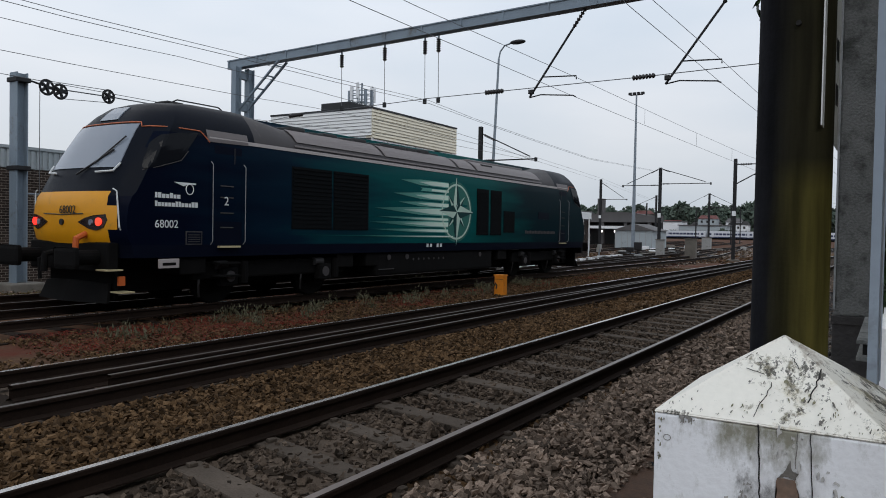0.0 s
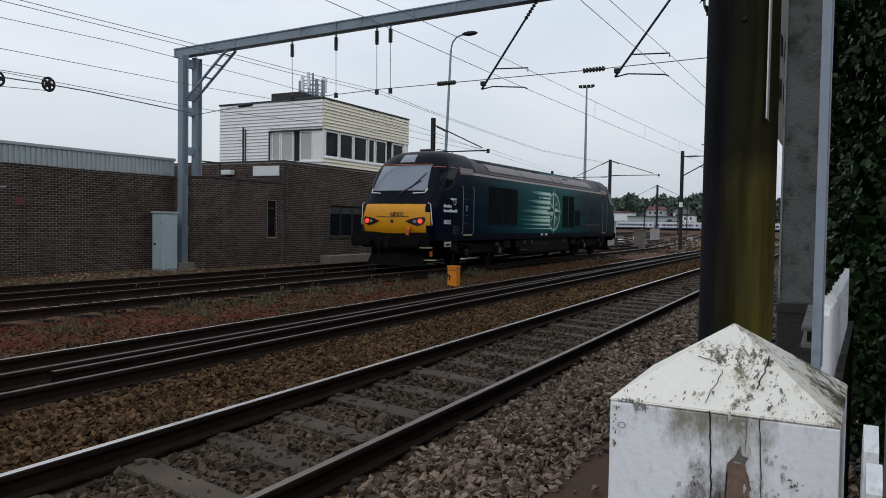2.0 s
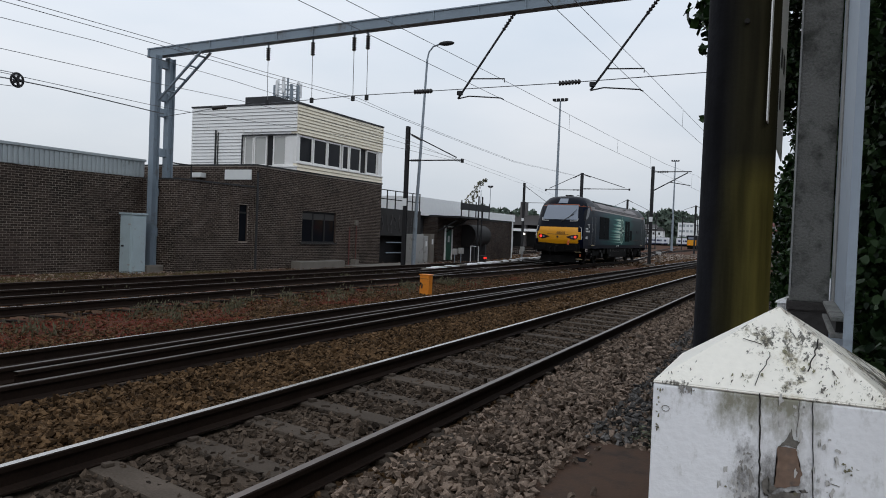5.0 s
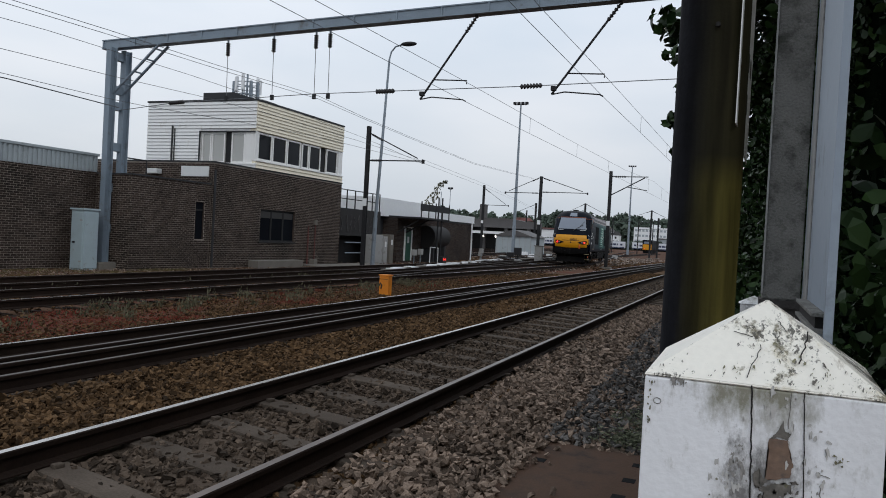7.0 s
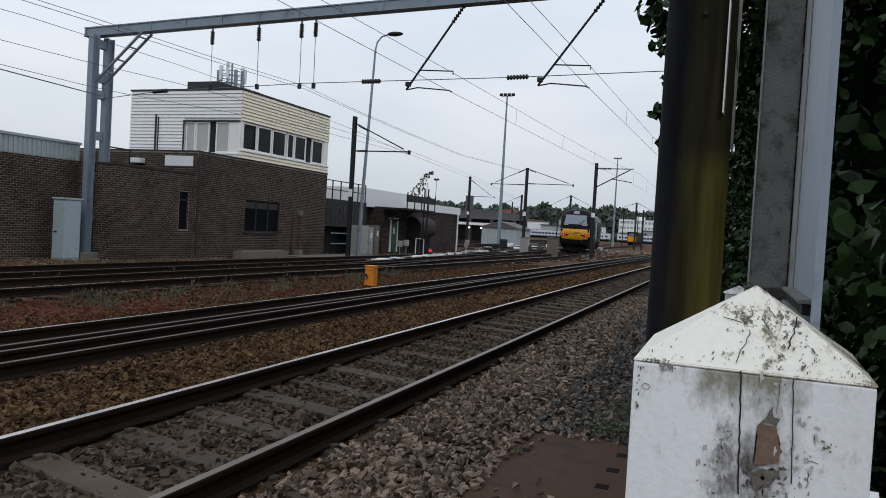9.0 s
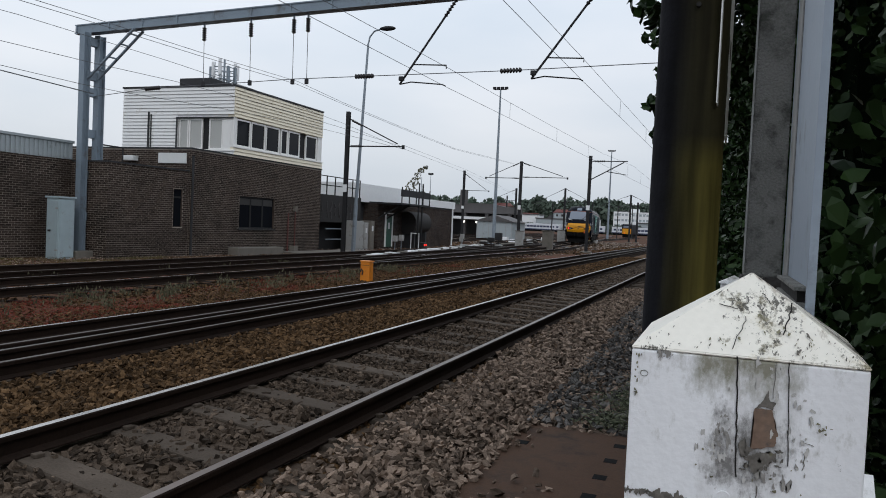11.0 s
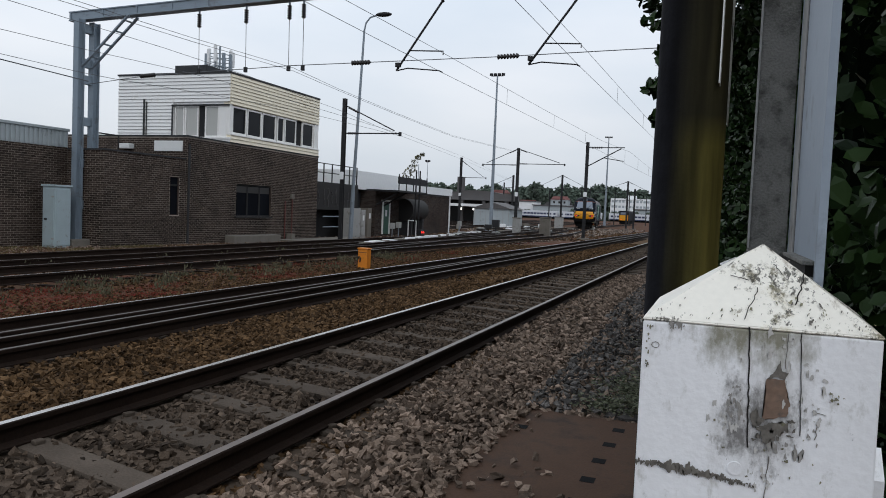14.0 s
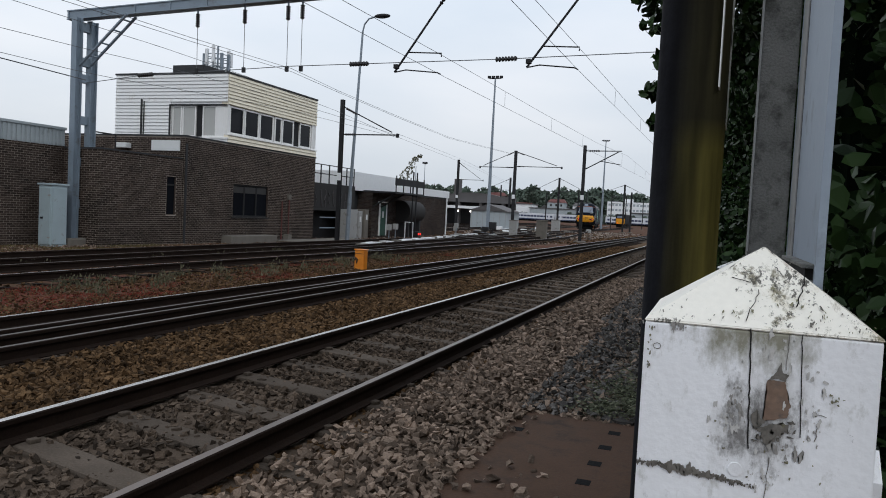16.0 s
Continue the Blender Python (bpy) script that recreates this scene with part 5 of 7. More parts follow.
for z in (2.9, 5.2):
    part("collar", box(B(), -19.83, -19.37, 10.8, 11.2, z, z + 0.12, 0.02), M["mast"], tm)


def pulley(x, y, z, r):
    bm = B()
    for k in range(20):
        a, b = k * 0.314159, (k + 1) * 0.314159
        tube(bm, (x, y + r * math.cos(a), z + r * math.sin(a)), (x, y + r * math.cos(b), z + r * math.sin(b)), 0.035, seg=6)
    for k in range(5):
        a = k * 1.2566
        tube(bm, (x, y, z), (x, y + r * math.cos(a), z + r * math.sin(a)), 0.045, seg=6)
    tube(bm, (x - 0.06, y, z), (x + 0.06, y, z), 0.06, seg=10)
    return bm


for y, z, r in ((11.69, 5.19, 0.19), (12.07, 5.14, 0.19), (13.53, 5.24, 0.18)):
    part("pulley_wheel", pulley(-19.5, y, z, r), M["mast"], tm)
part("link", pipe(B(), [(-19.5, 11.15, 5.3), (-19.5, 11.69, 5.21), (-19.5, 12.07, 5.14)], 0.03), M["mast"], tm)
part("cable", pipe(B(), [(-19.5, 11.75, 5.37), (-19.5, 13.5, 5.42)], 0.010, 5), M["wire"], tm)
part("cable", pipe(B(), [(-19.5, 12.1, 4.95), (-19.5, 13.5, 5.06)], 0.010, 5), M["wire"], tm)
part("cable", pipe(B(), [(-19.5, 12.1, 5.2), (-19.5, 13.53, 5.24), (-19.5, 14.83, 5.25), (-19.7, 19.0, 5.2)], 0.018, 5), M["wire"], tm)
part("weight_cable", tube(B(), (-19.5, 11.5, 5.2), (-19.5, 11.5, 1.0), 0.010, seg=5), M["wire"], tm)
part("guard_bar", pipe(B(), [(-19.5, 11.2, 2.3), (-19.5, 12.3, 2.3)], 0.02, 6), M["galv"], tm)

# lamps
lp = thing("street_lamp", "grey swan-neck street lamp leaning slightly", "street lamp")
part("column", tube(tube(B(), (-16.85, 32.4, -0.3), (-16.8, 32.4, 2.2), 0.11, 0.10), (-16.8, 32.4, 2.2), (-16.5, 32.4, 9.9), 0.085, 0.05), M["galv"], lp, "", True)
part("neck", pipe(B(), [(-16.5, 32.4, 9.9), (-16.42, 32.4, 10.25), (-16.2, 32.4, 10.5), (-15.8, 32.4, 10.6)], 0.04, 8), M["galv"], lp)
bm = B()
bmesh.ops.create_uvsphere(bm, u_segments=16, v_segments=8, radius=1, matrix=Matrix.Translation((-15.5, 32.4, 10.6)) @ Matrix.Diagonal((0.42, 0.17, 0.11, 1)))
part("lamp_head", bm, M["mast"], lp, "", True)
for x, y, h, r, n in ((-21.1, 70, 14.7, 0.12, 4), (-21.7, 150, 17.2, 0.15, 4), (-38.0, 95, 8.0, 0.05, 2)):
    f = thing("floodlight_mast", "tall grey floodlight mast with lamp cluster", "floodlight", "floodlight masts")
    part("column", tube(B(), (x, y, -0.3), (x, y, h), r * 1.6, r * 0.6), M["galv"], f, "", True)
    part("crossbar", tube(B(), (x - 0.2 * (n - 1), y, h), (x + 0.2 * (n - 1), y, h), 0.04, seg=6), M["mast"], f)
    for k in range(n):
        xx = x + 0.2 * (2 * k - n + 1)
        part("floodlight", box(B(), xx - 0.15, xx + 0.15, y - 0.15, y + 0.1, h + 0.02, h + 0.26, 0.03), M["mast"], f)

# yard boxes
ob_ = thing("points_box", "orange painted steel box beside the track", "equipment box")
part("body", box(B(), -9.36, -9.08, 18.5, 18.74, -0.3, 0.30, 0.015), M["orange"], ob_)
part("lid", box(B(), -9.38, -9.06, 18.48, 18.76, 0.30, 0.33, 0.01), M["orange"], ob_)
part("hasp", pipe(B(), [(-9.35, 18.49, 0.02), (-9.31, 18.47, 0.10), (-9.27, 18.48, 0.04), (-9.29, 18.48, -0.06)], 0.018, 6), M["ink"], ob_)
part("seam", box(B(), -9.345, -9.095, 18.495, 18.5, 0.20, 0.212), M["ink"], ob_)
for x, y, w, d, h, m in ((-15.85, 60, 0.62, 0.4, 1.15, "greycab"), (-12.78, 57, 0.80, 0.45, 1.27, "concrete"), (-18.9, 92, 1.0, 0.7, 1.3, "greycab"), (-24.5, 66, 0.9, 0.8, 1.4, "greycab")):
    c = thing("location_cabinet", "grey ribbed lineside location cabinet", "cabinet", "location cabinets")
    part("body", box(B(), x - w / 2, x + w / 2, y - d / 2, y + d / 2, -0.3, h - 0.06, 0.015), M[m], c)
    part("lid", box(B(), x - w / 2 - 0.05, x + w / 2 + 0.05, y - d / 2 - 0.05, y + d / 2 + 0.05, h - 0.06, h, 0.01), M["concrete"], c)
    for k in range(5):
        xx = x - w / 2 + w * (k + 0.5) / 5
        part("rib", box(B(), xx - 0.02, xx + 0.02, y - d / 2 - 0.02, y - d / 2, -0.2, h - 0.12), M[m], c)
for x, y, h in ((-17.2, 58.5, 0.9), (-17.6, 57.8, 0.5)):
    s = thing("shunt_signal", "black dwarf shunting signal in the yard", "signal", "shunting signals")
    part("post", tube(B(), (x, y, -0.3), (x, y, h * 0.4), 0.06, seg=8), M["mast"], s)
    part("head", box(B(), x - 0.3, x + 0.3, y - 0.15, y + 0.15, h * 0.3, h, 0.05), M["ink"], s)
rr = random.Random(11)
for k in range(26):
    x, y = rr.uniform(-30, -16), rr.uniform(62, 100)
    single("scrap_rubble", box(B(), x - 0.3, x + 0.3, y - 0.4, y + 0.4, -0.3, rr.uniform(-0.1, 0.25), 0.06), M[rr.choice(["concrete", "plaster", "greycab"])], "pale rubble heap in the yard", "rubble", "yard rubble")

ry_ = random.Random(19)
for k in range(34):
    x, y = ry_.uniform(-27, -13.5), ry_.uniform(56, 96)
    a = ry_.uniform(-0.3, 0.3)
    bm = box(B(), -0.12, 0.12, -1.1, 1.1, -0.30, ry_.uniform(-0.16, 0.0), 0.015)
    bmesh.ops.rotate(bm, verts=bm.verts[:], cent=(0, 0, 0), matrix=Matrix.Rotation(a + (1.4 if k % 2 else 0.0), 3, "Z"))
    bmesh.ops.translate(bm, verts=bm.verts[:], vec=(x, y, 0))
    single("loose_sleeper", bm, M[("timber", "concrete", "plate")[k % 3]], "loose old sleeper lying on the yard ground", "sleeper", "loose sleepers")
for x, y in ((-16.3, 47.5), (-15.2, 52.0), (-19.8, 63.0), (-17.0, 68.5), (-14.4, 66.0)):
    pm = thing("point_machine", "grimy point machine beside yard rails", "point machine", "point machines")
    part("case", box(B(), x - 0.3, x + 0.3, y - 0.55, y + 0.55, -0.3, 0.02, 0.05), M["tank"], pm)
    part("cover", box(B(), x - 0.24, x + 0.24, y - 0.4, y + 0.1, 0.02, 0.10, 0.03), M["greycab"], pm)
    part("drive_rod", tube(B(), (x + 0.3, y, -0.12), (x + 1.5, y + 0.1, -0.16), 0.025, seg=6), M["galv"], pm)

# ---------------------------------------------------------------- distance
gsd = thing("gable_shed", "small grey-green shed with a shallow gable", "shed")
part("wall", box(B(), -27.8, -23.4, 85, 91, -0.3, 2.0), M["sheet"], gsd)
bm = B()
vs = [bm.verts.new(p) for p in ((-28.1, 84.8, 1.95), (-23.1, 84.8, 1.95), (-25.6, 84.8, 2.75), (-28.1, 91.2, 1.95), (-23.1, 91.2, 1.95), (-25.6, 91.2, 2.75))]
for f in ((0, 1, 2), (3, 5, 4), (0, 2, 5, 3), (1, 4, 5, 2), (0, 3, 4, 1)):
    bm.faces.new([vs[i] for i in f])
part("roof", bm, M["depot"], gsd)
for k in range(7):
    part("panel_seam", box(B(), -27.7 + k * 0.7, -27.66 + k * 0.7, 84.97, 85.0, -0.3, 1.95), M["greycab"], gsd)
dp = thing("train_depot", "long low train depot with dark openings", "building")
part("roof_band", box(B(), -62, -29.6, 110, 113, 3.3, 4.35), M["depot"], dp)
part("canopy", box(B(), -60, -29.9, 108.6, 110, 2.3, 2.7), M["plaster"], dp, "pale canopy edge")
# back wall coloured black, so the openings' shade is painted in
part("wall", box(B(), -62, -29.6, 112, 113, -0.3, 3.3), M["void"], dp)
for k in range(9):
    part("pillar", box(B(), -60 + k * 3.6, -59.5 + k * 3.6, 110.3, 110.9, -0.3, 3.3), M["depot"], dp)
for x, z in ((-38.2, 1.9), (-36.1, 1.9)):
    part("lamp", tube(B(), (x, 110.2, z), (x, 110.28, z), 0.16, seg=10), glow("depot_lamp", (1, 0.97, 0.9), 3.0), dp)
bm = B()
for k in range(13):
    a = math.pi * k / 12
    bm.verts.new((-49.5 - 8 * math.cos(a), 152, 4.2 + 1.9 * math.sin(a)))
    bm.verts.new((-49.5 - 8 * math.cos(a), 156, 4.2 + 1.9 * math.sin(a)))
bm.verts.ensure_lookup_table()
for k in range(12):
    bm.faces.new([bm.verts[i] for i in (2 * k, 2 * k + 1, 2 * k + 3, 2 * k + 2)])
bm.faces.new([bm.verts[2 * k] for k in range(13)])
bm.faces.new([bm.verts[i] for i in (0, 24, 25, 1)])
part("depot_hall", box(B(), -57.4, -41.6, 152.1, 156, -0.3, 4.2), M["depot"], dp)
part("arched_roof", bm, M["depot"], dp)
part("tower", box(B(), -56.6, -55.4, 160, 162, 0, 9.3), M["depot"], dp)


def coach(x0, y0, dx, dy, n, nose):
    t = thing("passenger_train", "silver and navy passenger train standing in the yard", "train")
    L = math.hypot(dx, dy)
    ang = math.atan2(dy, dx)
    t.location, t.rotation_euler = (x0, y0, 0), (0, 0, ang)
    for k in range(n):
        a = k * L
        c = part("coach", box(B(), a + 0.3, a + L - 0.3, -1.35, 1.35, 0.6, 3.5, 0.25), M["train"], t)
        part("window_band", box(B(), a + 1.2, a + L - 1.2, -1.37, 1.37, 1.75, 2.55), M["trainblue"], c)
        part("underframe", box(B(), a + 1.0, a + L - 1.0, -1.1, 1.1, -0.1, 0.6), M["under"], c)
        part("roof", box(B(), a + 0.4, a + L - 0.4, -1.2, 1.2, 3.25, 3.6, 0.1), M["depot"], c)
        part("sole_band", box(B(), a + 0.5, a + L - 0.5, -1.37, 1.37, 0.62, 1.05), M["trainblue"], c)
        for w_ in range(9):
            part("pillar", box(B(), a + 3.6 + w_ * 1.55, a + 3.85 + w_ * 1.55, -1.38, 1.38, 1.75, 2.55), M["train"], c)
        part("door", box(B(), a + 2.2, a + 3.2, -1.39, 1.39, 0.9, 2.6), M["train"], c)
        part("door", box(B(), a + L - 3.2, a + L - 2.2, -1.39, 1.39, 0.9, 2.6), M["train"], c)
    return t


coach(-190, 343, 20, -0.6, 7, None)
coach(-47.5, 340, 20, -0.6, 2, None)
y2 = thing("parked_locomotive", "distant locomotive with a yellow front end", "locomotive")
y2.location = (-5.8, 53, 0)
part("body", box(B(), -20.1, -17.5, 152, 168, 0.7, 3.5, 0.25), M["cabgrey"], y2)
part("yellow_end", box(B(), -19.95, -17.65, 151.88, 152.02, 0.85, 2.3, 0.1), M["yellow"], y2)
part("cab_brow", box(B(), -19.9, -17.7, 151.9, 152.1, 2.3, 3.3, 0.08), M["cabgrey"], y2)
part("windscreen", box(B(), -19.7, -17.9, 151.87, 151.91, 2.45, 3.05, 0.015), M["screen"], y2)
part("underframe", box(B(), -19.9, -17.7, 152.2, 168, -0.1, 0.9), M["under"], y2)
for x in (-19.4, -18.2):
    part("lamp", tube(B(), (x, 151.86, 1.1), (x, 151.88, 1.1), 0.1, seg=10), M["red"], y2)
fb = thing("office_block", "distant white four-storey office block", "building")
part("wall", box(B(), -58, -31, 420, 435, -1, 12.4), M["plaster"], fb)
part("roof_plant", box(B(), -50, -45, 424, 430, 12.4, 14.2), M["plaster"], fb)
for r in range(4):
    for k in range(14):
        part("window", box(B(), -57.4 + k * 1.9, -56.1 + k * 1.9, 419.94, 420.02, 1.4 + r * 2.9, 2.6 + r * 2.9), M["sheet"], fb)
for x, y, w, h in ((-145, 400, 40, 7.5), (-170, 410, 30, 12), (-108, 405, 22, 8.5), (-230, 400, 36, 8.5), (-35, 395, 14, 6), (-85, 400, 24, 6.5)):
    hb = thing("far_shed", "distant pale industrial shed", "building", "distant sheds")
    part("wall", box(B(), x - w / 2, x + w / 2, y, y + 14, -1, h), M[rr.choice(["sheet", "depot", "greycab", "plaster"])], hb)
    part("roof", box(B(), x - w / 2 - 0.5, x + w / 2 + 0.5, y - 0.5, y + 14, h, h + 0.5), M["depot"], hb)


def leaf_cloud(name, blobs, mat, label, category, seed, leaf, per):
    """Crowns of many small leaf cards, filled clump by clump with gaps between; blobs: x, y, z, rx, ry, rz."""
    rng = np.random.default_rng(seed)
    vs, fs, off = [], [], 0
    for x, y, z, rx, ry, rz in blobs:
        n = per
        d = rng.normal(size=(n, 3))
        d /= np.linalg.norm(d, axis=1)[:, None]
        d *= rng.uniform(0.55, 1.08, (n, 1)) ** 0.6
        c = d * [rx, ry, rz] + [x, y, z]
        u = rng.normal(size=(n, 3))
        u /= np.linalg.norm(u, axis=1)[:, None]
        w = np.cross(u, rng.normal(size=(n, 3)))
        w /= np.linalg.norm(w, axis=1)[:, None]
        s = leaf * rng.uniform(0.5, 1.2, (n, 1))
        nrm = np.cross(u, w) * s * 0.12
        q = np.stack([c - u * s, c - u * s * 0.5 + w * s * 0.5 + nrm, c + w * s * 0.62 + u * s * 0.15 + nrm, c + u * s, c - w * s * 0.62 + u * s * 0.15 + nrm, c - u * s * 0.5 - w * s * 0.5 + nrm], 1)
        vs.append(q.reshape(-1, 3))
        fs.append(np.arange(n * 6).reshape(n, 6) + off)
        off += n * 6
    return tagged(new(name, raw_mesh(name, np.concatenate(vs), np.concatenate(fs), [mat])), label, category, kind="stuff")


rt = random.Random(21)
blobs = []
for k in range(230):
    x = rt.uniform(-360, 60)
    h = 19.0 + 3.0 * noise.noise((x * 0.015, 0, 0)) + rt.uniform(-3.5, 2.5)
    blobs.append((x, rt.uniform(470, 560), h * 0.55, rt.uniform(5, 10), 8, h * 0.48))
leaf_cloud("far_woods", blobs, M["fartree"], "distant wooded hillside", "trees", 31, 1.7, 420)
for k in range(26):
    x, y, z = rt.uniform(-270, 10), rt.uniform(440, 466), rt.uniform(7.0, 14.5)
    w, d = rt.uniform(3.5, 8), 7
    hs = thing("far_house", "distant pale house among trees on the hillside", "house", "houses on the hill")
    part("wall", box(B(), x - w, x + w, y, y + d, -1, z), M[rt.choice(["plaster", "greycab", "concrete", "sheet"])], hs)
    bm = B()
    vs = [bm.verts.new(p) for p in ((x - w - 0.4, y - 0.4, z), (x + w + 0.4, y - 0.4, z), (x - w - 0.4, y + d, z), (x + w + 0.4, y + d, z), (x - w * 0.8, y + d / 2, z + 2.2), (x + w * 0.8, y + d / 2, z + 2.2))]
    for f in ((0, 1, 5, 4), (3, 2, 4, 5), (0, 4, 2), (1, 3, 5), (0, 2, 3, 1)):
        bm.faces.new([vs[i] for i in f])
    part("roof", bm, M[rt.choice(["depot", "brown", "tank"])], hs)
    for i in range(3):
        part("window", box(B(), x - w * 0.7 + i * w * 0.6, x - w * 0.7 + i * w * 0.6 + 1.1, y - 0.06, y + 0.02, z - 2.2, z - 0.9), M["tank"], hs)
bank = new("far_hill", raw_mesh("far_hill", [(-1500, 560, -1), (900, 560, -1), (900, 700, 17), (-1500, 700, 17), (-1500, 1200, 19), (900, 1200, 19)], [(0, 1, 2, 3), (3, 2, 5, 4)], [M["fartree"]]))
tagged(bank, "low distant green hill", "hill", kind="structure")
blobs = [(rt.uniform(-100, 10), rt.uniform(352, 385), rt.uniform(0.5, 2.5), rt.uniform(2, 4), 2, rt.uniform(1.5, 3)) for _ in range(34)]
leaf_cloud("far_bushes", blobs, M["fartree"], "dark bushes beyond the yard", "bushes", 33, 0.7, 260)
# young birch growing from the platform roof
bt = thing("young_birch", "spindly young birch growing on the roof", "tree")
part("trunk", tube(tube(B(), (-20.5, 47.8, 3.1), (-20.4, 48.2, 4.6), 0.035, 0.02, 6), (-20.4, 48.2, 4.6), (-20.2, 49.2, 5.5), 0.02, 0.006, 6), M["bark"], bt)
cr = leaf_cloud("crown", [(-20.5, 47.6, 3.8, 0.3, 0.55, 0.45), (-20.4, 48.0, 4.25, 0.25, 0.4, 0.35), (-20.35, 48.4, 4.7, 0.2, 0.35, 0.3), (-20.3, 48.9, 5.1, 0.2, 0.35, 0.18), (-20.2, 49.4, 5.4, 0.15, 0.35, 0.12), (-20.6, 47.1, 3.5, 0.3, 0.4, 0.3)], M["weed"], "", "", 35, 0.085, 48)
cr.parent = bt
for k in ("kind",):
    del cr[k]

# ---------------------------------------------------------------- the locomotive (own space: y from the nearer end, z from the rail)
LEN = 21.3
LEVELS = [  # z, nose set-back, half width, half width at the nose, corner depth
    (0.95, 0.16, 1.33, 1.05, 0.35), (1.18, 0.10, 1.345, 1.10, 0.35), (1.26, 0.05, 1.345, 1.14, 0.34), (1.44, 0.01, 1.345, 1.14, 0.34), (1.62, 0.0, 1.345, 1.13, 0.35),
    (1.85, 0.01, 1.345, 1.11, 0.37), (2.02, 0.05, 1.345, 1.09, 0.40), (2.10, 0.11, 1.345, 1.08, 0.42), (2.28, 0.19, 1.345, 1.06, 0.44), (2.45, 0.27, 1.34, 1.04, 0.45),
    (2.9, 0.52, 1.335, 0.98, 0.48), (3.22, 0.71, 1.32, 0.93, 0.50), (3.40, 0.84, 1.26, 0.88, 0.50), (3.60, 1.02, 1.13, 0.78, 0.46), (3.76, 1.22, 0.98, 0.68, 0.42),
    (3.84, 1.45, 0.86, 0.58, 0.40), (3.90, 1.85, 0.62, 0.42, 0.35), (3.93, 2.3, 0.35, 0.22, 0.3)]
ROOF_DROP = 0.70  # the long roof between the cabs stands lower than the cab roofs


def level_at(z):
    for a, b in zip(LEVELS, LEVELS[1:]):
        if a[0] <= z <= b[0]:
            k = (z - a[0]) / (b[0] - a[0])
            return tuple(p + k * (q - p) for p, q in zip(a, b))
    return LEVELS[-1] if z > LEVELS[-1][0] else LEVELS[0]


def nose_y(x, z):
    _, yf, w, wf, dep = level_at(z)
    a = abs(x) / wf
    return yf + 0.12 * a ** 3 if a <= 1 else yf + 0.12 + (dep - 0.12) * (abs(x) - wf) / max(w - wf, 1e-6)


def plan_x(y, z):
    """Half width of the body at a distance y from the nose, on the slanted corner too."""
    _, yf, w, wf, dep = level_at(z)
    k = (y - yf - 0.12) / (dep - 0.12)
    return w if k >= 1 else wf + (w - wf) * max(k, 0.0)


def side_x(z, off=0.0):
    return level_at(z)[2] + off


loco = thing("locomotive", "navy and teal diesel locomotive with a yellow nose", "locomotive")


def loco_body():
    bm = B()
    rings = []
    for z, yf, w, wf, dep in LEVELS:
        half = [(0, yf), (0.35 * wf, yf + 0.005), (0.7 * wf, yf + 0.04), (wf, yf + 0.12), (wf + 0.5 * (w - wf), yf + 0.12 + 0.5 * (dep - 0.12)), (w, yf + dep)]
        mid = [(w, yy) for yy in (2.75, 3.25, 4.4, 7, 10.65, 14.3, LEN - 4.4, LEN - 3.25, LEN - 2.75)]
        right = half + mid + [(x, LEN - y) for x, y in reversed(half)]
        ring = right + [(-x, y) for x, y in reversed(right[1:-1])]
        rings.append([bm.verts.new((x, y, 3.28 + (z - 3.28) * ROOF_DROP if z > 3.28 and 3.3 < y < LEN - 3.3 else z)) for x, y in ring])
    n = len(rings[0])
    for a, b in zip(rings, rings[1:]):
        for i in range(n):
            f = bm.faces.new((a[i], a[(i + 1) % n], b[(i + 1) % n], b[i]))
            c = f.calc_center_median()
            end = min(c.y, LEN - c.y)
            if c.z < 1.22:
                f.material_index = 4
            elif c.z < 2.07 and end < 0.2:
                f.material_index = 1
            elif c.z > 3.24 and end < 3.2 or c.z > 2.05 and end < 0.95:
                f.material_index = 2
            elif c.z > 3.24:
                f.material_index = 3
    bm.faces.new(rings[0][::-1])
    bm.faces.new(rings[-1])
    return part("body", bm, [M["livery"], M["yellow"], M["cabgrey"], M["roofgrey"], M["navy"]], loco, "", True)


body = loco_body()


def nose_panel(x0, x1, z0, z1, off, nx=10, nz=6, taper=0.0):
    """A curved panel lying off the nose's surface."""
    bm = B()
    g = []
    for j in range(nz + 1):
        z = z0 + (z1 - z0) * j / nz
        sc = 1 - taper * j / nz
        g.append([bm.verts.new((sc * (x0 + (x1 - x0) * i / nx), nose_y(sc * (x0 + (x1 - x0) * i / nx), z) - off, z + off * 0.6)) for i in range(nx + 1)])
    for j in range(nz):
        for i in range(nx):
            bm.faces.new((g[j][i], g[j][i + 1], g[j + 1][i + 1], g[j + 1][i]))
    r = bmesh.ops.extrude_face_region(bm, geom=bm.faces[:])
    for v in r["geom"]:
        if isinstance(v, bmesh.types.BMVert):
            v.co.y += off + 0.01
    return bm


def nose_shape(pts, off):
    """A flat-edged shape following the nose, given as (x, z) points in order."""
    bm = B()
    a = [bm.verts.new((x, nose_y(x, z) - off, z)) for x, z in pts]
    b = [bm.verts.new((x, nose_y(x, z) + 0.02, z)) for x, z in pts]
    bm.faces.new(a), bm.faces.new(b[::-1])
    for i in range(len(pts)):
        j = (i + 1) % len(pts)
        bm.faces.new((a[i], b[i], b[j], a[j]))
    return bm


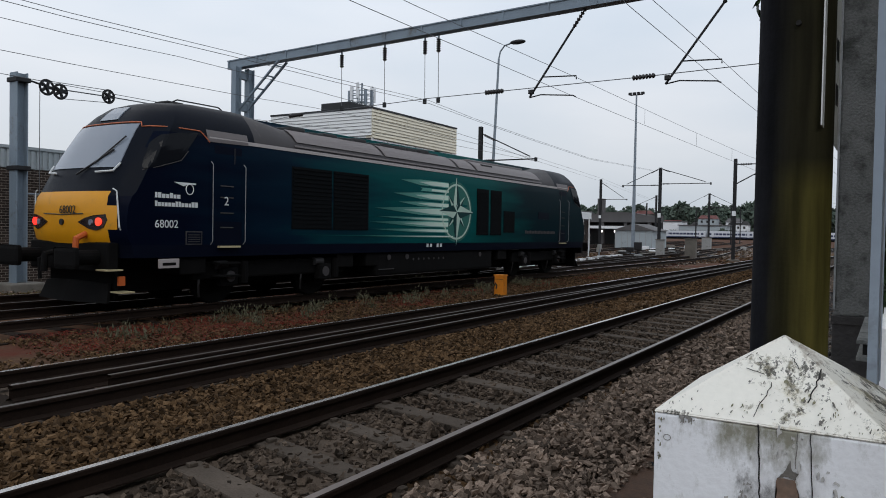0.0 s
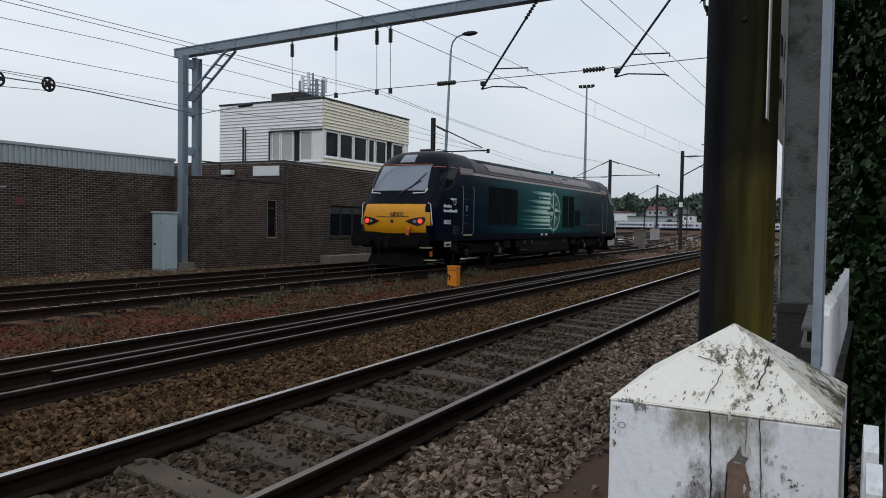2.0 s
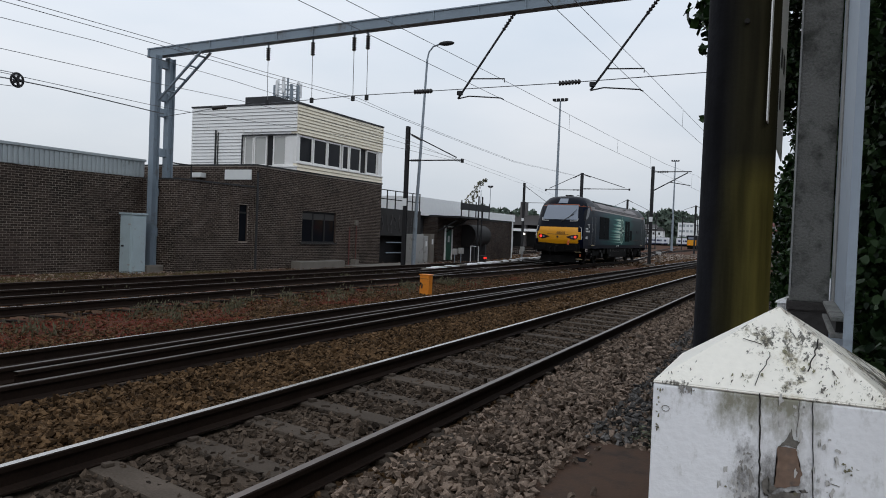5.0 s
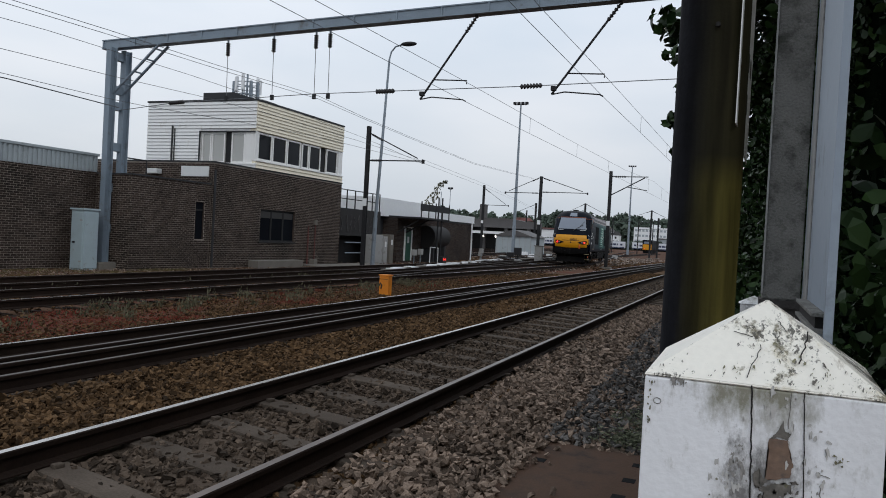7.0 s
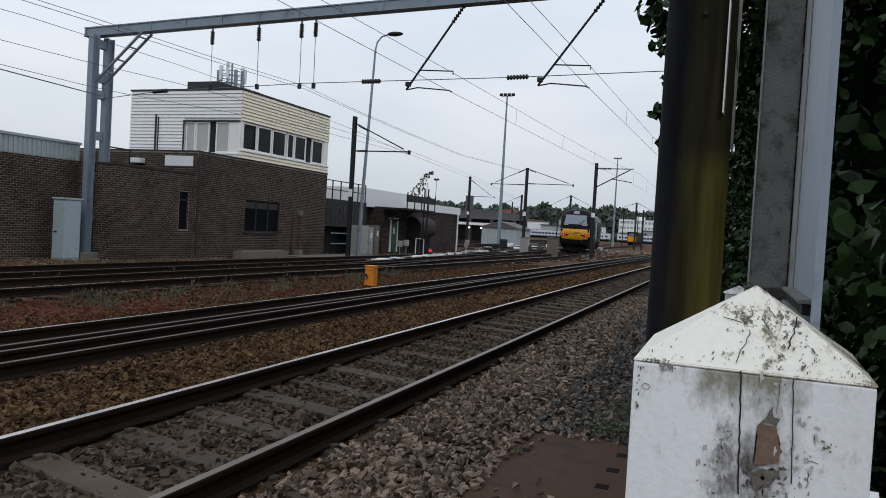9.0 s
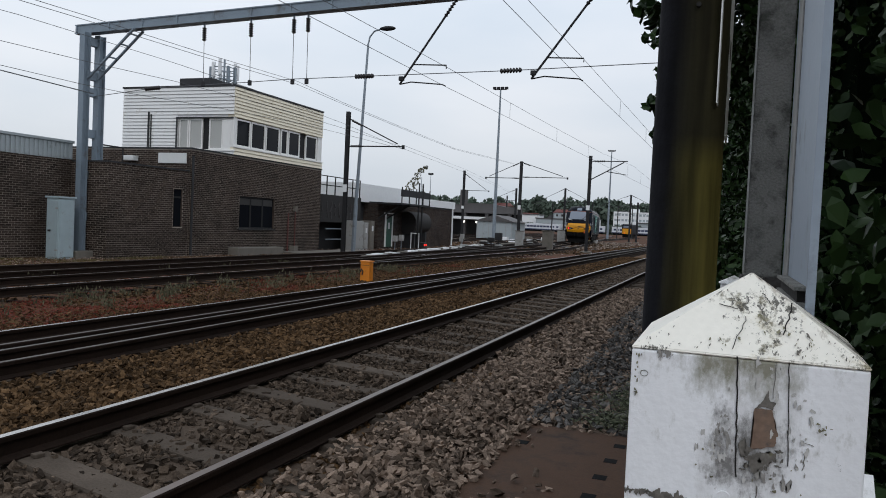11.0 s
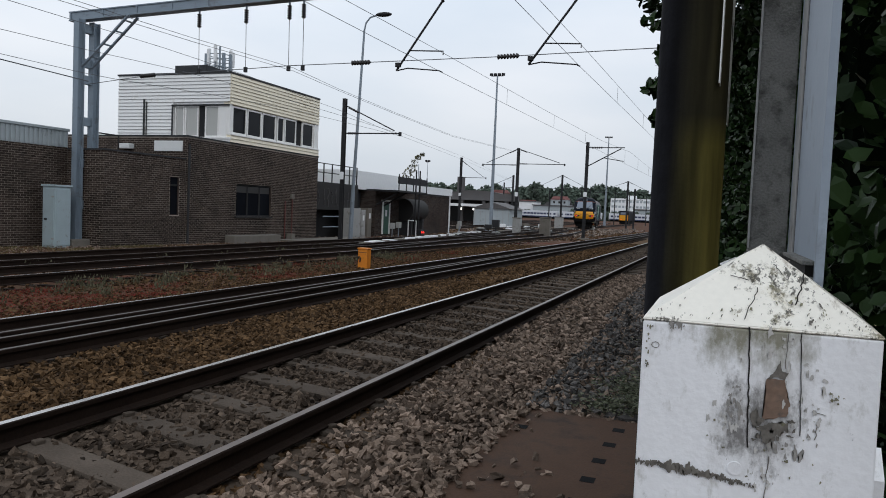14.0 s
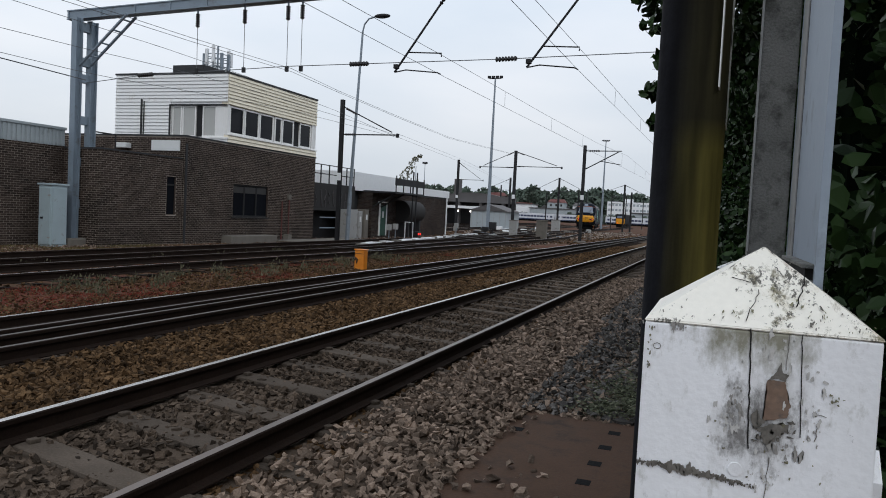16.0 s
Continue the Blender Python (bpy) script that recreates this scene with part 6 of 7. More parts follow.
def side_strip(side, low, high, off, n=18, m=5):
    """A panel wrapped round the body side and its slanted corner, between two edges given as (y, z) points."""
    bm = B()
    ly, lz, hy, hz = [p[0] for p in low], [p[1] for p in low], [p[0] for p in high], [p[1] for p in high]
    grid = []
    for i in range(n + 1):
        y = low[0][0] + (max(ly[-1], hy[-1]) - low[0][0]) * i / n
        z0, z1 = float(np.interp(y, ly, lz)), float(np.interp(y, hy, hz))
        col = [z0 + (z1 - z0) * j / m for j in range(m + 1)]
        grid.append([bm.verts.new((side * (plan_x(y, z) + off), y - 0.3 * off, z)) for z in col])
    for a, b in zip(grid, grid[1:]):
        for j in range(m):
            bm.faces.new((a[j], b[j], b[j + 1], a[j + 1]))
    return bm


def side_panel(side, pts, off, thick=0.012):
    """A flat shape on the body side, given as (y, z) points in order."""
    bm = B()
    a = [bm.verts.new((side * (side_x(z) + off), y, z)) for y, z in pts]
    b = [bm.verts.new((side * (side_x(z) + off - thick), y, z)) for y, z in pts]
    bm.faces.new(a)
    bm.faces.new(b[::-1])
    for i in range(len(pts)):
        j = (i + 1) % len(pts)
        bm.faces.new((a[i], b[i], b[j], a[j]))
    return bm


def rect(y0, y1, z0, z1):
    return [(y0, z0), (y1, z0), (y1, z1), (y0, z1)]


for end in (0, 1):
    # parts of one cab end, turned round for the other
    made = []
    def q(name, bm, mat, parent=loco, label="", smooth=False):
        if end:
            bmesh.ops.rotate(bm, verts=bm.verts[:], cent=(0, LEN / 2, 0), matrix=Matrix.Rotation(math.pi, 3, "Z"))
        return part(name, bm, mat, parent, label, smooth)
    ws = q("windscreen", nose_panel(-1.0, 1.0, 2.52, 3.34, 0.012, taper=0.11), M["screen"], loco, "sloped reflective windscreen", True)
    q("wiper", pipe(pipe(B(), [(0.1, nose_y(0.1, 2.4) - 0.05, 2.4), (0.75, nose_y(0.75, 2.85) - 0.05, 2.85)], 0.018), [(0.45, nose_y(0.45, 2.6) - 0.05, 2.6), (0.85, nose_y(0.85, 3.1) - 0.06, 3.1)], 0.014), M["ink"], ws)
    q("upper_headlight", nose_panel(-0.27, 0.27, 3.45, 3.72, 0.014, 4, 4, 0.15), M["screen"], loco)
    q("headlight_trim", pipe(B(), [(x, nose_y(x, 3.38) - 0.012, 3.38) for x in np.linspace(-0.89, 0.89, 9)], 0.014, 5), M["orangeline"], loco, "thin orange line")
    for s in (-1, 1):
        q("side_line", pipe(B(), [(s * 0.89, nose_y(0.89, 3.38) - 0.012, 3.38), (s * 0.95, nose_y(0.95, 3.29) - 0.01, 3.29)] + [(s * (plan_x(y, 3.31) + 0.008), y, 3.31) for y in (1.0, 1.2, 1.5, 1.9)] + [(s * 1.325, 2.0, 3.22), (s * 1.335, 2.1, 3.12)], 0.012, 5), M["orangeline"], loco)
        q("windscreen_rail", pipe(B(), [(s * 0.6, nose_y(0.6, 2.46) - 0.06, 2.44), (s * 0.98, nose_y(0.98, 2.46) - 0.05, 2.46), (s * 1.02, nose_y(1.02, 2.6) - 0.03, 2.6)], 0.018, 5), M["decal"], loco)
        pod = q("lamp_pod", nose_shape([(s * x, z) for x, z in ((0.47, 1.56), (0.66, 1.635), (0.86, 1.68), (1.10, 1.70), (1.14, 1.60), (1.06, 1.47), (0.90, 1.42), (0.74, 1.45))], 0.014), M["lampglass"], loco, "pointed black lamp pod")
        q("tail_lamp", tube(B(), (s * 0.97, nose_y(0.97, 1.57) - 0.032, 1.57), (s * 0.97, nose_y(0.97, 1.57) + 0.02, 1.57), 0.07, seg=16), M["red"] if s < 0 or end else M["amber"], pod, "lit lamp")
        q("lamp_lens", tube(B(), (s * 0.80, nose_y(0.80, 1.56) - 0.026, 1.56), (s * 0.80, nose_y(0.80, 1.56) + 0.02, 1.56), 0.05, seg=14), M["screen"], pod)
        buf = q("buffer", tube(B(), (s * 0.87, -0.42, 0.96), (s * 0.87, 0.2, 0.96), 0.13, seg=14), M["under"], loco, "black round buffer")
        bm = B()
        box(bm, s * 0.87 - 0.33, s * 0.87 + 0.33, -0.48, -0.40, 0.78, 1.14, 0.07)
        q("buffer_head", bm, M["under"], buf)
        q("cab_window", side_strip(s, [(0.70, 2.51), (1.45, 2.74), (1.84, 3.25)], [(0.70, 2.58), (0.90, 3.0), (1.08, 3.15), (1.4, 3.22), (1.84, 3.26)], 0.014), M["glass"], loco, "dark cab side window")
        q("cab_window_edge", pipe(B(), [(s * (plan_x(y, z) + 0.012), y, z) for y, z in ((0.68, 2.49), (0.95, 2.565), (1.2, 2.64), (1.45, 2.72), (1.6, 2.90))], 0.009, 5), M["roofgrey"], loco)
        door = q("cab_door", side_panel(s, rect(2.22, 2.90, 1.15, 3.08), 0.006), M["navy"], loco)
        for yy in (2.12, 2.93):
            q("handrail", pipe(B(), [(s * 1.36, yy, 2.76), (s * 1.42, yy, 2.70), (s * 1.42, yy, 1.24), (s * 1.36, yy, 1.18)], 0.009, 6), M["handrail"], door)
        q("door_seam", box(B(), min(s * 1.349, s * 1.352), max(s * 1.349, s * 1.352), 2.70, 2.712, 2.75, 3.06), M["roofgrey"], door)
        for z in (0.55, 0.8, 1.12):
            q("step", box(B(), s * 1.3 - 0.12, s * 1.3 + 0.12, 2.3, 2.82, z, z + 0.035), M["steelstep"] if z > 1 else M["under"], loco)
        for z in (1.5, 1.78, 2.08, 2.3):
            q("foothold", side_panel(s, rect(2.36, 2.68, z, z + 0.022), 0.014), M["roofgrey"], door)
        q("grab_rail", pipe(B(), [(s * 1.17, 0.20, 2.14), (s * 1.25, 0.22, 2.10), (s * 1.30, 0.24, 1.48), (s * 1.26, 0.30, 1.42)], 0.014, 6), M["decal"], loco)
        q("quarter_light", side_strip(s, [(2.05, 3.13), (3.07, 3.15)], [(2.05, 3.36), (3.07, 3.36)], 0.012, 6, 4), M["stripe"], loco)
    q("nose_seam", pipe(B(), [(x, nose_y(x, 1.68) - 0.008, 1.69 + 0.03 * abs(x)) for x in np.linspace(-0.6, 0.6, 7)], 0.010, 5), M["ink"], loco)
    q("nose_badge", tube(B(), (0, nose_y(0, 1.55) - 0.03, 1.56), (0, nose_y(0, 1.55) + 0.02, 1.56), 0.055, seg=12), M["ink"], loco)
    cp = q("coupling", pipe(B(), [(0, -0.05, 1.05), (0, -0.3, 1.0), (0, -0.32, 0.7)], 0.06, 8), M["under"], loco)
    q("coupling_pipe", pipe(B(), [(0.62, 0.06, 1.36), (0.66, -0.14, 1.28), (0.64, -0.14, 1.05), (0.60, 0.02, 0.95)], 0.055, 8), M["coupling"], cp, "orange coupling")
    q("brake_pipe", pipe(B(), [(-0.35, 0.0, 1.0), (-0.37, -0.2, 0.9), (-0.33, -0.2, 0.55)], 0.035, 6), M["under"], cp)
    q("buffer_beam", box(B(), -1.2, 1.2, 0.1, 0.3, 0.72, 1.22, 0.03), M["under"], loco)
    sp = B()
    vs = [sp.verts.new(p) for p in ((-0.95, 0.28, 0.50), (0, 0.16, 0.54), (0.95, 0.28, 0.50), (-1.05, 0.18, 0.17), (0, 0.02, 0.17), (1.05, 0.18, 0.17))]
    sp.faces.new((vs[0], vs[1], vs[4], vs[3])), sp.faces.new((vs[1], vs[2], vs[5], vs[4]))
    r = bmesh.ops.extrude_face_region(sp, geom=sp.faces[:])
    for v in r["geom"]:
        if isinstance(v, bmesh.types.BMVert):
            v.co.y += 0.05
    q("snowplough", sp, M["under"], loco)

# running number on the nose and the side; "2" on the cab door
def letters(text, size, mat, parent, m, name):
    cu = bpy.data.curves.new(name, "FONT")
    cu.body, cu.size, cu.extrude, cu.align_x = text, size, 0.003, "CENTER"
    tmp = bpy.data.objects.new(name, cu)
    me = bpy.data.meshes.new_from_object(tmp)
    bpy.data.objects.remove(tmp)
    me.materials.append(mat)
    o = new(name, me)
    o.parent = parent
    o.matrix_local = m
    return o


TURN = Matrix(((0, 0, 1, 0), (1, 0, 0, 0), (0, 1, 0, 0), (0, 0, 0, 1)))
letters("68002", 0.20, M["ink"], loco, Matrix.Translation((0.18, nose_y(0.34, 1.76) - 0.022, 1.71)) @ pose(0, 0, 0, 90), "running_number")
letters("68002", 0.20, M["decal"], loco, Matrix.Translation((1.357, 1.14, 1.49)) @ TURN, "running_number")
letters("2", 0.24, M["decal"], loco, Matrix.Translation((1.362, 2.50, 1.94)) @ TURN, "cab_number")
# maker's emblem and company name as plain shapes
em = part("emblem", side_panel(1, [(1.29, 2.32), (1.78, 2.32), (1.78, 2.29), (1.58, 2.285), (1.5, 2.25)], 0.01), M["decal"], loco, "white winged emblem")
part("emblem_ring", pipe(B(), [(1.362, 1.63 + 0.085 * math.cos(k * 0.5236), 2.2 + 0.095 * math.sin(k * 0.5236)) for k in range(13)], 0.009, 5), M["decal"], em)
for y0, y1, z in ((0.9, 1.44, 2.02), (0.9, 1.83, 1.87)):
    k, y = 0, y0
    rl = random.Random(int(y1 * 10))
    while y < y1:
        w = rl.uniform(0.04, 0.07)
        part("name_bar", side_panel(1, rect(y, min(y + w, y1), z, z + rl.choice((0.07, 0.07, 0.095))), 0.010), M["decal"], loco)
        y += w + 0.018
for y0, z0, n in ((15.6, 1.48, 20),):
    for k in range(n):
        part("web_bar", side_panel(1, rect(y0 + k * 0.125, y0 + k * 0.125 + 0.085, z0, z0 + 0.09 + 0.02 * (k % 3 == 0)), 0.010), M["roofgrey"], loco)
part("data_panel", side_panel(1, rect(1.56, 1.93, 1.18, 1.43), 0.008), M["roofgrey"], loco)
part("data_panel_inner", side_panel(1, rect(1.58, 1.91, 1.2, 1.41), 0.012), M["navy"], loco)
for k in range(4):
    part("data_line", side_panel(1, rect(1.61, 1.88, 1.23 + k * 0.042, 1.243 + k * 0.042), 0.015), M["roofgrey"], loco)
part("builder_plate", box(B(), 1.33, 1.36, 0.98, 1.42, 0.76, 0.93, 0.01), M["roofpale"], loco, "pale builder's plate")
part("builder_plate_band", box(B(), 1.36, 1.366, 1.06, 1.34, 0.81, 0.86), M["under"], loco)
part("name_plate", side_panel(1, rect(16.6, 17.5, 2.0, 2.24), 0.012), M["navy"], loco)
for k in range(7):
    part("placard", side_panel(1, rect(9.37 + k * 0.17, 9.46 + k * 0.17, 1.07, 1.16), 0.01), M["decal"] if k % 3 else M["navy"], loco)

# pale stripe along the cantrail, grilles, star and streaks on both sides
for s in (-1, 1):
    part("cantrail_stripe", side_panel(s, rect(2.1, LEN - 2.1, 3.16, 3.23), 0.012), M["roofpale"], loco, "pale pink-grey stripe")
    part("roof_edge", side_panel(s, rect(4.4, LEN - 4.4, 3.27, 3.31), 0.03), M["stripe"], loco)
    for y0, y1, z0, z1 in ((4.3, 5.6, 1.5, 2.85), (5.65, 6.95, 1.5, 2.85), (12.25, 13.0, 1.41, 2.83), (13.12, 13.85, 1.41, 2.83), (14.0, 14.78, 1.5, 2.2)):
        gr = part("grille", side_panel(s, rect(y0, y1, z0, z1), 0.008), M["grille"], loco, "black louvred grille")
        for k in range(int((z1 - z0) / 0.09)):
            part("louvre", box(B(), min(s * 1.345, s * 1.362), max(s * 1.345, s * 1.362), y0 + 0.03, y1 - 0.03, z0 + 0.03 + k * 0.09, z0 + 0.06 + k * 0.09), M["grille"], gr)
    cy, cz = 11.07, 2.08
    glow_ = part("star_field", side_panel(s, [(cy + 0.88 * math.cos(k * 0.2618), cz + 0.88 * math.sin(k * 0.2618)) for k in range(24)], 0.004), M["mid"], loco, "soft green disc")
    ring = B()
    for k in range(32):
        a, b = k * 0.19635, (k + 1) * 0.19635
        vv = [(cy + r * math.cos(t), cz + r * math.sin(t)) for t, r in ((a, 0.755), (b, 0.755), (b, 0.81), (a, 0.81))]
        f = [ring.verts.new((s * (side_x(z) + 0.010), y, z)) for y, z in vv]
        ring.faces.new(f)
    part("star_ring", ring, M["mint"], loco)
    for k in range(8):
        a = k * math.pi / 4
        L = (0.99 if k % 4 == 2 else 0.95) if k % 2 == 0 else 0.62
        w = 0.235 if k % 2 == 0 else 0.15
        tip = (cy + L * math.cos(a), cz + L * math.sin(a))
        for sg, mt in ((1, "mint"), (-1, "mid")):
            sidep = (cy + w * 1.15 * math.cos(a + sg * 0.785), cz + w * 1.15 * math.sin(a + sg * 0.785))
            part("star_point", side_panel(s, [(cy, cz), tip, sidep] if sg > 0 else [(cy, cz), sidep, tip], 0.014 if k % 2 == 0 else 0.012), M["teal"] if sg < 0 else M["mint"], loco)
    for y0, z0, h in ((8.3, 2.82, 0.12), (9.3, 2.64, 0.07), (8.0, 2.46, 0.14), (8.2, 2.24, 0.10), (7.2, 2.05, 0.17), (7.2, 1.84, 0.07), (7.0, 1.70, 0.13), (7.0, 1.52, 0.08), (4.4, 1.36, 0.04)):
        reach = 10.62 if z0 > 1.45 else 10.9
        h *= 1.25
        part("streak", side_panel(s, [(y0, z0 + 0.02), (reach - 1.4, z0 - h / 2), (reach, z0 - h / 2), (reach, z0 + h / 2), (reach - 1.4, z0 + h / 2)], 0.007), M["streak"], loco, "green streak paling to mint by the star")
        part("streak", side_panel(s, [(y0 + (reach - y0) * 0.35, z0 + 0.01), (reach - 0.9, z0 - h * 0.34), (reach, z0 - h * 0.36), (reach, z0 + h * 0.36), (reach - 0.9, z0 + h * 0.34)], 0.010), M["streakpale"], loco, "pale mint streak")
# roof
rv = random.Random(15)
for k in range(11):
    y0 = 4.75 + k * 0.56
    part("roof_vent", box(B(), -0.78, 0.84 + 0.05 * (k % 2), y0, y0 + 0.5, 3.55, 3.74 + rv.uniform(0.0, 0.06), 0.06), M["soot"], loco, "sooty roof vent")
for y in (4.42, 7.62, 11.2, 12.3, 17.7):
    part("roof_seam", box(B(), -1.2, 1.2, y, y + 0.07, 3.30, 3.42, 0.02), M["soot"], loco)
def low_roof(x, z):
    return x, 3.28 + (z - 3.28) * ROOF_DROP
for y0, y1 in ((4.5, 7.6), (7.7, 11.15), (11.3, 12.25), (12.4, LEN - 4.45)):
    for s in (-1, 1):
        bm = B()
        pr = [low_roof(*p) for p in ((1.26, 3.40), (1.13, 3.60), (0.98, 3.76), (0.86, 3.84))]
        a = [bm.verts.new((s * (x + 0.015), y0, z + 0.02)) for x, z in pr]
        b = [bm.verts.new((s * (x + 0.015), y1, z + 0.02)) for x, z in pr]
        for i in range(3):
            bm.faces.new((a[i], a[i + 1], b[i + 1], b[i]))
        part("roof_panel", bm, M["stripe"], loco, "pale grey roof panel", True)
part("roof_hatch", box(B(), 0.82, 1.06, 13.0, 13.7, 3.5, 3.64, 0.02), M["soot"], loco)
part("roof_hatch", box(B(), -0.8, 0.8, 12.6, 16.4, 3.60, 3.78, 0.05), M["stripe"], loco)
part("horn", box(B(), -0.2, 0.2, 2.0, 2.4, 3.92, 3.99, 0.03), M["soot"], loco)
part("cab_roof_rail", pipe(B(), [(0.5, 1.9, 3.92), (0.5, 2.0, 3.97), (0.5, 3.0, 3.97), (0.5, 3.1, 3.92)], 0.015, 6), M["soot"], loco)
# underside
part("underframe", box(B(), -0.62, 0.62, 0.4, LEN - 0.4, 0.30, 0.98, 0.03), M["under"], loco)
for y in (0.36, LEN - 0.44):
    part("end_stay", box(B(), -1.0, 1.0, y, y + 0.08, 0.22, 0.98, 0.02), M["under"], loco)
tank_ = part("fuel_tank", box(B(), -1.28, 1.28, 7.4, 13.4, 0.35, 1.0, 0.08), M["under"], loco, "black fuel tank")
for y in (7.9, 8.7, 12.6):
    part("filler_cap", tube(B(), (1.28, y, 0.82), (1.30, y, 0.82), 0.07, seg=12), M["roofgrey"], tank_)
# short pale bars paint the highlights along the underframe pipes
for y0, y1, z in ((3.2, 3.9, 0.98), (5.0, 5.7, 0.97), (7.45, 8.1, 0.52), (11.2, 13.3, 0.98), (14.2, 15.2, 0.94)):
    part("pipe_run", tube(B(), (1.30, y0, z), (1.30, y1, z), 0.012, seg=6), M["roofgrey"], loco)
for k in range(7):
    part("tank_bolt", tube(B(), (1.28, 9.0 + k * 0.25, 0.75), (1.295, 9.0 + k * 0.25, 0.75), 0.03, seg=8), M["roofgrey"], tank_)
for y in (1.5, 5.9, 7.0, 13.8, 18.6):
    part("equipment_box", box(B(), -1.27, 1.27, y, y + 0.6, 0.62, 1.0, 0.03), M["under"], loco)
part("orange_marker", box(B(), 1.20, 1.24, 0.28, 0.40, 0.48, 0.64), M["coupling"], loco)
part("step_edge", box(B(), 1.0, 1.3, 0.0, 0.32, 0.74, 0.765), M["steelstep"], loco)
part("step_edge", box(B(), 1.0, 1.3, 0.28, 0.55, 0.35, 0.375), M["steelstep"], loco)
WHEELS = []
for yb in (4.1, LEN - 4.1):
    bg_ = part("bogie", box(box(box(B(), -1.15, -1.0, yb - 2.2, yb + 2.2, 0.5, 0.85, 0.04), 1.0, 1.15, yb - 2.2, yb + 2.2, 0.5, 0.85, 0.04), -1.0, 1.0, yb - 0.4, yb + 0.4, 0.5, 0.8, 0.04), M["under"], loco, "black bogie frame")
    for d in (-1.4, 1.4):
        for s in (-1, 1):
            part("axlebox", box(B(), s * 1.18 - 0.09, s * 1.18 + 0.09, yb + d - 0.2, yb + d + 0.2, 0.36, 0.72, 0.04), M["under"], bg_)
            # lighter grey than the bogie, a highlight put into the colour
            part("axle_end", tube(B(), (s * 1.27, yb + d, 0.55), (s * 1.29, yb + d, 0.55), 0.11, seg=14), M["roofgrey"], bg_, "axle end cover with its highlight painted grey")
            part("sand_pipe", pipe(B(), [(s * 1.12, yb + d - 0.62, 0.8), (s * 1.12, yb + d - 0.66, 0.4), (s * 1.0, yb + d - 0.55, 0.16)], 0.022, 6), M["soot"], bg_)
            part("brake_cylinder", tube(B(), (s * 1.16, yb + d - 0.3, 0.78), (s * 1.16, yb + d - 0.02, 0.78), 0.09, seg=12), M["soot"], bg_)
            part("spring", tube(B(), (s * 1.17, yb + d + 0.42, 0.4), (s * 1.17, yb + d + 0.42, 0.85), 0.1, seg=10), M["under"], bg_)
        wbm = B()
        for s in (-0.7525, 0.7525):
            tube(wbm, (s - 0.06, 0, 0), (s + 0.06, 0, 0), 0.55, seg=28)
            tube(wbm, (s * 0.94 - 0.02, 0, 0), (s * 0.94 + 0.02, 0, 0), 0.575, seg=28)
        tube(wbm, (-0.9, 0, 0), (0.9, 0, 0), 0.09, seg=10)
        for k in range(6):
            tube(wbm, (0.81, 0.3 * math.cos(k * 1.047), 0.3 * math.sin(k * 1.047)), (0.83, 0.3 * math.cos(k * 1.047), 0.3 * math.sin(k * 1.047)), 0.05, seg=8)
        wh = part("wheelset", wbm, M["under"], loco, "dark steel wheelset", True)
        wh.location = (0, yb + d, 0.55)
        WHEELS.append((wh, yb + d))

# ---------------------------------------------------------------- close by: gate post, pole, steel posts, fence, panel, hedge
gpst = thing("fence_post", "square white fence post with pyramid cap and peeling paint", "fence post")
PX0, PX1, PY0, PY1, EAVE, TIP = -0.057, 0.141, 0.722, 0.92, 1.36, 1.434
bm = B()
box(bm, PX0, PX1, PY0, PY1, -0.3, EAVE - 0.002, 0.002)
for v in bm.verts:
    if v.co.x > 0 and v.co.y > 0.8:
        v.co.x += 0.008
part("shaft", bm, M["paint"], gpst)
bm = B()
e = 0.0004
cx, cy = (PX0 + PX1) / 2, (PY0 + PY1) / 2 - 0.02
low = [bm.verts.new(p) for p in ((PX0 - e, PY0 - e, EAVE - 0.0015), (PX1 + e, PY0 - e, EAVE - 0.0015), (PX1 + e + 0.008, PY1 + e, EAVE - 0.0015), (PX0 - e, PY1 + e, EAVE - 0.0015))]
up = [bm.verts.new((v.co.x, v.co.y, EAVE + 0.0005)) for v in low]
tp = bm.verts.new((cx + 0.004, cy, TIP - 0.001))
for i in range(4):
    bm.faces.new((low[i], low[(i + 1) % 4], up[(i + 1) % 4], up[i]))
    bm.faces.new((up[i], up[(i + 1) % 4], tp))
bm.faces.new(low[::-1])
bmesh.ops.bevel(bm, geom=bm.edges[:], offset=0.0008, segments=2, affect="EDGES")
part("cap", bm, M["cappaint"], gpst, "pyramid cap with flaking white paint")
def wob(a, b, n, amp, seed):
    r = random.Random(seed)
    return [(a[0] + (b[0] - a[0]) * k / n + r.uniform(-amp, amp), PY0 - 0.0008, a[1] + (b[1] - a[1]) * k / n + r.uniform(-amp, amp) * 0.5) for k in range(n + 1)]
FX = lambda u: PX0 + (PX1 - PX0) * u
part("crack", pipe(B(), wob((FX(0.466), EAVE), (FX(0.488), 1.2515), 18, 0.0005, 1), 0.0007, 5), M["black"], gpst, "dark split between boards")
part("crack", pipe(B(), wob((FX(0.678), EAVE - 0.0015), (FX(0.70), 1.268), 14, 0.0004, 2), 0.00045, 5), M["black"], gpst)
part("crack", pipe(B(), wob((FX(0.628), EAVE - 0.002), (FX(0.622), 1.326), 8, 0.0004, 4), 0.0003, 5), M["flake"], gpst)
part("crack", pipe(B(), wob((FX(0.578), 1.246), (FX(0.565), 1.19), 10, 0.0006, 5), 0.0004, 5), M["flake"], gpst)
part("crack", pipe(B(), wob((FX(0.768), 1.285), (FX(0.76), 1.266), 8, 0.0012, 6), 0.0004, 5), M["flake"], gpst)
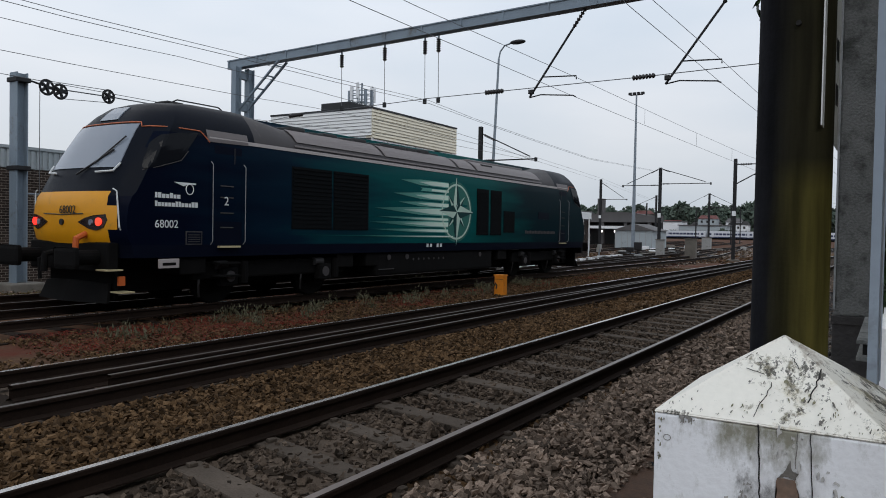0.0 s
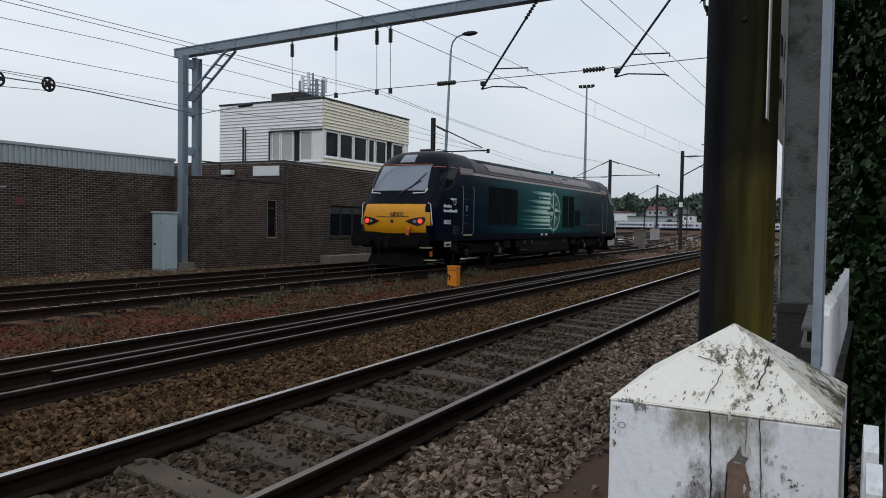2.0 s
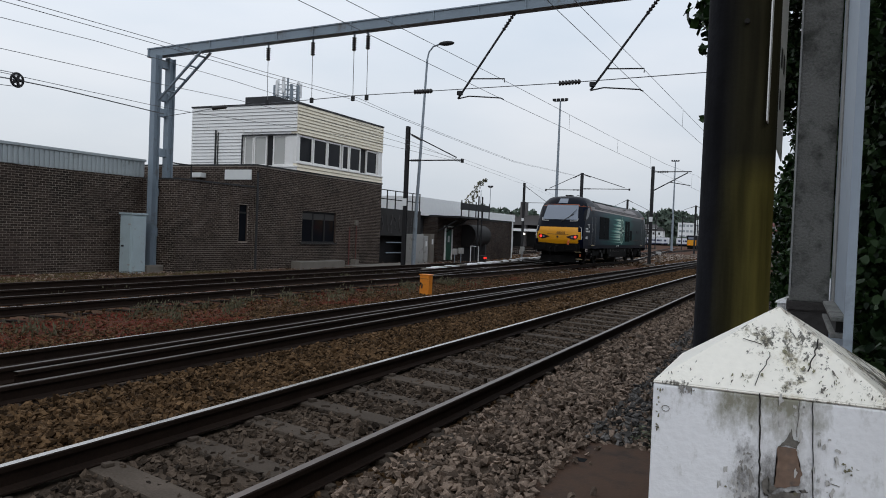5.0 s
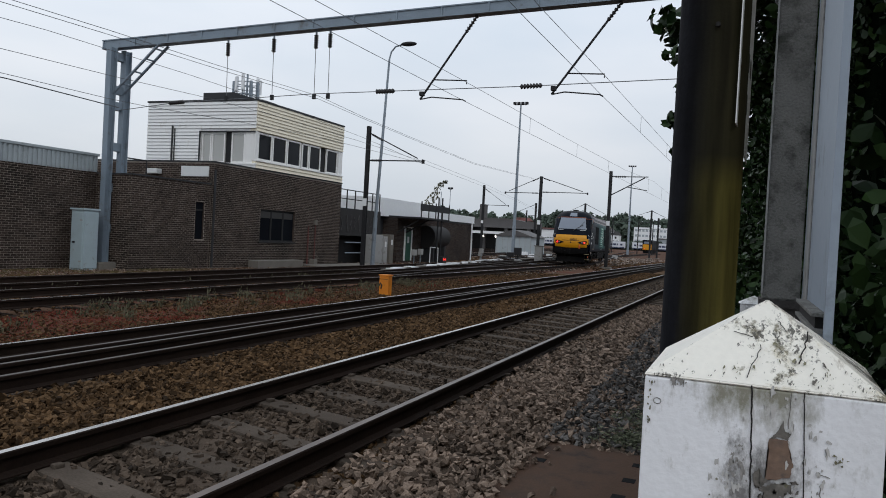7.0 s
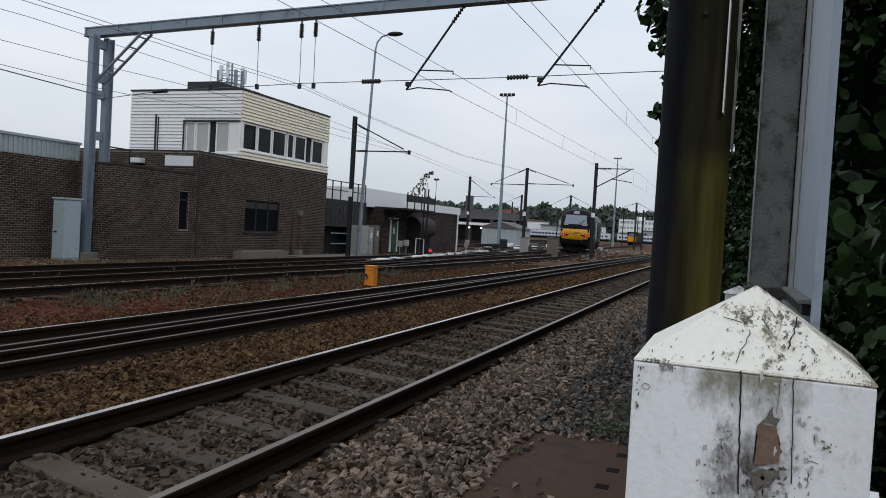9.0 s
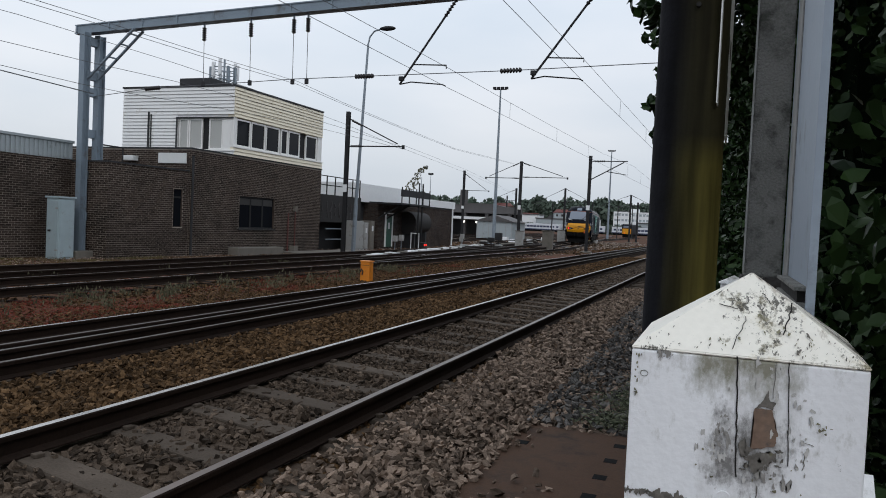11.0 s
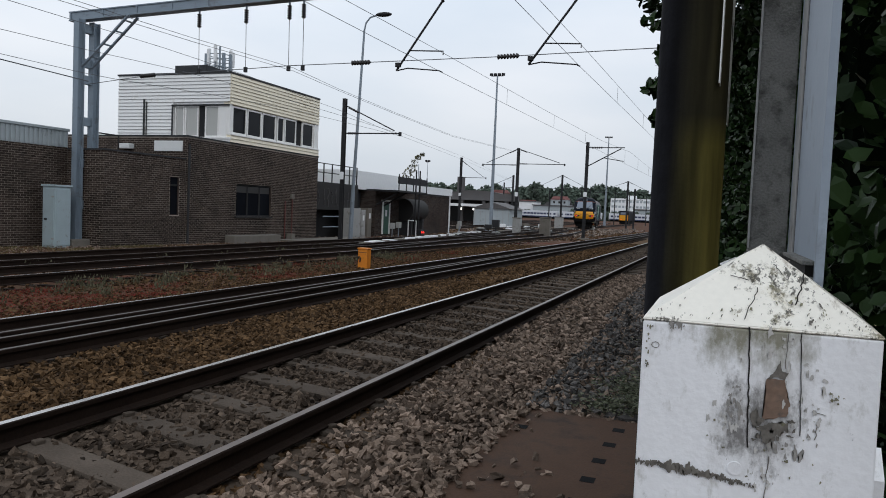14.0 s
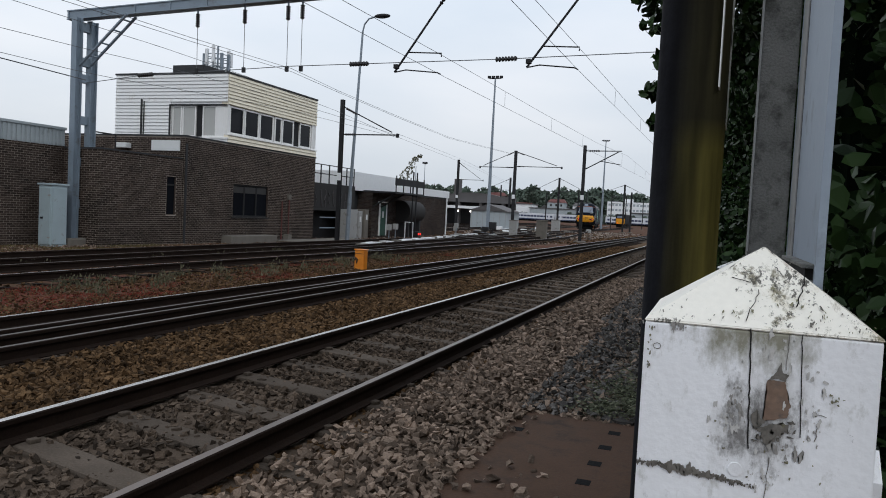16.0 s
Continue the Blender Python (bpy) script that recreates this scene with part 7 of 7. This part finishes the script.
part("crack", pipe(B(), wob((FX(0.80), 1.289), (FX(0.745), 1.291), 7, 0.0012, 7), 0.0003, 5), M["flake"], gpst)


def blotch(name, u0, z0, ru, rz, mat, seed, n=26, jag=0.35, lab="", depth=0.0012):
    """An irregular flake or stain lying on the post's face."""
    r = random.Random(seed)
    depth += 0.0000025 * (seed % 400)
    bm = B()
    pts = []
    for k in range(n):
        a = 2 * math.pi * k / n
        m = 1 + r.uniform(-jag, jag)
        pts.append((FX(u0) + ru * m * math.cos(a), z0 + rz * m * math.sin(a)))
    f = bm.faces.new([bm.verts.new((x, PY0 - depth, z)) for x, z in pts])
    bmesh.ops.triangulate(bm, faces=[f])
    return part(name, bm, mat, gpst, lab)


def ragged(name, pts, mat, seed, amp=0.0012, depth=0.0010, lab=""):
    """A patch with a broken edge on the post's face, given by its corners (u, z)."""
    r = random.Random(seed)
    ring = []
    for (u0, z0), (u1, z1) in zip(pts, pts[1:] + pts[:1]):
        for k in range(5):
            t = k / 5
            ring.append((FX(u0 + (u1 - u0) * t) + (r.uniform(-amp, amp) if k else 0), z0 + (z1 - z0) * t + (r.uniform(-amp, amp) if k else 0)))
    bm = B()
    f = bm.faces.new([bm.verts.new((x, PY0 - depth, z)) for x, z in ring])
    bmesh.ops.triangulate(bm, faces=[f])
    return part(name, bm, mat, gpst, lab)


ragged("bare_patch", [(0.550, 1.3155), (0.624, 1.316), (0.632, 1.306), (0.652, 1.2955), (0.645, 1.289), (0.640, 1.284), (0.57, 1.280), (0.540, 1.279), (0.548, 1.298)], M["barewood"], 51, 0.0008, 0.0010, "bare brown wood where paint has flaked")
ragged("bare_patch", [(0.600, 1.333), (0.577, 1.322), (0.550, 1.3155), (0.585, 1.3175), (0.624, 1.316), (0.637, 1.3225), (0.610, 1.324)], M["flake"], 52, 0.0006, 0.0014, "grey weathered wood tip")
ragged("bare_patch", [(0.490, 1.282), (0.515, 1.289), (0.528, 1.281), (0.55, 1.2795), (0.53, 1.272), (0.51, 1.2705), (0.50, 1.274)], M["flake"], 53, 0.0009, 0.0012)
ragged("bare_patch", [(0.512, 1.272), (0.562, 1.2745), (0.60, 1.277), (0.650, 1.2785), (0.652, 1.271), (0.615, 1.268), (0.597, 1.262), (0.565, 1.257), (0.548, 1.262), (0.53, 1.268)], M["flake"], 54, 0.0016, 0.0013)
rb = random.Random(40)
for k in range(12):
    blotch("paint_flake", rb.uniform(0.50, 0.68), rb.gauss(1.268, 0.007), rb.uniform(0.0010, 0.003), rb.uniform(0.0008, 0.0022), M["flake"], 40 + k, 16, 0.6)
for k in range(44):
    t = k / 43
    big = 0.45 + 0.75 * math.exp(-((t - 0.42) / 0.22) ** 2)
    blotch("crumbled_edge", 0.005 + 0.515 * t, 1.2245 - 0.0065 * max(0, t - 0.3) / 0.7 + rb.uniform(-0.0015, 0.0015), rb.uniform(0.002, 0.0042) * big, rb.uniform(0.002, 0.0055) * big, M["flake"], 140 + k, 14, 0.6, "", 0.0013)
part("lifted_disc", tube(B(), (FX(0.44), PY0 - 0.0016, 1.231), (FX(0.44), PY0 + 0.002, 1.231), 0.0062, seg=20), M["paint"], gpst, "round painted plug")
for n_, (u, z, du, dz, count, mt) in enumerate(((0.40, 1.277, 0.045, 0.016, 34, "smear"), (0.43, 1.288, 0.03, 0.012, 26, "smeardark"), (0.58, 1.340, 0.05, 0.008, 22, "smear"),
                                                 (0.62, 1.262, 0.05, 0.008, 24, "smeardark"), (0.70, 1.30, 0.03, 0.02, 16, "smear"), (0.77, 1.295, 0.03, 0.012, 14, "smear"),
                                                 (0.12, 1.355, 0.06, 0.003, 14, "smeardark"), (0.55, 1.225, 0.04, 0.014, 18, "smear"))):
    for k in range(count):
        seed_ = 500 + n_ * 41 + k
        size = abs(rb.gauss(0.0, 1.0)) + 0.35
        blotch("paint_smear", u + rb.gauss(0, du), min(1.3575, z + rb.gauss(0, dz)), 0.0008 * size, 0.0012 * size * rb.uniform(0.6, 2.2), M[mt], seed_, 12, 0.65, "", 0.0004)
for k in range(9):
    blotch("dark_spot", 0.822 + rb.gauss(0, 0.012), 1.305 + rb.gauss(0, 0.003), rb.uniform(0.0005, 0.0014), rb.uniform(0.0004, 0.0012), M["algae"], 240 + k, 12, 0.7)
for k in range(16):
    blotch("paint_flake", rb.uniform(0.02, 0.035), rb.uniform(1.31, 1.355), rb.uniform(0.0003, 0.0009), rb.uniform(0.0006, 0.002), M["algae"], 280 + k, 12, 0.6)
for k in range(14):
    blotch("paint_flake", rb.uniform(0.25, 0.95), rb.uniform(1.18, 1.34), rb.uniform(0.0006, 0.002), rb.uniform(0.0006, 0.002), M["algae"], 180 + k, 12, 0.6)
part("nail_hole", pipe(B(), [(FX(0.062) + 0.0035 * math.cos(k * 0.785), PY0 - 0.0006, 1.336 + 0.0028 * math.sin(k * 0.785)) for k in range(9)], 0.0003, 5), M["flake"], gpst)
for k, (u0, t0, u1, t1) in enumerate(((0.70, 0.62, 0.66, 0.25), (0.38, 0.55, 0.46, 0.5), (0.44, 0.04, 0.5, 0.42), (0.57, 0.72, 0.6, 0.6))):
    def on_cap(u, t):
        return (FX(0.5 + (u - 0.5)), PY0 - e + (cy - PY0 + e) * t - 0.0003, EAVE + 0.003 + (TIP - EAVE - 0.003) * t + 0.0004)
    r = random.Random(200 + k)
    part("cap_crack", pipe(B(), [on_cap(u0 + (u1 - u0) * q_ / 8 + r.uniform(-0.006, 0.006), t0 + (t1 - t0) * q_ / 8) for q_ in range(9)], 0.0006 if k == 0 else 0.0004, 5), M["black"], gpst)


def flaked_patch(u0, t0, su, st, n, seed, mat="flake"):
    """A cluster of small ragged flakes where the cap's paint has lifted."""
    r = random.Random(seed)
    bm = B()
    for _ in range(n):
        u, t, rad = u0 + r.gauss(0, su), max(0.015, t0 + r.gauss(0, st)), r.uniform(0.004, 0.013) * r.uniform(0.4, 1.0)
        turn, thin = r.uniform(0.9, 2.2), r.uniform(0.15, 0.55)
        ring = []
        for k in range(11):
            a = 2 * math.pi * k / 11
            m_ = rad * r.uniform(0.5, 1.5)
            p, w = m_ * math.cos(a), m_ * thin * math.sin(a)
            ring.append(bm.verts.new(on_cap(u + p * math.cos(turn) - w * math.sin(turn), max(0.0, t + 2.2 * (p * math.sin(turn) + w * math.cos(turn))))))
        f = bm.faces.new(ring)
        bmesh.ops.triangulate(bm, faces=[f])
    return part("flaked_patch", bm, M[mat], gpst)


for k, (u, t, su, st_, n) in enumerate(((0.555, 0.92, 0.006, 0.02, 6), (0.427, 0.69, 0.012, 0.04, 10), (0.73, 0.11, 0.03, 0.04, 20), (0.71, 0.26, 0.03, 0.04, 14), (0.82, 0.17, 0.03, 0.05, 10),
                                        (0.91, 0.05, 0.04, 0.02, 12), (0.35, 0.06, 0.04, 0.03, 12), (0.08, 0.09, 0.03, 0.03, 8), (0.17, 0.13, 0.008, 0.04, 7), (0.21, 0.04, 0.015, 0.02, 7),
                                        (0.57, 0.05, 0.02, 0.03, 8), (0.535, 0.58, 0.015, 0.06, 10), (0.616, 0.13, 0.015, 0.05, 8), (0.64, 0.40, 0.015, 0.12, 14), (0.50, 0.18, 0.03, 0.06, 8),
                                        (0.645, 0.67, 0.006, 0.04, 5), (0.44, 0.42, 0.02, 0.02, 6), (0.50, 0.015, 0.28, 0.012, 30))):
    flaked_patch(u, t, su, st_, max(3, n // 3), 300 + k)
for k, (u, t) in enumerate(((0.40, 0.10), (0.62, 0.25), (0.76, 0.2), (0.56, 0.4), (0.85, 0.08))):
    flaked_patch(u, t, 0.04, 0.05, 6, 400 + k, "algae")

pl = thing("wooden_pole", "thick creosoted wooden pole streaked with green algae", "pole")
pl.location = (-0.083, 2.03, 0)
bm = B()
seg, rings = 32, []
for z in (-0.3, 0.6, 1.2, 1.66, 1.70, 2.4, 3.2, 5.0, 8.0):
    r = 0.092 - 0.003 * z
    rings.append([bm.verts.new(((r + 0.002 * noise.noise((math.cos(a) * 3, math.sin(a) * 3, z * 0.3))) * math.cos(a), (r + 0.002 * noise.noise((a, z, 2))) * math.sin(a), z)) for a in np.linspace(0, 2 * math.pi, seg, endpoint=False)])
for a, b in zip(rings, rings[1:]):
    for i in range(seg):
        bm.faces.new((a[i], a[(i + 1) % seg], b[(i + 1) % seg], b[i]))
part("shaft", bm, M["pole"], pl, "", True)
part("bolt", tube(B(), (0.012, -0.095, 2.03), (0.012, -0.085, 2.03), 0.006, seg=10), M["black"], pl)
def plate_at(u, z, off=0.0):
    return (0.064 + 0.025 * u + off, -0.085 + 0.505 * u, z)


bm = B()
zl, zr, zt = 1.79, 1.745, 2.4
q_ = [bm.verts.new(plate_at(u, z, o)) for o in (0.0, 0.003) for u, z in ((0, zl), (1, zr), (1, zt), (0, zt))]
for f in ((0, 1, 2, 3), (7, 6, 5, 4), (0, 4, 5, 1), (1, 5, 6, 2), (2, 6, 7, 3), (3, 7, 4, 0)):
    bm.faces.new([q_[k] for k in f])
sn = part("sign_plate", bm, M["sign"], pl, "white enamel sign with black lettering")
for z, n in ((1.985, 5), (1.87, 4)):
    for k in range(n):
        bm = B()
        u0, u1 = 0.1 + k * 0.17, 0.2 + k * 0.17
        bm.faces.new([bm.verts.new(plate_at(u, zz, 0.0036)) for u, zz in ((u0, z), (u1, z), (u1, z + 0.055), (u0, z + 0.055))])
        part("letter_bar", bm, M["ink"], sn)

st = thing("steel_post", "weathered grey box-section post with dark tarred foot", "post")
part("shaft", box(B(), 0.052, 0.112, 1.40, 1.47, 1.40, 4.5, 0.003), M["post"], st)
part("edge_trim", box(B(), 0.0505, 0.0535, 1.397, 1.400, 1.41, 4.5), M["strip"], st)
part("foot", box(B(), 0.050, 0.114, 1.398, 1.472, -0.3, 1.40, 0.003), M["postdark"], st)
part("strap", box(B(), 0.048, 0.116, 1.394, 1.476, 1.385, 1.40, 0.002), M["postdark"], st)
part("top_clamp", box(B(), 0.046, 0.118, 1.39, 1.48, 1.93, 1.97, 0.004), M["galv"], st)
ch = thing("steel_channel", "blue-grey steel channel upright with a bracket", "post")
part("web", box(B(), 0.116, 0.120, 0.985, 1.30, 1.36, 4.5, 0.0005), M["channel"], ch)
part("gap_seal", box(B(), 0.1165, 0.1195, 1.30, 1.315, 1.36, 4.5), M["black"], ch, "dark sealant joint")
part("cover_strip", box(B(), 0.1145, 0.120, 1.315, 1.385, 1.36, 4.5, 0.001), M["strip"], ch, "pale grey cover strip")
part("flange", box(B(), 0.112, 0.122, 0.975, 0.985, 1.30, 4.5, 0.001), M["channel"], ch)
part("flange", box(B(), 0.114, 0.122, 1.385, 1.397, 1.30, 4.5, 0.001), M["channel"], ch)
br_ = part("bracket", box(B(), 0.100, 0.116, 1.0, 1.30, 1.405, 1.410, 0.001), M["post"], ch, "grey steel bracket leaf")
part("bracket_leaf", box(B(), 0.100, 0.116, 1.0, 1.30, 1.385, 1.390, 0.001), M["post"], br_)
part("bracket_core", box(B(), 0.106, 0.1155, 1.02, 1.30, 1.390, 1.405), M["black"], br_)
part("lower_web", box(B(), 0.116, 0.120, 1.2, 1.395, -0.3, 1.36, 0.0005), M["channel"], ch)

fe = thing("picket_fence", "weathered white wooden picket fence", "fence")
def picket(x, y, h, w=0.030, foot=-0.3):
    bm = B()
    vs = [(y - w, foot), (y + w, foot), (y + w, h - 0.03), (y, h), (y - w, h - 0.03)]
    a = [bm.verts.new((x - 0.009, p, z)) for p, z in vs]
    b = [bm.verts.new((x + 0.009, p, z)) for p, z in vs]
    bm.faces.new(a[::-1]), bm.faces.new(b)
    for i in range(5):
        bm.faces.new((a[i], a[(i + 1) % 5], b[(i + 1) % 5], b[i]))
    part("picket", bm, M["paint"], fe)


for k in range(13):
    y = 1.93 + k * 0.135
    picket(0.125 + 0.042 * (y - 2.0), y, 1.361 + 0.004 * math.sin(k * 1.7), 0.027, 1.10)
bm = B()
vs = [bm.verts.new((0.125 + 0.042 * (y - 2.0) + o, y, z)) for o in (0.012, 0.032) for y, z in ((1.9, -0.3), (3.6, -0.3), (3.6, 1.14), (1.9, 1.14))]
for f in ((0, 1, 2, 3), (7, 6, 5, 4), (0, 4, 5, 1), (1, 5, 6, 2), (2, 6, 7, 3), (3, 7, 4, 0)):
    bm.faces.new([vs[i] for i in f])
part("gravel_board", bm, M["postdark"], fe, "dark timber board below the pickets")
for y, h in ((0.98, 1.20), (1.08, 1.235), (1.18, 1.26)):
    picket(0.185, y, h)
for k in range(2):
    part("rail", box(B(), 0.2, 0.24, 0.95, 1.25, 0.2 + 0.7 * k, 0.28 + 0.7 * k, 0.005), M["paint"], fe)
fp = thing("fence_post", "small white fence post with a low pointed cap", "fence post")
bm = B()
box(bm, 0.015, 0.095, 2.5, 2.58, -0.3, 1.32, 0.003)
part("shaft", bm, M["paint"], fp)
bm = B()
vv = [bm.verts.new(p) for p in ((0.01, 2.495, 1.32), (0.10, 2.495, 1.32), (0.10, 2.585, 1.32), (0.01, 2.585, 1.32), (0.055, 2.54, 1.345))]
for i in range(4):
    bm.faces.new((vv[i], vv[(i + 1) % 4], vv[4]))
bm.faces.new(vv[:4][::-1])
part("cap", bm, M["paint"], fp)

LX, LY = 0.214, 0.72
lpst = thing("lamp_post", "grey-green steel lamp post with wider base", "lamp post")
part("shaft", tube(B(), (LX, LY, 1.43), (LX, LY, 5.0), 0.031, 0.028, 16), M["lamppost"], lpst, "", True)
part("base", tube(tube(B(), (LX, LY, -0.3), (LX, LY, 1.415), 0.041, seg=16), (LX, LY, 1.415), (LX, LY, 1.43), 0.041, 0.031, 16), M["lamppost"], lpst, "", True)

# crossing panel with square holes, drawn as black pads on an uncut slab
pn = thing("crossing_panel", "rusty brown crossing panel with square holes", "panel")
bm = B()
PXa, PXb, PYa, PYb, PZ = -1.48, 0.0, 2.6, 6.2, -0.205
part("slab", box(bm, PXa, PXb, PYa, PYb, -0.34, PZ, 0.01), M["plate"], pn)
for x, y in ((-1.36, 5.62), (-0.65, 5.89), (-0.665, 5.48), (-0.68, 5.08), (-0.69, 4.68), (-0.70, 4.28), (-0.71, 3.88)):
    # black pad paints the shade inside each hole
    part("hole", box(B(), x - 0.045, x + 0.045, y - 0.05, y + 0.05, PZ - 0.01, PZ + 0.002), M["grille"], pn)
stones("ballast_stones", [(-1.6, -0.9, 2.6, 4.9, 55, 0.034, -0.19, 0), (-1.6, -1.25, 4.8, 6.0, 40, 0.03, -0.19, 0), (-1.5, 0.0, 2.7, 4.2, 22, 0.034, -0.19, 0)], M["ballast"], "stray grey stones spilled on the panel", 12)

# hedge behind the fence, run on unseen to darken reflections in the locomotive
rh = random.Random(77)
blobs = [(rh.uniform(0.9, 1.3), rh.uniform(9, 60), rh.uniform(0.2, 5.4), 0.6, 1.2, 0.6) for _ in range(60)]
for k in range(90):
    y = rh.uniform(1.9, 9.5)
    lo = 0.42 if y < 4.2 else 0.2
    blobs.append((lo + rh.uniform(0.12, 0.5), y, rh.uniform(0.1, 4.6), 0.32, 0.5, 0.45))
for k in range(26):
    blobs.append((rh.uniform(0.0, 0.3), rh.uniform(8, 12), rh.uniform(0.2, 3.6), 0.25, 0.5, 0.4))
for k in range(46):
    blobs.append((rh.uniform(0.15, 0.6), rh.uniform(6.5, 13), rh.uniform(0.2, 4.5), 0.4, 0.6, 0.5))
for k in range(24):
    blobs.append((rh.uniform(-0.3, 0.5), rh.uniform(5, 9), rh.uniform(3.15, 4.6), 0.3, 0.4, 0.22))
leaf_cloud("hedge", blobs, M["leaf"], "tall dark ivy-clad hedge", "hedge", 41, 0.036, 620)
# added blocks: painted inner shade, and they cut sky light from this side
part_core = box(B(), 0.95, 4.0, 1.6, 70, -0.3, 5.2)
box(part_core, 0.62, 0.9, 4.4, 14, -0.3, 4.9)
tagged(part("hedge_core", part_core, M["leafcore"], None), "added near-black core, painted hedge shade that blocks sky light", "hedge", kind="stuff")
sprays = [(-0.50 + 0.05 * k, 5.0 + 0.1 * k, 2.95 - 0.03 * k, 0.16, 0.12, 0.09) for k in range(5)] + [(-0.42, 5.0, 2.72, 0.12, 0.1, 0.06), (-0.38, 5.0, 2.5, 0.09, 0.1, 0.05), (-0.41, 5.0, 2.3, 0.10, 0.1, 0.05), (-0.4, 5.0, 2.1, 0.06, 0.1, 0.04)]
leaf_cloud("overhanging_leaves", sprays, M["leaf"], "dark leaves overhanging beside the pole", "leaves", 43, 0.045, 48)


# ---------------------------------------------------------------- movement
LOCO_Y = [(0.0, 7.75), (1.0, 13.82), (1.5, 16.85), (2.0, 19.92), (3.0, 26.0), (4.25, 34.6), (5.5, 43.45), (6.5, 49.95), (7.0, 53.0), (8.5, 62.3), (9.0, 65.25), (10.25, 72.6), (11.5, 79.7), (12.5, 85.2), (13.5, 90.7), (16.0, 105.3)]


def loco_at(t):
    return float(np.interp(t, [r[0] for r in LOCO_Y], [r[1] for r in LOCO_Y]))


def loco_pose(y):
    """Both bogie centres on the track."""
    a, b = y + 4.1, y + LEN - 4.1
    pa, pb = Vector((loco_path(a), a, 0)), Vector((loco_path(b), b, 0))
    d = (pb - pa).normalized()
    o = pa - d * 4.1
    return Matrix.Translation(o) @ Matrix.Rotation(math.atan2(-d.x, d.y), 4, "Z")


def motions():
    times = [k * 0.25 for k in range(65)]
    walk(loco, [(t, loco_pose(loco_at(t))) for t in times])
    for wh, y in WHEELS:
        rows = []
        for k in range(161):
            t = k / 10
            rows.append((t, pose(0, y, 0.55, -math.degrees((loco_at(t) - loco_at(0)) / 0.55))))
        walk(wh, rows)


motions()
